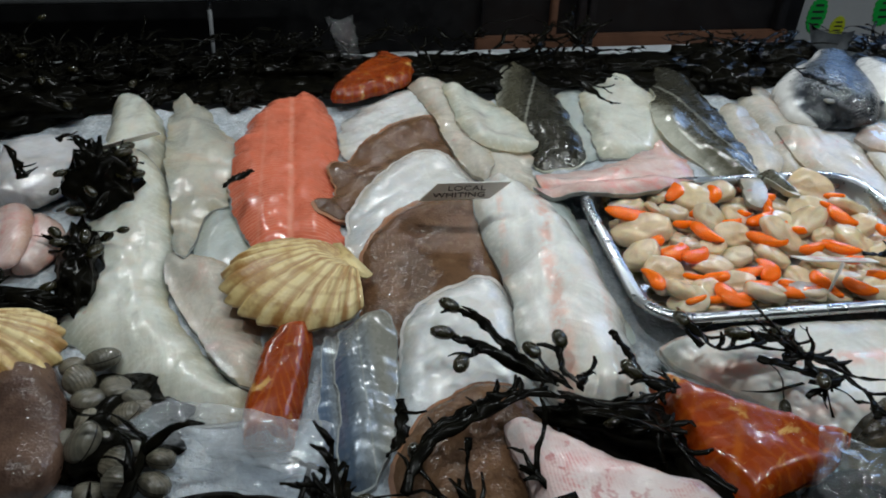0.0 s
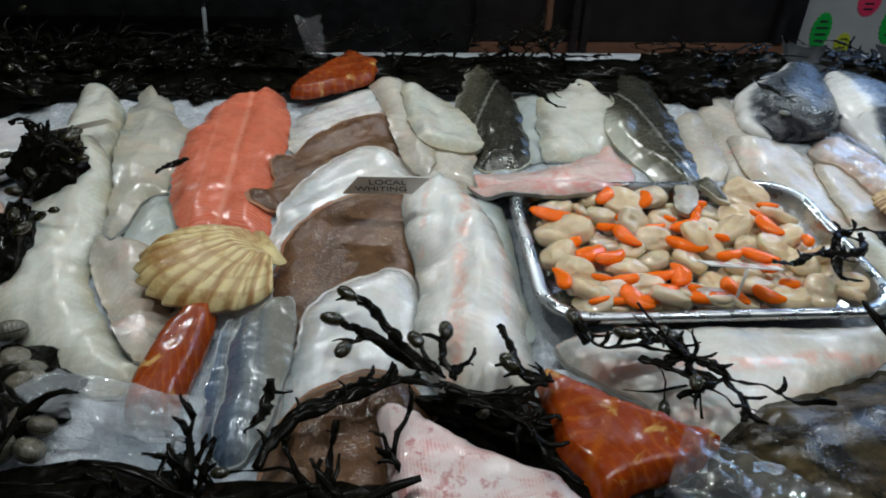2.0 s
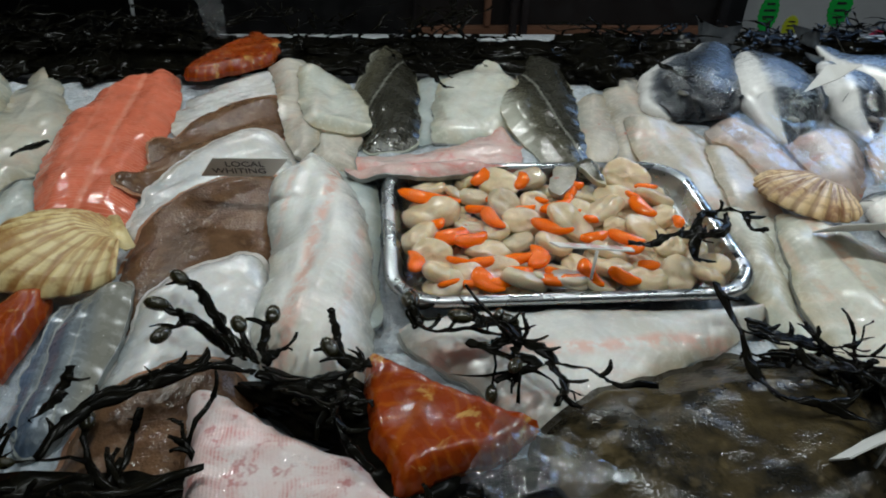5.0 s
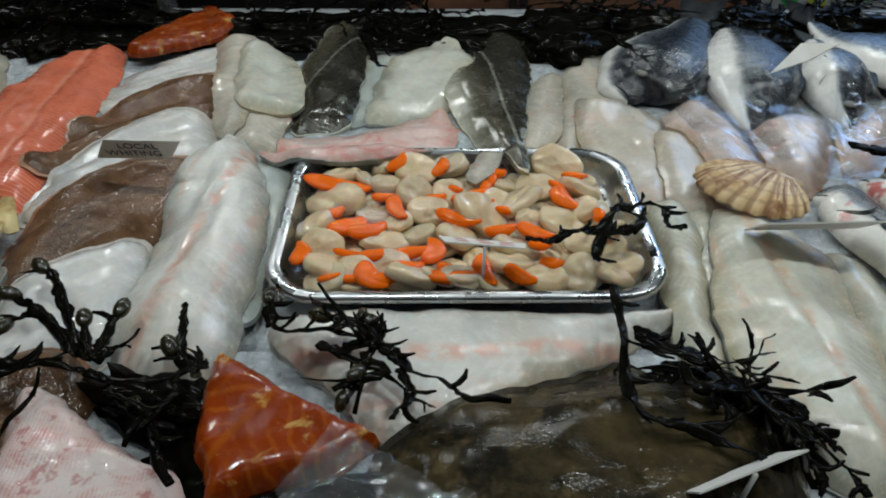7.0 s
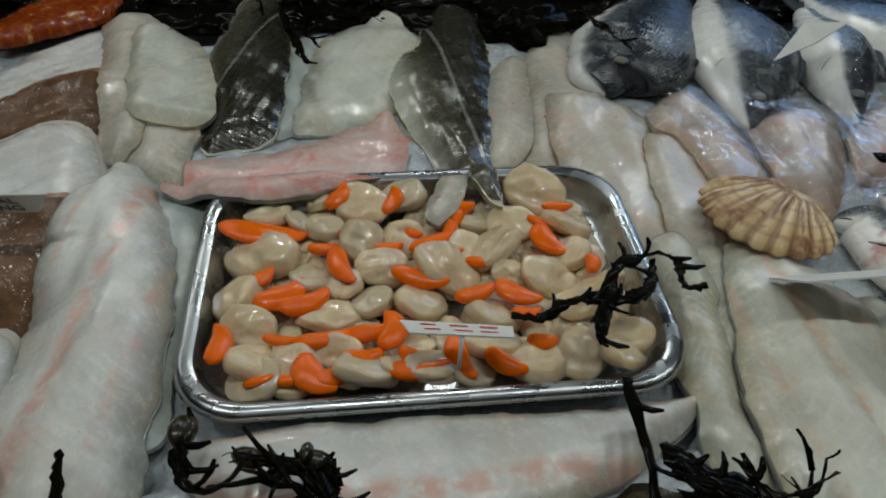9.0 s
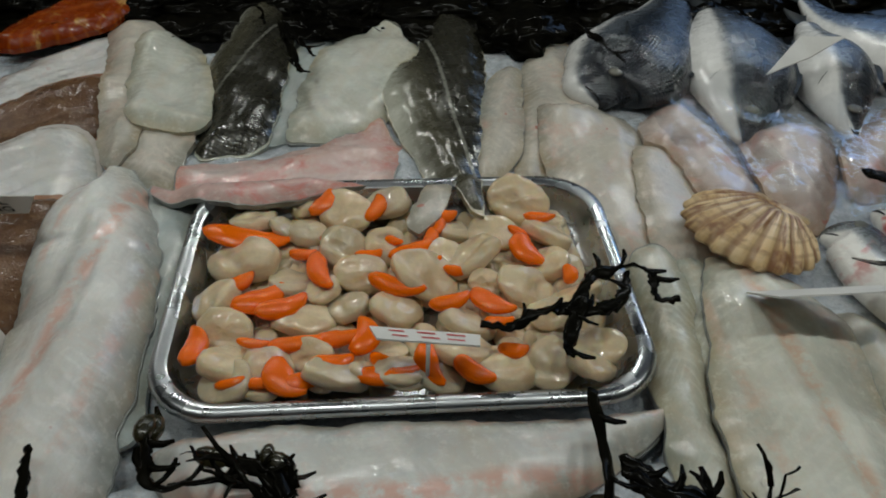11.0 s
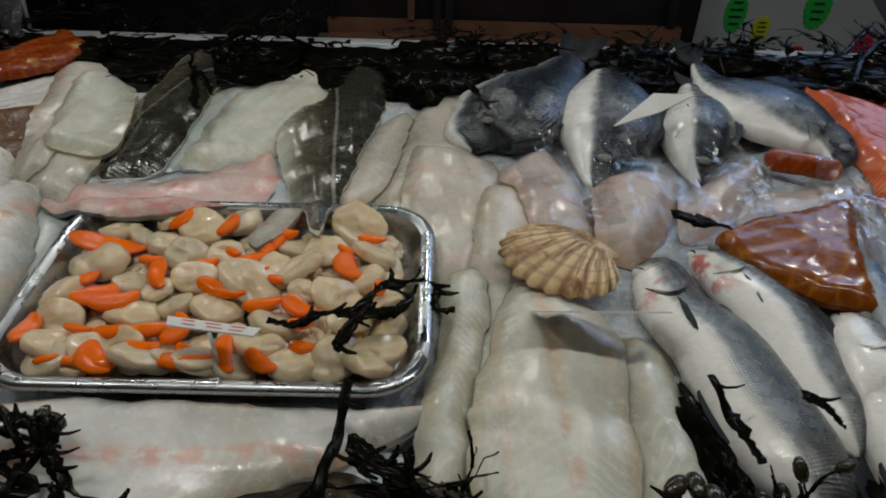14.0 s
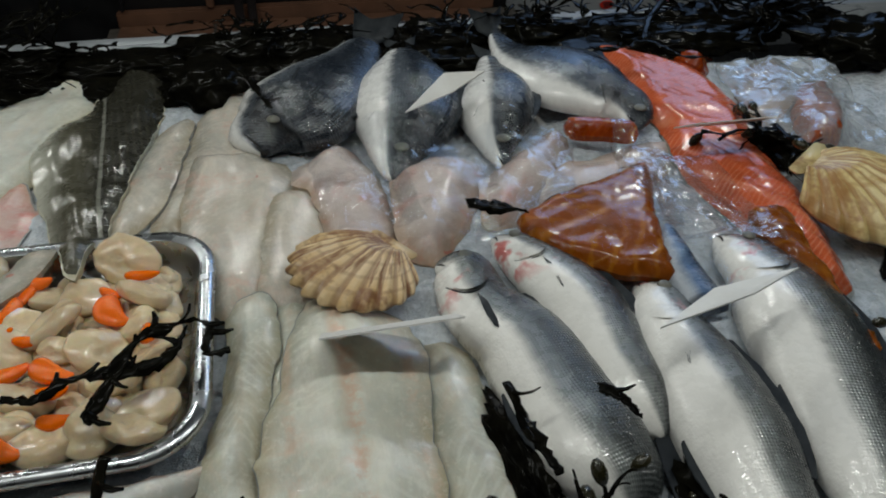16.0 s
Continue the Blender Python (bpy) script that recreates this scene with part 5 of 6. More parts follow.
# ---- scallop shells ----
def shell(x, y, z, turn, size, dome, material, label, tilt=0.0, lean=0.0):
    bm = bmesh.new()
    uvl = bm.loops.layers.uv.new("UVMap")
    NA, NS = 84, 16
    coords, top, bot = {}, [], []
    for j in range(NS + 1):
        s = j / NS
        rt, rb = [], []
        for i in range(NA + 1):
            a = -1 + 2 * i / NA
            phi = a * 1.22
            rho = size * (math.cos(phi) ** 0.72) * (1 + 0.035 * math.cos(a * 44) * s)
            r = 0.03 * size + (rho - 0.03 * size) * s
            h = dome * ((1 - s ** 2.2) ** 0.62) * min(1, (0.30 + s * 2.2)) * (math.cos(phi * 1.08) ** 0.55)
            h += size * 0.024 * math.cos(a * 44) * s * (1 - 0.55 * s) + size * 0.003 * math.sin(s * 38)
            p = Vector((math.sin(phi) * r, math.cos(phi) * r - size / 2, h))
            vt, vb = bm.verts.new(p), bm.verts.new(p - Vector((0, 0, 0.0028)))
            coords[vt] = coords[vb] = (s, a)
            rt.append(vt), rb.append(vb)
        top.append(rt), bot.append(rb)
    for j in range(NS):
        for i in range(NA):
            bm.faces.new((top[j][i], top[j][i + 1], top[j + 1][i + 1], top[j + 1][i]))
            bm.faces.new((bot[j][i], bot[j + 1][i], bot[j + 1][i + 1], bot[j][i + 1]))
    for i in range(NA):
        bm.faces.new((top[NS][i], top[NS][i + 1], bot[NS][i + 1], bot[NS][i]))
    for f in bm.faces:
        for l in f.loops:
            l[uvl].uv = coords[l.vert]
    ob = thing("scallop_shell", bm, material, label, "shell", "scallop shells on the counter")
    ob.matrix_world = pose(x, y, max(z, at(soften(HEIGHT), x, y) + 0.001), tilt, lean, turn)
    bm = bmesh.new()
    pts = [(-0.27, 0.05), (-0.25, -0.03), (0.25, -0.03), (0.27, 0.05), (0.12, 0.13), (-0.12, 0.13)]
    a = [bm.verts.new((px * size, py * size - size / 2, dome * 0.42)) for px, py in pts]
    b = [bm.verts.new((px * size, py * size - size / 2, dome * 0.42 - 0.004)) for px, py in pts]
    bm.faces.new(a), bm.faces.new(list(reversed(b)))
    for i in range(6):
        bm.faces.new((a[i], a[(i + 1) % 6], b[(i + 1) % 6], b[i]))
    bmesh.ops.bevel(bm, geom=bm.edges[:], offset=0.0015, segments=2, affect="EDGES")
    part("hinge", bm, material, ob)


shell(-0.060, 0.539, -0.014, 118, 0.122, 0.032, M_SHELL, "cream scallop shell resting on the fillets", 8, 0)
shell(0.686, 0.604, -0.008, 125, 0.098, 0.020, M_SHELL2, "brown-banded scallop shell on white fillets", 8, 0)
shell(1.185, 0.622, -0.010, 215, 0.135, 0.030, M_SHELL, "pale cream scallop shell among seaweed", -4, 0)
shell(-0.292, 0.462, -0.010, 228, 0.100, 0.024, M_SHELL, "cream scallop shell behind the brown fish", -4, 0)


# ---- whole round fish ----
def even(rows, k=12):
    """The same spine with rows at equal steps along it."""
    fine = [spline(rows, i / 240) for i in range(241)]
    run = [0.0]
    for p, q in zip(fine, fine[1:]):
        run.append(run[-1] + math.hypot(q[0] - p[0], q[1] - p[1]))
    return [tuple(float(np.interp(run[-1] * i / k, run, [f[j] for f in fine])) for j in range(3)) for i in range(k + 1)]


def whole_fish(name, rows, thick, z, belly, material, label, group, eye_at=0.085, gill=0.25, tail=0.05, tail_turn=0.0, seed=0, eye_v=0.22, eye_r=0.0046, rim=0.0, rise=0.0, roll=0.0):
    """Nose first. belly: +1 when it lies to the left of the way from nose to tail."""
    rows = even(rows)
    x0, y0, _ = rows[0]
    fish = root(name, label, "fish", group, x0, y0, z)
    inv = Matrix.Translation((-x0, -y0, -z))
    widest = max(r[2] for r in rows)

    def add(nm, bm, mat, lab=""):
        ob = part(nm, bm, mat, fish, lab)
        ob.matrix_parent_inverse = inv
        return ob

    add("body", loft(rows, thick, z, z + rise, n=52, m=22, power=2.1, end=0.07, rough=0.0008, wave=0.002, seed=seed, tip=0.3, fray=0.0, under=0.35, flip=-belly, soft=0.476, swell=0.0, skew=0.0, slender=0.85, edge=0.004, roll=roll), material)

    def place(s, v, lift=0.0):
        x, y, w = spline(rows, s)
        xa, ya, _ = spline(rows, s - 0.01)
        xb, yb, _ = spline(rows, s + 0.01)
        d = Vector((xb - xa, yb - ya, 0)).normalized()
        side = Vector((-d.y, d.x, 0)) * -belly
        dome = max(0.0, 1 - abs(v) ** 2.1) ** (1 / 2.1)
        k = min(s, 1 - s) / 0.07
        taper = math.sqrt(max(0.0, 1 - (1 - k) ** 2)) if k < 1 else 1.0
        h = thick * (0.35 + 0.65 * taper) * (max(w, 0.002) / widest) ** 0.85
        w = max(w, 0.002) * (0.3 + 0.7 * taper)
        return Vector((x, y, z + rise * s + 0.004 + (h - 0.004) * dome + lift)) + side * w * v, d, side

    p, d, side = place(eye_at, eye_v, 0.0008)
    bm = bmesh.new()
    blob(bm, p, d, eye_r * 1.25, eye_r * 1.25, eye_r * 0.42, 14)
    ring = add("eye", bm, M_EYERING, "silvery eye with a black pupil")
    bm = bmesh.new()
    blob(bm, p + Vector((0, 0, eye_r * 0.2)), d, eye_r * 0.9, eye_r * 0.9, eye_r * 0.36, 14)
    pupil = part("pupil", bm, M_EYE, ring)
    pupil.matrix_parent_inverse = inv
    # gill cover: a thin plate that stands off at its rear edge
    bm = bmesh.new()
    uvl = bm.loops.layers.uv.new("UVMap")
    long = sum(math.hypot(q[0] - p[0], q[1] - p[1]) for p, q in zip(rows, rows[1:]))
    grid, coords = [], {}
    for i in range(9):
        row = []
        for j in range(13):
            v = -0.80 + 0.11 * j
            q = gill - 0.07 * ((v + 0.14) / 0.66) ** 2 - 0.11 * (1 - i / 8)
            vert = bm.verts.new(place(q, v, -0.0014 + 0.0044 * (i / 8) ** 0.8 * math.sin(math.pi * (0.05 + 0.075 * j)))[0])
            coords[vert] = (q * long, v + roll)
            row.append(vert)
        grid.append(row)
    for i in range(8):
        for j in range(12):
            bm.faces.new((grid[i][j], grid[i + 1][j], grid[i + 1][j + 1], grid[i][j + 1]))
    for f in bm.faces:
        for l in f.loops:
            l[uvl].uv = coords[l.vert]
    add("gill_cover", bm, material, "silvery gill cover")
    # gill opening: a curved dark slit behind the cheek
    bm = bmesh.new()
    arc = [(gill + 0.004 - 0.07 * ((v + 0.14) / 0.66) ** 2, v) for v in (-0.74 + 0.12 * i for i in range(11))]
    tube(bm, [place(q, v, -0.0004)[0] for q, v in arc], [0.0004 + 0.0004 * math.sin(math.pi * i / 10) for i in range(11)], 6)
    add("gill_slit", bm, M_FIN, "dark gill opening")
    # mouth: a dark slit below the snout
    bm = bmesh.new()
    tube(bm, [place(0.004 + 0.013 * i, -0.18 - 0.10 * i, -0.0004)[0] for i in range(5)], [0.0006, 0.0011, 0.0012, 0.0010, 0.0005], 6)
    add("mouth", bm, M_EYE, "dark mouth slit")

    def fin(nm, s0, s1, v, length, sweep, up):
        bm = bmesh.new()
        k = 9
        inner, outer = [], []
        for i in range(k + 1):
            s = s0 + (s1 - s0) * i / k
            q, dd, ss = place(s, v)
            ln = length * (math.sin(math.pi * (0.12 + 0.8 * i / k)) ** 0.7)
            inner.append(q)
            outer.append(q + (ss * math.copysign(1, v) * (1 - up) + Vector((0, 0, up))) * ln + dd * sweep * ln + Vector((0, 0, 0.0006 * (-1) ** i)))
        for off in (0.0, -0.0016):
            vs = [[bm.verts.new(q + Vector((0, 0, off))) for q in row] for row in (inner, outer)]
            for i in range(k):
                bm.faces.new((vs[0][i], vs[0][i + 1], vs[1][i + 1], vs[1][i]))
        add(nm, bm, M_FIN)

    fin("dorsal_fin", 0.30, 0.72, 0.93, 0.008, 0.6, 0.1)
    fin("anal_fin", 0.60, 0.76, -0.93, 0.006, 0.7, 0.1)
    fin("pectoral_fin", gill + 0.012, gill + 0.055, -0.14, 0.013, 2.6, 0.05)
    # forked tail
    p, d, side = place(0.985, 0)
    q = Matrix.Rotation(radians(tail_turn), 3, "Z")
    d, side = q @ d, q @ side
    w = max(rows[-1][2], 0.008)
    bm = bmesh.new()
    for off in (0.0, -0.002):
        a = []
        for i in range(9):
            v = -1 + i / 4
            ln = tail * (0.45 + 0.55 * abs(v) ** 1.3)
            base = p + side * w * 0.75 * v + Vector((0, 0, off - 0.004))
            a.append((bm.verts.new(base), bm.verts.new(base + d * ln * 0.5 + side * v * tail * 0.18), bm.verts.new(base + d * ln + side * v * tail * 0.30 + Vector((0, 0, rim)))))
        for i in range(8):
            for j in range(2):
                bm.faces.new((a[i][j], a[i + 1][j], a[i + 1][j + 1], a[i][j + 1]))
    add("tail_fin", bm, M_FIN)
    return fish


BR = "sea bream on the counter"
whole_fish("sea_bream", [(0.620, 0.824, 0.0153), (0.624, 0.847, 0.0438), (0.654, 0.877, 0.0711), (0.692, 0.930, 0.0622), (0.728, 0.984, 0.0388), (0.758, 1.042, 0.0217)], 0.040, Z + 0.002, 1, M_BREAM, "silver sea bream with a dark back, tail on seaweed", BR, tail=0.060, seed=51, eye_r=0.0060, rise=0.016, rim=0.020, roll=0.10, gill=0.30, eye_at=0.11)
whole_fish("sea_bream", [(0.744, 0.753, 0.0101), (0.754, 0.788, 0.0287), (0.772, 0.839, 0.0569), (0.786, 0.902, 0.0614), (0.795, 0.967, 0.0380), (0.799, 1.015, 0.0145)], 0.040, Z + 0.002, 1, M_BREAM, "silver sea bream, white belly, head turned to the front", BR, tail=0.040, seed=52, eye_r=0.0060, rise=0.014, rim=0.004, roll=-0.20, gill=0.32, eye_at=0.12)
whole_fish("sea_bream", [(0.860, 0.756, 0.0067), (0.862, 0.786, 0.0191), (0.873, 0.833, 0.0414), (0.887, 0.878, 0.0421), (0.896, 0.935, 0.0227), (0.904, 0.978, 0.0128)], 0.040, Z + 0.002, 1, M_BREAM, "silver sea bream under a price card", BR, tail=0.036, seed=53, eye_r=0.0060, rise=0.012, rim=0.004, roll=-0.34, gill=0.32, eye_at=0.12)
whole_fish("sea_bream", [(1.027, 0.803, 0.0106), (1.035, 0.835, 0.0302), (1.016, 0.865, 0.0516), (0.985, 0.903, 0.0710), (0.951, 0.944, 0.0547), (0.933, 0.988, 0.0254), (0.929, 1.042, 0.0096)], 0.036, Z + 0.004, 1, M_BREAM, "silver sea bream lying on its side, whole flank seen", BR, tail=0.055, seed=54, eye_r=0.0060, rise=0.016, rim=0.02, roll=0.06)
BS = "sea bass on the counter"
whole_fish("sea_bass", [(0.758, 0.615, 0.0086), (0.776, 0.604, 0.0246), (0.782, 0.553, 0.0327), (0.804, 0.510, 0.0391), (0.813, 0.451, 0.0412), (0.823, 0.406, 0.0403), (0.831, 0.372, 0.0253), (0.829, 0.357, 0.0089)], 0.034, Z, -1, M_BASS, "silver sea bass with a grey scaly back, mouth open", BS, tail=0.05, seed=55, roll=0.12)
whole_fish("sea_bass", [(0.817, 0.642, 0.0072), (0.828, 0.623, 0.0207), (0.846, 0.584, 0.0306), (0.863, 0.535, 0.0351), (0.865, 0.480, 0.0295), (0.869, 0.441, 0.0238), (0.873, 0.411, 0.0082)], 0.030, Z + 0.002, -1, M_BASS, "slim silver sea bass with a bloodied gill", BS, tail=0.05, seed=56, roll=-0.12)
whole_fish("sea_bass", [(0.920, 0.560, 0.0075), (0.925, 0.543, 0.0215), (0.921, 0.495, 0.0332), (0.921, 0.446, 0.0396), (0.917, 0.397, 0.0417), (0.912, 0.356, 0.0356), (0.907, 0.318, 0.0275), (0.896, 0.286, 0.0100)], 0.036, Z, -1, M_BASS, "silver sea bass under a price card", BS, tail=0.06, seed=57, roll=-0.18)
whole_fish("sea_bass", [(1.020, 0.609, 0.0086), (1.026, 0.593, 0.0246), (1.032, 0.541, 0.0380), (1.027, 0.494, 0.0491), (1.016, 0.444, 0.0471), (1.002, 0.392, 0.0406), (0.988, 0.345, 0.0341), (0.970, 0.297, 0.0105)], 0.036, Z, -1, M_BASS, "large pale sea bass with a bloodied gill", BS, tail=0.06, seed=58, roll=-0.02)


# ---- packed smoked fish: pieces and their clear bags ----
def bag(name, corners, z, height, label, seed, n=52, crinkle=0.006, lift=(0, 0, 0, 0), material=M_FILM):
    """A clear film bag over four corners, puffed in the middle and crinkled."""
    bm = bmesh.new()
    cs = [Vector((x, y, z + l)) for (x, y), l in zip(corners, lift)]
    sheets, bed = [], soften(HEIGHT)
    for up in (1, 0):
        g = []
        for i in range(n + 1):
            row = []
            for j in range(n + 1):
                u, v = i / n, j / n
                p = cs[0] * (1 - u) * (1 - v) + cs[1] * u * (1 - v) + cs[2] * u * v + cs[3] * (1 - u) * v
                puff = (16 * u * (1 - u) * v * (1 - v)) ** 0.4
                w = noise.noise((p.x * 38 + seed, p.y * 38, 0)) * 0.4 + (0.6 - abs(noise.noise((p.x * 26, p.y * 14 + seed, 7)) * 2.4)) * 0.7 + (0.5 - abs(noise.noise((p.x * 60, p.y * 44 + seed, 3)) * 2.0)) * 0.35
                edge = 0.003 * noise.noise((u * 9, v * 9, seed))
                p = p + Vector((edge, edge, 0))
                low = at(bed, p.x, p.y)
                p.z = max(p.z + height * 0.3 * puff + crinkle * w, low + 0.0016 + max(0.0, crinkle * 0.7 * w)) if up else min(p.z - 0.001, low)
                row.append(bm.verts.new(p))
            g.append(row)
        sheets.append(g)
        for i in range(n):
            for j in range(n):
                bm.faces.new((g[i][j], g[i + 1][j], g[i + 1][j + 1], g[i][j + 1]))
    return thing(name, bm, material, label, "plastic bag", "clear bags on the counter")


SM = "smoked fish portions"
piece("smoked_portion", [(0.220, 0.382), (0.232, 0.383), (0.265, 0.359), (0.305, 0.333), (0.343, 0.313), (0.321, 0.294), (0.278, 0.276), (0.240, 0.262), (0.237, 0.280), (0.228, 0.305), (0.222, 0.347)], 0.02, M_SMOKED, "triangular orange-red smoked salmon portion in a clear bag", category="smoked fish", group=SM, level=Z + 0.012, full=0.5, seed=61, axis=60, width=0.01, round=0.12)
piece("smoked_portion", [(-0.076, 0.480), (-0.046, 0.484), (-0.042, 0.446), (-0.052, 0.409), (-0.052, 0.359), (-0.091, 0.366), (-0.092, 0.396), (-0.087, 0.437)], 0.02, M_SMOKED, "long orange-red smoked salmon strip in film", category="smoked fish", group=SM, level=Z + 0.004, full=0.5, seed=62, axis=80, width=0.01, round=0.15)
piece("smoked_portion", [(-0.029, 0.956), (-0.005, 1.015), (0.034, 1.079), (0.048, 1.107), (0.101, 1.062), (0.082, 0.997), (0.025, 0.961), (-0.014, 0.943)], 0.014, M_SMOKED, "orange smoked salmon portion in a clear bag", category="smoked fish", group=SM, level=Z + 0.012, full=0.6, seed=63, axis=30, width=0.01)
piece("smoked_haddock", [(0.843, 0.649), (0.867, 0.661), (0.927, 0.688), (0.990, 0.709), (0.988, 0.687), (0.970, 0.642), (0.951, 0.570), (0.942, 0.546), (0.906, 0.560), (0.862, 0.587), (0.839, 0.623)], 0.016, M_SMOKED2, "golden-brown smoked haddock tail in a clear bag", category="smoked fish", group=SM, level=Z + 0.016, full=0.5, seed=64, axis=20, width=0.012, round=0.14)
piece("smoked_strip", [(1.051, 0.618), (1.091, 0.622), (1.085, 0.569), (1.067, 0.505), (1.063, 0.448), (1.052, 0.438), (1.054, 0.480), (1.057, 0.528), (1.050, 0.576)], 0.012, M_SMOKED2, "long amber smoked fish strip in film", category="smoked fish", group=SM, level=Z + 0.016, full=0.5, seed=65, axis=120, width=0.01, round=0.15)
piece("smoked_portion", [(1.236, 0.832), (1.288, 0.846), (1.265, 0.771), (1.221, 0.717), (1.180, 0.720)], 0.02, M_SMOKED, "small orange smoked portion in a clear bag", category="smoked fish", group=SM, level=Z + 0.012, full=0.5, seed=66, axis=45, width=0.01, round=0.15)
piece("smoked_strip", [(0.946, 0.816), (1.022, 0.793), (1.014, 0.766), (0.943, 0.789)], 0.016, M_SMOKED, "thin orange smoked strip behind the fillets", category="smoked fish", group=SM, level=Z + 0.012, full=0.6, seed=67, axis=0, width=0.008)
piece("mackerel_fillet", [(-0.034, 0.469), (-0.021, 0.490), (-0.009, 0.467), (-0.009, 0.402), (-0.012, 0.348), (-0.024, 0.339), (-0.036, 0.353), (-0.036, 0.405)], 0.011, M_MACK, "flat blue-grey mackerel fillet under film", category="smoked fish", group=SM, flesh_under=M_SKIN, seed=70, axis=95, width=0.02)
piece("mackerel_fillet", [(-0.020, 0.485), (-0.000, 0.498), (0.021, 0.489), (0.026, 0.452), (0.023, 0.401), (0.016, 0.357), (0.002, 0.328), (-0.014, 0.321), (-0.022, 0.346), (-0.020, 0.394), (-0.023, 0.444)], 0.02, M_MACK, "blue-grey smoked mackerel fillet in film", category="smoked fish", group=SM, flesh_under=M_SKIN, seed=68, axis=95, width=0.025, groove=0.003)
piece("skate_wing", [(0.098, 0.352), (0.110, 0.356), (0.181, 0.303), (0.216, 0.285), (0.249, 0.242), (0.216, 0.224), (0.168, 0.206), (0.125, 0.187), (0.111, 0.271)], 0.022, M_WING, "pink ribbed skate wing, cut to a triangle", "skate wing", level=Z + 0.010, full=0.6, skin=M_DOG, seed=69, axis=0, wave=0.005, width=0.014, edge=0.008, round=0.12)

fillet("mackerel", [(0.968, 0.611, 0.009), (0.960, 0.564, 0.018), (0.958, 0.515, 0.020)], 0.034, Z + 0.004, M_BLUE, "blue-silver mackerel tail in a clear bag", None, "", "fish", seed=81, power=2.2, soft=0.5)
piece("packed_fillet", [(1.241, 0.947), (1.315, 0.963), (1.266, 0.868), (1.207, 0.790), (1.171, 0.807), (1.197, 0.879)], 0.016, M_TAN, "tan fillet in a crumpled clear bag", seed=82, axis=60)
piece("smoked_scrap", [(1.150, 0.967), (1.197, 0.970), (1.192, 0.937), (1.164, 0.920)], 0.022, M_SMOKED, "small orange smoked piece under seaweed", "smoked fish", SM, seed=83, axis=10)
bag("clear_bag", [(0.215, 0.395), (0.285, 0.225), (0.36, 0.235), (0.27, 0.40)], Z + 0.014, 0.026, "clear vacuum bag round a smoked salmon portion", 71)
bag("clear_bag", [(0.285, 0.265), (0.30, 0.245), (0.395, 0.258), (0.315, 0.315)], Z + 0.030, 0.006, "loose end of a clear plastic bag on the turbot", 72, 52, 0.007, material=M_LOOSE)
bag("clear_bag", [(-0.175, 0.368), (-0.037, 0.313), (-0.025, 0.359), (-0.145, 0.397)], Z + 0.026, 0.012, "flat crinkled clear plastic bag on seaweed", 73, 60, 0.006, material=M_BAG)
bag("clear_bag", [(-0.095, 0.340), (0.045, 0.290), (0.055, 0.515), (-0.09, 0.52)], Z + 0.006, 0.030, "clear film over smoked salmon and mackerel", 74, 52, 0.007)
bag("clear_bag", [(-0.05, 0.93), (0.10, 1.00), (0.135, 1.06), (0.0, 1.10)], Z + 0.008, 0.036, "clear bag round a smoked portion at the back", 75)
bag("clear_bag", [(-0.01, 1.06), (0.02, 1.05), (0.01, 1.10), (-0.03, 1.10)], Z + 0.03, 0.006, "twisted top of a clear bag", 76, 52, 0.007, (0, 0, 0.05, 0.05), material=M_LOOSE)
bag("clear_bag", [(0.83, 0.60), (0.99, 0.52), (1.03, 0.74), (0.90, 0.72)], Z + 0.016, 0.034, "clear bag round smoked haddock", 77)
bag("clear_bag", [(0.67, 0.66), (0.76, 0.66), (0.755, 0.83), (0.66, 0.84)], Z + 0.004, 0.036, "clear film over a pinkish fillet", 78, 52, 0.008, material=M_TIGHT)
bag("clear_bag", [(0.74, 0.64), (0.83, 0.66), (0.86, 0.80), (0.74, 0.81)], Z + 0.004, 0.036, "clear film over a pinkish fillet", 79, 52, 0.008, material=M_TIGHT)
bag("clear_bag", [(0.80, 0.64), (0.90, 0.66), (0.96, 0.82), (0.86, 0.82)], Z + 0.004, 0.038, "clear film over a pinkish fillet", 80, 52, 0.008, material=M_TIGHT)
bag("clear_bag", [(0.96, 0.66), (1.06, 0.56), (1.07, 0.71), (0.99, 0.80)], Z + 0.006, 0.030, "crumpled clear bag beside the salmon", 81, material=M_LOOSE)
bag("clear_bag", [(1.02, 0.50), (1.12, 0.46), (1.17, 0.64), (1.05, 0.67)], Z + 0.014, 0.032, "clear film over an amber smoked strip", 82)
bag("clear_bag", [(1.16, 0.71), (1.30, 0.72), (1.36, 0.93), (1.20, 0.95)], Z + 0.004, 0.046, "crumpled clear bag with a smoked portion", 83, 52, 0.009, material=M_BAG)


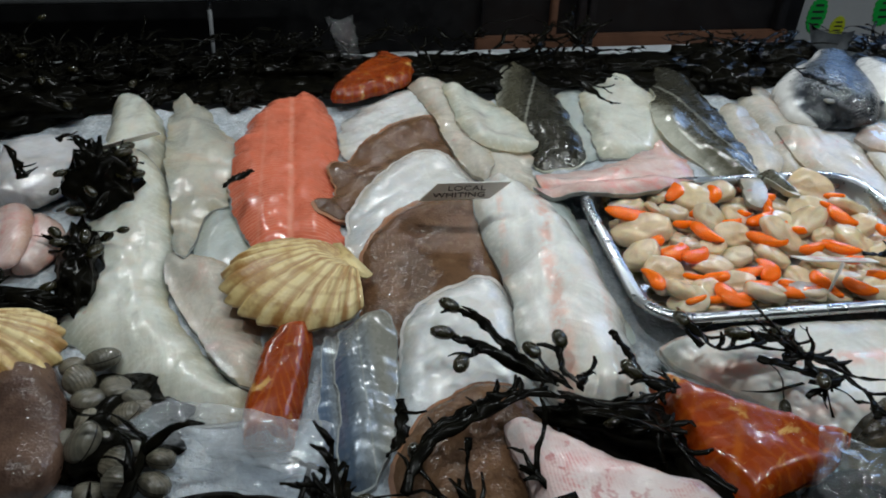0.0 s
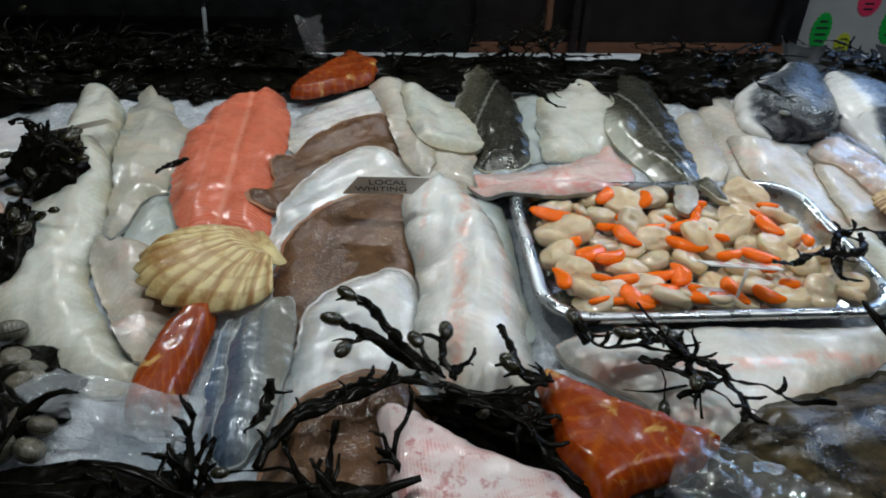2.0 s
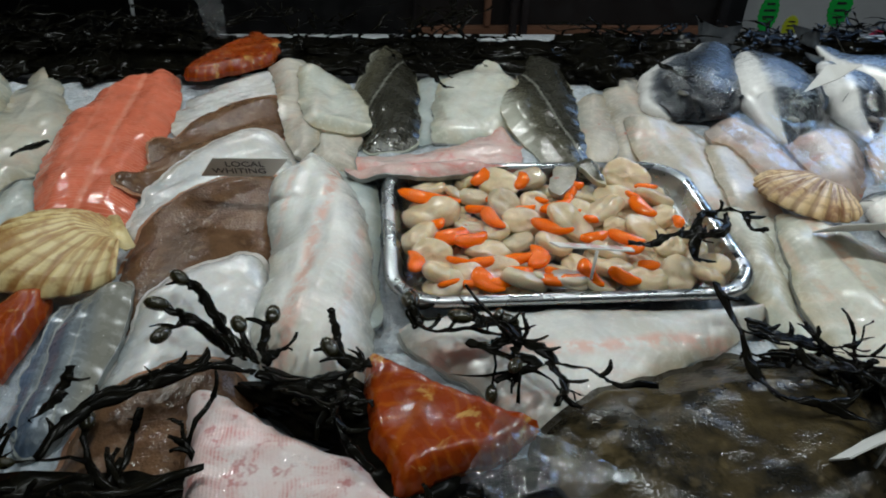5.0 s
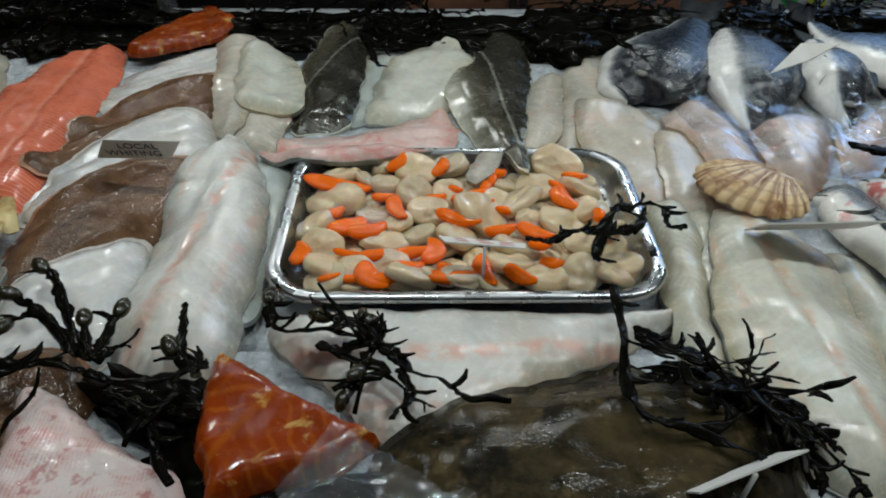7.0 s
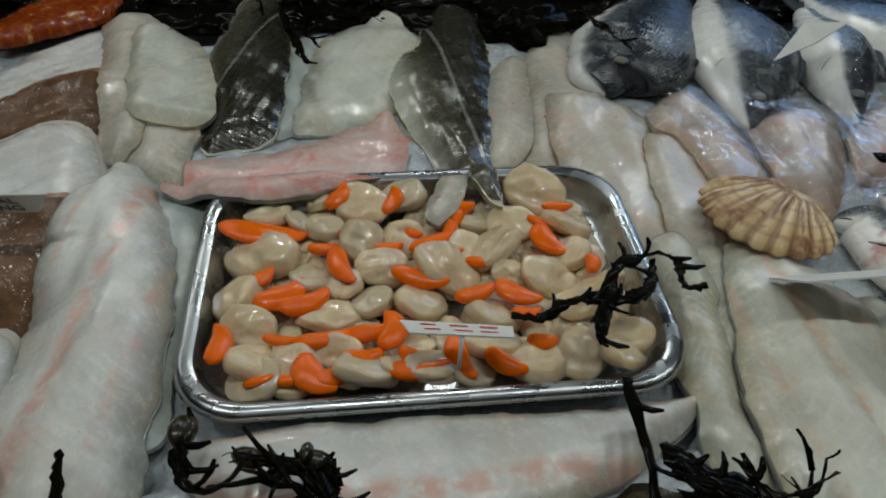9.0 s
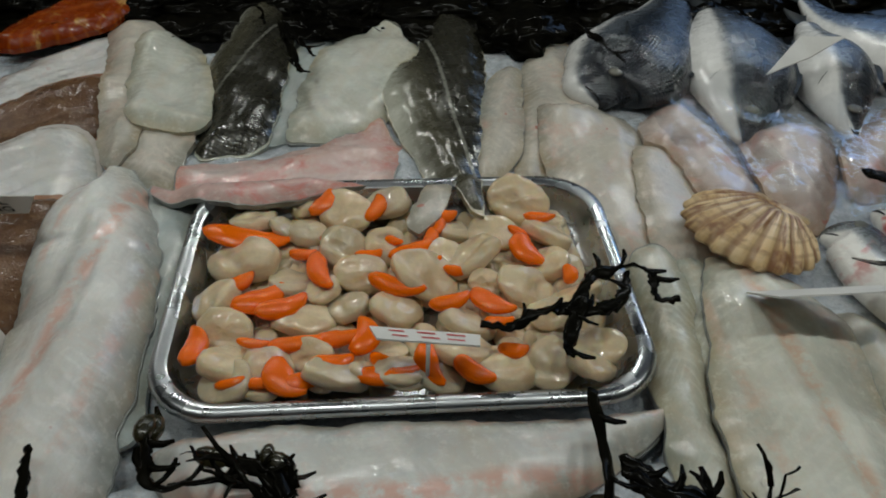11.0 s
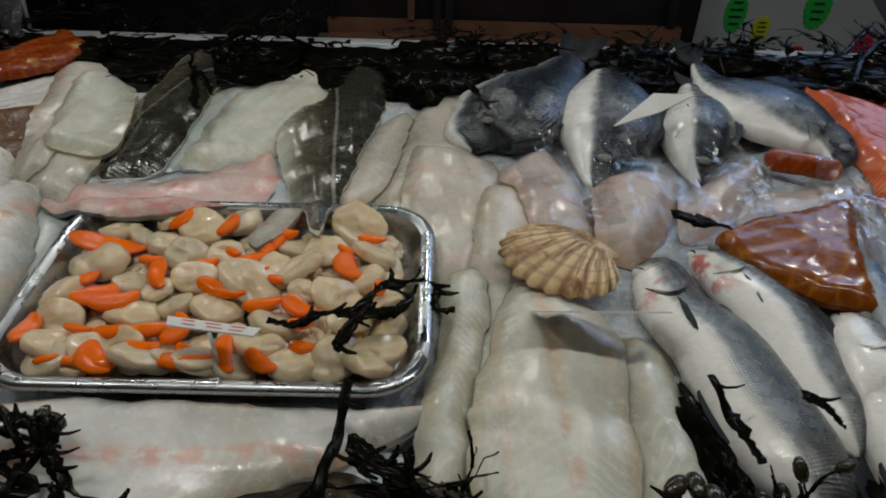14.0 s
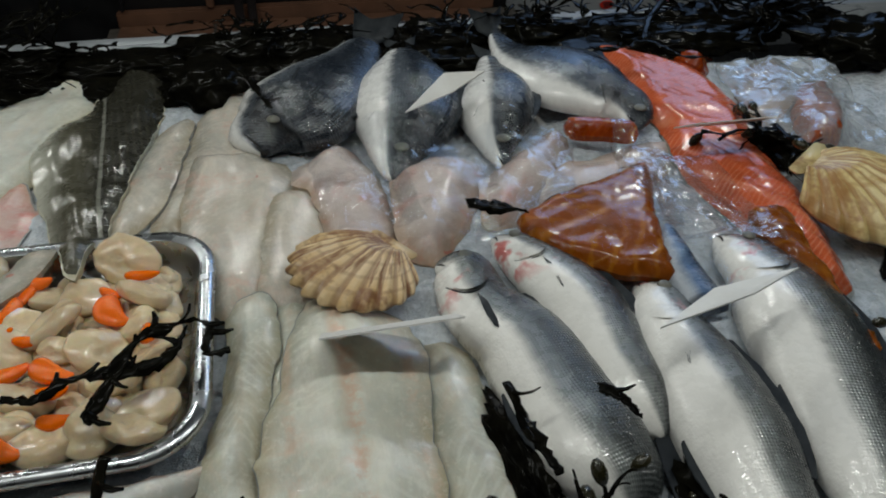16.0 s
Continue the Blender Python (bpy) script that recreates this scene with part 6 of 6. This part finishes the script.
# ---- price cards ----
def card(a, b, c, d, label, name="price_card", stick=True, lines=0, ink=M_INK, words=()):
    """A thin card through four corners: back-left, back-right, front-right, front-left."""
    a, b, c, d = (Vector(p) for p in (a, b, c, d))
    nrm = (b - a).cross(d - a).normalized()
    nrm = -nrm if (nrm.y > 0 if words else nrm.z < 0) else nrm
    bm = bmesh.new()
    lo = [bm.verts.new(p) for p in (a, b, c, d)]
    hi = [bm.verts.new(p + nrm * 0.0012) for p in (a, b, c, d)]
    bm.faces.new(lo), bm.faces.new(list(reversed(hi)))
    for i in range(4):
        bm.faces.new((lo[i], lo[(i + 1) % 4], hi[(i + 1) % 4], hi[i]))
    ob = thing(name, bm, M_CARD, label, "price card", "price cards on the counter", False)
    ux, uy = (b - a), (d - a)
    rr = random.Random(len(label))
    if words:
        rot = Matrix((ux.normalized(), (nrm.cross(ux)).normalized(), nrm)).transposed().to_4x4()
        for i, word in enumerate(words):
            cu = bpy.data.curves.new("words", "FONT")
            cu.body, cu.size, cu.extrude, cu.align_x = word, uy.length * 0.34, 0.0001, "CENTER"
            tmp = bpy.data.objects.new("tmp", cu)
            me = bpy.data.meshes.new_from_object(tmp)
            bpy.data.objects.remove(tmp)
            me.materials.clear()
            me.materials.append(ink)
            w = new("writing", me)
            w.parent = ob
            w.matrix_world = Matrix.Translation(a + ux * 0.5 + uy * (0.42 + 0.38 * i) + nrm * 0.0016) @ rot
    else:
        for i in range(lines):
            t = (i + 0.7) / (lines + 0.6)
            for k in range(3):
                x0 = 0.12 + 0.26 * k + rr.uniform(0, 0.04)
                x1 = x0 + rr.uniform(0.13, 0.2)
                bm = bmesh.new()
                q = [a + ux * x + uy * (t + dy) + nrm * 0.0016 for x, dy in ((x0, -0.05), (x1, -0.05), (x1, 0.05), (x0, 0.05))]
                bm.faces.new([bm.verts.new(p) for p in q])
                part("writing_line", bm, ink, ob, "", False)
    if stick:
        bm = bmesh.new()
        m = (c + d) / 2
        tube(bm, [m + nrm * -0.001, Vector((m.x, m.y + 0.004, Z))], [0.0016, 0.0012], 6)
        part("stick", bm, M_CARD, ob, "thin white plastic stick")
    return ob


card((0.079, 0.606, 0.046), (0.150, 0.603, 0.046), (0.132, 0.618, 0.019), (0.062, 0.620, 0.019), "white price card with handwriting, leaning over a brown sole", stick=False, words=("LOCAL", "WHITING"))
card((0.383, 0.490, 0.020), (0.453, 0.479, 0.020), (0.451, 0.465, 0.026), (0.388, 0.474, 0.026), "small white card with red writing above the scallops", lines=2, ink=M_REDINK)
card((0.655, 0.532, -0.005), (0.755, 0.532, -0.003), (0.752, 0.494, 0.031), (0.652, 0.494, 0.029), "white price card standing over the haddock fillet", stick=False)
card((0.812, 0.833, 0.046), (0.853, 0.823, 0.050), (0.816, 0.809, 0.036), (0.763, 0.786, 0.030), "white price card leaning on the sea bream", stick=False)
card((0.930, 0.480, 0.040), (0.997, 0.483, 0.046), (0.946, 0.460, 0.050), (0.873, 0.449, 0.042), "white price card leaning on the sea bass", stick=False)
card((1.040, 0.750, 0.006), (1.128, 0.748, 0.006), (1.128, 0.712, 0.032), (1.038, 0.712, 0.032), "white price card over the salmon side", stick=False)
card((-0.280, 0.790, 0.002), (-0.224, 0.825, 0.002), (-0.221, 0.796, 0.020), (-0.277, 0.762, 0.020), "white card edge standing on the cod loin", stick=False)
card((0.528, 0.270, -0.010), (0.590, 0.287, 0.004), (0.592, 0.268, 0.032), (0.527, 0.250, 0.018), "white price card seen edge-on over the turbot")

# ---- clams ----
bm = bmesh.new()
bmesh.ops.create_uvsphere(bm, u_segments=22, v_segments=17, radius=1)
for v in bm.verts:
    c = v.co
    c *= 0.93 if abs(c.z) < 0.08 else 1.0
    lobes = 1 + 0.018 * math.sin(c.y * 34)
    v.co = Vector((c.x * 0.9 * lobes, c.y * (1 if c.y > 0 else 0.78) * lobes, math.copysign(abs(c.z) ** 0.9, c.z) * 0.58 - (0.05 if abs(c.z) < 0.12 else 0) * c.z))
CLAM = mesh_of("clam", bm, M_CLAM)
rnd = random.Random(9)
clam_rows = [(-0.210, 0.461, 0.012), (-0.190, 0.428, 0.012), (-0.220, 0.440, 0.011), (-0.207, 0.415, 0.011), (-0.175, 0.417, 0.010), (-0.179, 0.399, 0.010), (-0.203, 0.396, 0.011), (-0.201, 0.374, 0.014), (-0.177, 0.354, 0.011), (-0.167, 0.336, 0.011), (-0.187, 0.333, 0.010), (-0.146, 0.333, 0.010), (-0.168, 0.405, 0.009), (-0.189, 0.382, 0.009), (-0.231, 0.457, 0.009), (-0.145, 0.355, 0.009), (-0.165, 0.370, 0.008), (-0.214, 0.380, 0.008)]
for x, y, r in clam_rows:
    ob = tagged(new("clam", CLAM), "small grey-brown clam with closed ribbed shells", "clam", "clams heaped on the ice")
    ob.matrix_world = pose(x, y, Z + r * 0.6 + 0.008 * rnd.random(), rnd.uniform(-45, 45), rnd.uniform(-40, 40), rnd.uniform(0, 360)) @ Matrix.Diagonal((r * 1.3, r * 1.3, r * 1.3, 1))

# ---- seaweed ----
WEED = "bladder wrack laid between the fish"


def frond(bm, p, heading, length, width, rnd, rise=0.0, floor=Z + 0.004, depth=0):
    """A forked ribbon of wrack that wanders along heading."""
    pts, radii = [Vector(p)], [width]
    h, pitch = heading, rise
    k = max(4, int(length / 0.011))
    tips = []
    for i in range(k):
        h += rnd.uniform(-0.42, 0.42)
        pitch = pitch * 0.8 + rnd.uniform(-0.3, 0.24)
        step = length / k
        q = pts[-1] + Vector((math.cos(h) * math.cos(pitch), math.sin(h) * math.cos(pitch), math.sin(pitch))) * step
        q.z = max(q.z, floor)
        pts.append(q)
        radii.append(width * (1 - 0.55 * (i + 1) / k) * rnd.uniform(0.75, 1.2))
        if depth < 2 and rnd.random() < 0.28:
            tips += frond(bm, q, h + rnd.choice((-1, 1)) * rnd.uniform(0.4, 0.9), length * rnd.uniform(0.3, 0.55), width * 0.75, rnd, pitch + 0.25, floor, depth + 1)
    tube(bm, pts, radii, 6, 0.24)
    tips.append((pts[-1], pts[-1] - pts[-2], width))
    return tips


bm = bmesh.new()
blob(bm, (0, 0, 0), (1, 0, 0), 0.0085, 0.0050, 0.0042, 10)
BLADDER = mesh_of("bladder", bm, M_BLADDER)


def bladder(parent, p, d, size=1.0):
    ob = new("bladder", BLADDER)
    ob.parent = parent
    ob.matrix_world = Matrix.Translation(p) @ Vector(d).to_track_quat("X", "Z").to_matrix().to_4x4() @ Matrix.Diagonal((size, size, size, 1))


def strand(points, z, bladders=(), width=0.0046):
    """One frond of wrack laid over the fish, with bladders at some of its points."""
    rnd = random.Random(int(points[0][0] * 9000) + len(points))
    rows = [(x, y, 0.0) for x, y in points]
    k = 6 * len(points)
    pts, radii = [], []
    for i in range(k + 1):
        x, y, _ = spline(rows, i / k)
        pts.append(Vector((x + rnd.gauss(0, 0.0006), y + rnd.gauss(0, 0.0006), z + 0.005 * noise.noise((x * 40, y * 40, z * 90)))))
        radii.append(width * (0.55 + 0.45 * math.sin(math.pi * min(1, 0.1 + i / k))) * rnd.uniform(0.75, 1.25))
    bm = bmesh.new()
    tube(bm, pts, radii, 6, 0.24)
    for i in range(3, k - 2, 5):
        if rnd.random() < 0.45:
            d = pts[i + 1] - pts[i]
            h = math.atan2(d.y, d.x) + rnd.choice((-1, 1)) * rnd.uniform(0.4, 0.9)
            q = [pts[i] + Vector((math.cos(h + 0.2 * j), math.sin(h + 0.2 * j), 0.12)) * 0.006 * j for j in range(4)]
            tube(bm, q, [width * 0.6, width * 0.55, width * 0.5, width * 0.25], 5, 0.4)
    ob = thing("seaweed", bm, M_WEED, "single glossy black frond of bladder wrack", "seaweed", WEED)
    for i in bladders:
        j = min(k - 1, 6 * len(points) * i // max(1, len(points) - 1))
        bladder(ob, pts[j], pts[min(k, j + 1)] - pts[max(0, j - 1)], 1.25)


def weed(x0, y0, x1, y1, count, seed, length=0.09, width=0.0032, spread=0.02, z=0.0, rise=0.3, heading=None, bladders=0.15, mound=0.02, label="tangle of glossy black bladder wrack"):
    """A tangle of fronds strewn along a line on the counter."""
    rnd = random.Random(seed)
    bm, tips = bmesh.new(), []
    for i in range(count):
        s = rnd.random()
        px = x0 + (x1 - x0) * s + rnd.gauss(0, spread * 0.6)
        py = y0 + (y1 - y0) * s + rnd.gauss(0, spread * 0.6)
        h = rnd.uniform(0, 6.283) if heading is None else heading + rnd.gauss(0, 0.6)
        tips += frond(bm, (px, py, z + rnd.uniform(-0.012, mound)), h, length * rnd.uniform(0.5, 1.3), width * rnd.uniform(0.6, 1.4), rnd, rnd.uniform(0, rise), z - 0.02)
    ob = thing("seaweed", bm, M_WEED, label, "seaweed", WEED)
    some = [t for t in tips if rnd.random() < bladders]
    for p, d, w in some:
        bladder(ob, p + d.normalized() * 0.004, d, rnd.uniform(0.8, 1.2))
    return ob


def heap(x, y, rx, ry, height, seed, turn=0):
    """A dense dark mound under loose fronds."""
    bm = bmesh.new()
    bmesh.ops.create_icosphere(bm, subdivisions=4, radius=1)
    for v in bm.verts:
        c = v.co
        f = 1 + 0.35 * noise.noise((c.x * 2.5 + seed, c.y * 2.5, c.z * 2)) + 0.22 * noise.noise((c.x * 9 + seed, c.y * 9, c.z * 6)) + 0.12 * noise.noise((c.x * 22, c.y * 22 + seed, c.z * 12))
        v.co = Vector((c.x * rx * f, c.y * ry * f, max(c.z, -0.25) * height * f))
    ob = thing("seaweed_mound", bm, M_WEED, "dense wet heap of black bladder wrack", "seaweed", WEED)
    ob.matrix_world = pose(x, y, Z + height * 0.2, 0, 0, turn)


for k, (wx, wn, wl) in enumerate(((-0.62, 26, 0.07), (-0.50, 26, 0.07), (-0.38, 30, 0.07), (-0.26, 30, 0.07), (-0.14, 28, 0.07), (-0.04, 20, 0.065), (0.16, 14, 0.065), (0.27, 16, 0.065), (0.36, 18, 0.065), (0.60, 26, 0.065), (0.70, 20, 0.06), (0.84, 26, 0.065), (0.98, 24, 0.065), (1.12, 14, 0.07), (1.24, 22, 0.07), (1.38, 24, 0.11))):
    weed(wx - 0.05, 1.088, wx + 0.05, 1.088, wn, 100 + k, wl, 0.0040, 0.02, Z + (0.022 if wx < 0.5 else 0.018), 0.45 if wx < 0.5 else 0.2, None, 0.0, 0.03 if wx < 0.5 else 0.018)
    heap(wx, 1.078, 0.085, 0.036, 0.014 if k in (6, 7, 8, 13) else 0.022, 130 + k)
for k in range(19):
    heap(-0.62 + 0.105 * k, 1.035, 0.075, 0.05, 0.007, 300 + k)
heap(-0.46, 0.985, 0.12, 0.075, 0.040, 150)
heap(-0.155, 1.02, 0.035, 0.06, 0.014, 151)
heap(-0.275, 1.03, 0.03, 0.05, 0.012, 181)
heap(-0.275, 0.745, 0.038, 0.05, 0.045, 152, 30)
heap(-0.262, 0.60, 0.020, 0.07, 0.024, 153, 10)
heap(-0.33, 0.535, 0.07, 0.022, 0.022, 154)
heap(0.46, 1.06, 0.08, 0.04, 0.016, 173)
heap(0.06, 1.06, 0.08, 0.04, 0.018, 174)
heap(0.56, 0.99, 0.05, 0.05, 0.026, 155)
heap(0.70, 1.00, 0.06, 0.04, 0.020, 156)
heap(0.80, 1.02, 0.07, 0.04, 0.018, 157)
heap(0.02, 0.25, 0.17, 0.045, 0.022, 158)
heap(0.205, 0.345, 0.075, 0.028, 0.018, 159, -25)
heap(0.90, 0.345, 0.030, 0.06, 0.010, 161, 20)
heap(0.585, 0.345, 0.06, 0.025, 0.020, 162, -30)
heap(0.775, 0.42, 0.018, 0.05, 0.012, 166, 10)
heap(0.76, 0.345, 0.05, 0.03, 0.015, 163)
heap(1.155, 0.735, 0.022, 0.035, 0.024, 164, 30)
heap(1.20, 0.50, 0.05, 0.06, 0.03, 165)
weed(-0.60, 0.98, -0.37, 1.02, 40, 201, 0.11, 0.0042, 0.04, Z + 0.03, 0.4)
weed(-0.285, 0.77, -0.265, 0.72, 16, 202, 0.035, 0.0040, 0.012, Z + 0.03, 0.6)
weed(-0.262, 0.66, -0.262, 0.53, 14, 203, 0.04, 0.0040, 0.010, Z + 0.02, 0.3)
weed(-0.40, 0.535, -0.27, 0.53, 16, 204, 0.04, 0.0040, 0.02, Z + 0.02, 0.3)
weed(-0.20, 0.275, 0.16, 0.25, 44, 205, 0.08, 0.0042, 0.022, Z + 0.014, 0.3, None, 0.03)
weed(0.15, 0.362, 0.215, 0.335, 11, 207, 0.045, 0.0036, 0.012, Z + 0.012, 0.3, None, 0.05)
weed(0.29, 0.385, 0.35, 0.365, 8, 209, 0.045, 0.0030, 0.008, Z + 0.028, 0.5, None, 0.1)
weed(0.55, 0.365, 0.62, 0.325, 18, 211, 0.045, 0.0036, 0.010, Z + 0.026, 0.3, None, 0.0)
weed(0.74, 0.35, 0.80, 0.33, 16, 217, 0.04, 0.0032, 0.012, Z + 0.014, 0.6, None, 0.4)
weed(0.885, 0.37, 0.905, 0.30, 14, 218, 0.035, 0.0034, 0.010, Z + 0.008, 0.3, None, 0.05)
weed(1.135, 0.72, 1.17, 0.70, 8, 219, 0.06, 0.0036, 0.010, Z + 0.03, 0.3)
weed(1.16, 0.53, 1.24, 0.45, 22, 220, 0.07, 0.0036, 0.02, Z + 0.03, 0.3)
weed(0.24, 1.02, 0.33, 0.99, 12, 222, 0.07, 0.0030, 0.014, Z + 0.034, 0.3, -0.9, 0.0)
heap(0.265, 0.215, 0.055, 0.04, 0.012, 178)
weed(0.22, 0.23, 0.30, 0.20, 14, 223, 0.06, 0.0042, 0.012, Z + 0.008, 0.2, None, 0.0)
heap(0.33, 0.262, 0.055, 0.03, 0.008, 179, 10)
heap(0.235, 0.285, 0.05, 0.05, 0.012, 180)
heap(1.20, 1.02, 0.08, 0.04, 0.02, 176)
heap(-0.11, 0.285, 0.10, 0.035, 0.010, 177)
heap(1.45, 0.97, 0.10, 0.07, 0.03, 170)
# black wrack under the clams, also serving as the shade between them
heap(-0.19, 0.395, 0.05, 0.05, 0.012, 171)
heap(-0.62, 0.90, 0.10, 0.12, 0.03, 172)
strand([(0.146, 0.359), (0.116, 0.401), (0.099, 0.431), (0.082, 0.456), (0.072, 0.463)], 0.012, [4])
strand([(0.137, 0.366), (0.108, 0.398), (0.077, 0.421), (0.060, 0.429)], 0.012, [3])
strand([(0.137, 0.362), (0.098, 0.405), (0.084, 0.405), (0.070, 0.394)], 0.012, [3])
strand([(0.146, 0.359), (0.138, 0.375), (0.126, 0.406)], 0.012, [2])
strand([(0.152, 0.358), (0.147, 0.385), (0.151, 0.414)], 0.012, [2])
strand([(0.152, 0.358), (0.158, 0.371), (0.168, 0.374)], 0.012, [])
strand([(0.028, 0.312), (0.052, 0.339), (0.079, 0.353), (0.098, 0.361), (0.146, 0.352)], 0.012, [])
strand([(0.019, 0.287), (0.043, 0.325), (0.095, 0.352), (0.129, 0.360)], 0.012, [])
strand([(0.146, 0.352), (0.180, 0.341), (0.215, 0.352), (0.226, 0.361)], 0.012, [])
strand([(0.222, 0.351), (0.207, 0.362), (0.200, 0.397), (0.195, 0.419)], 0.012, [])
strand([(0.224, 0.354), (0.211, 0.365), (0.195, 0.375)], 0.012, [2])
strand([(0.164, 0.333), (0.197, 0.319), (0.212, 0.285), (0.226, 0.264)], 0.012, [])
strand([(0.256, 0.425), (0.262, 0.404), (0.270, 0.388), (0.296, 0.392), (0.321, 0.398), (0.344, 0.375), (0.362, 0.354), (0.386, 0.340), (0.404, 0.327), (0.428, 0.324)], 0.012, [0])
strand([(0.296, 0.406), (0.330, 0.397), (0.344, 0.371), (0.358, 0.354)], 0.012, [0])
strand([(0.356, 0.354), (0.363, 0.334), (0.353, 0.308)], 0.012, [])
strand([(0.298, 0.377), (0.323, 0.362), (0.347, 0.348), (0.313, 0.334)], 0.012, [])
strand([(0.519, 0.445), (0.516, 0.392), (0.508, 0.343), (0.514, 0.315), (0.533, 0.305), (0.562, 0.292), (0.587, 0.275)], 0.008, [])
strand([(0.523, 0.389), (0.544, 0.375), (0.571, 0.358), (0.592, 0.328), (0.606, 0.305), (0.627, 0.271), (0.629, 0.256)], 0.008, [])
strand([(0.525, 0.379), (0.550, 0.366), (0.578, 0.343), (0.598, 0.314), (0.597, 0.292)], 0.008, [])
strand([(0.548, 0.358), (0.554, 0.338), (0.580, 0.338), (0.605, 0.343)], 0.008, [])
strand([(0.536, 0.301), (0.567, 0.310), (0.596, 0.328)], 0.008, [])
strand([(0.602, 0.296), (0.606, 0.271), (0.603, 0.256)], 0.008, [])
strand([(0.455, 0.492), (0.475, 0.489), (0.497, 0.501), (0.518, 0.506), (0.536, 0.528), (0.560, 0.541), (0.578, 0.537), (0.578, 0.520), (0.578, 0.508), (0.593, 0.510)], 0.018, [])
strand([(0.524, 0.508), (0.511, 0.479), (0.509, 0.463)], 0.018, [])
strand([(0.529, 0.513), (0.514, 0.483), (0.505, 0.467)], 0.018, [])
strand([(0.516, 0.501), (0.535, 0.499), (0.556, 0.516), (0.563, 0.538)], 0.018, [])
strand([(0.261, 0.396), (0.258, 0.417), (0.260, 0.430)], 0.008, [2])
strand([(0.340, 0.387), (0.336, 0.396), (0.332, 0.403)], 0.008, [2])
strand([(0.275, 0.393), (0.307, 0.393), (0.343, 0.385)], 0.008, [])
strand([(0.525, 0.397), (0.541, 0.381), (0.560, 0.372), (0.584, 0.360)], 0.008, [])
strand([(-0.324, 0.780), (-0.311, 0.788), (-0.279, 0.743), (-0.260, 0.735), (-0.244, 0.742)], 0.022, [4])
strand([(-0.372, 0.771), (-0.343, 0.718), (-0.335, 0.700), (-0.326, 0.717)], 0.022, [])
strand([(-0.257, 0.698), (-0.254, 0.722), (-0.248, 0.734)], 0.022, [])
strand([(-0.148, 0.853), (-0.132, 0.860), (-0.107, 0.849)], 0.022, [])
strand([(-0.130, 0.658), (-0.118, 0.677), (-0.104, 0.690)], 0.022, [])
strand([(0.023, 0.354), (0.021, 0.325), (0.010, 0.309)], 0.022, [])
strand([(0.717, 0.337), (0.720, 0.349), (0.723, 0.357)], 0.018, [2])
strand([(0.736, 0.337), (0.735, 0.349), (0.735, 0.357)], 0.018, [2])
strand([(0.746, 0.337), (0.744, 0.343), (0.745, 0.349)], 0.018, [2])
strand([(0.581, 0.919), (0.609, 0.896), (0.625, 0.852), (0.634, 0.824)], 0.028, [])
strand([(0.765, 0.437), (0.768, 0.405), (0.772, 0.383), (0.776, 0.367)], 0.028, [])
strand([(0.822, 0.421), (0.833, 0.409), (0.839, 0.397)], 0.028, [])
strand([(1.009, 0.914), (1.031, 0.899), (1.077, 0.909), (1.099, 0.879), (1.134, 0.851)], 0.028, [])
strand([(1.103, 1.007), (1.153, 1.070), (1.198, 1.127)], 0.028, [])
strand([(1.077, 0.909), (1.107, 0.970), (1.164, 1.040), (1.218, 1.053), (1.220, 0.994)], 0.028, [])
strand([(0.299, 0.900), (0.313, 0.874), (0.329, 0.840)], 0.028, [])
strand([(0.291, 0.910), (0.313, 0.831), (0.318, 0.807)], 0.028, [])
strand([(0.791, 0.641), (0.809, 0.632), (0.836, 0.617)], 0.020, [], 0.010)
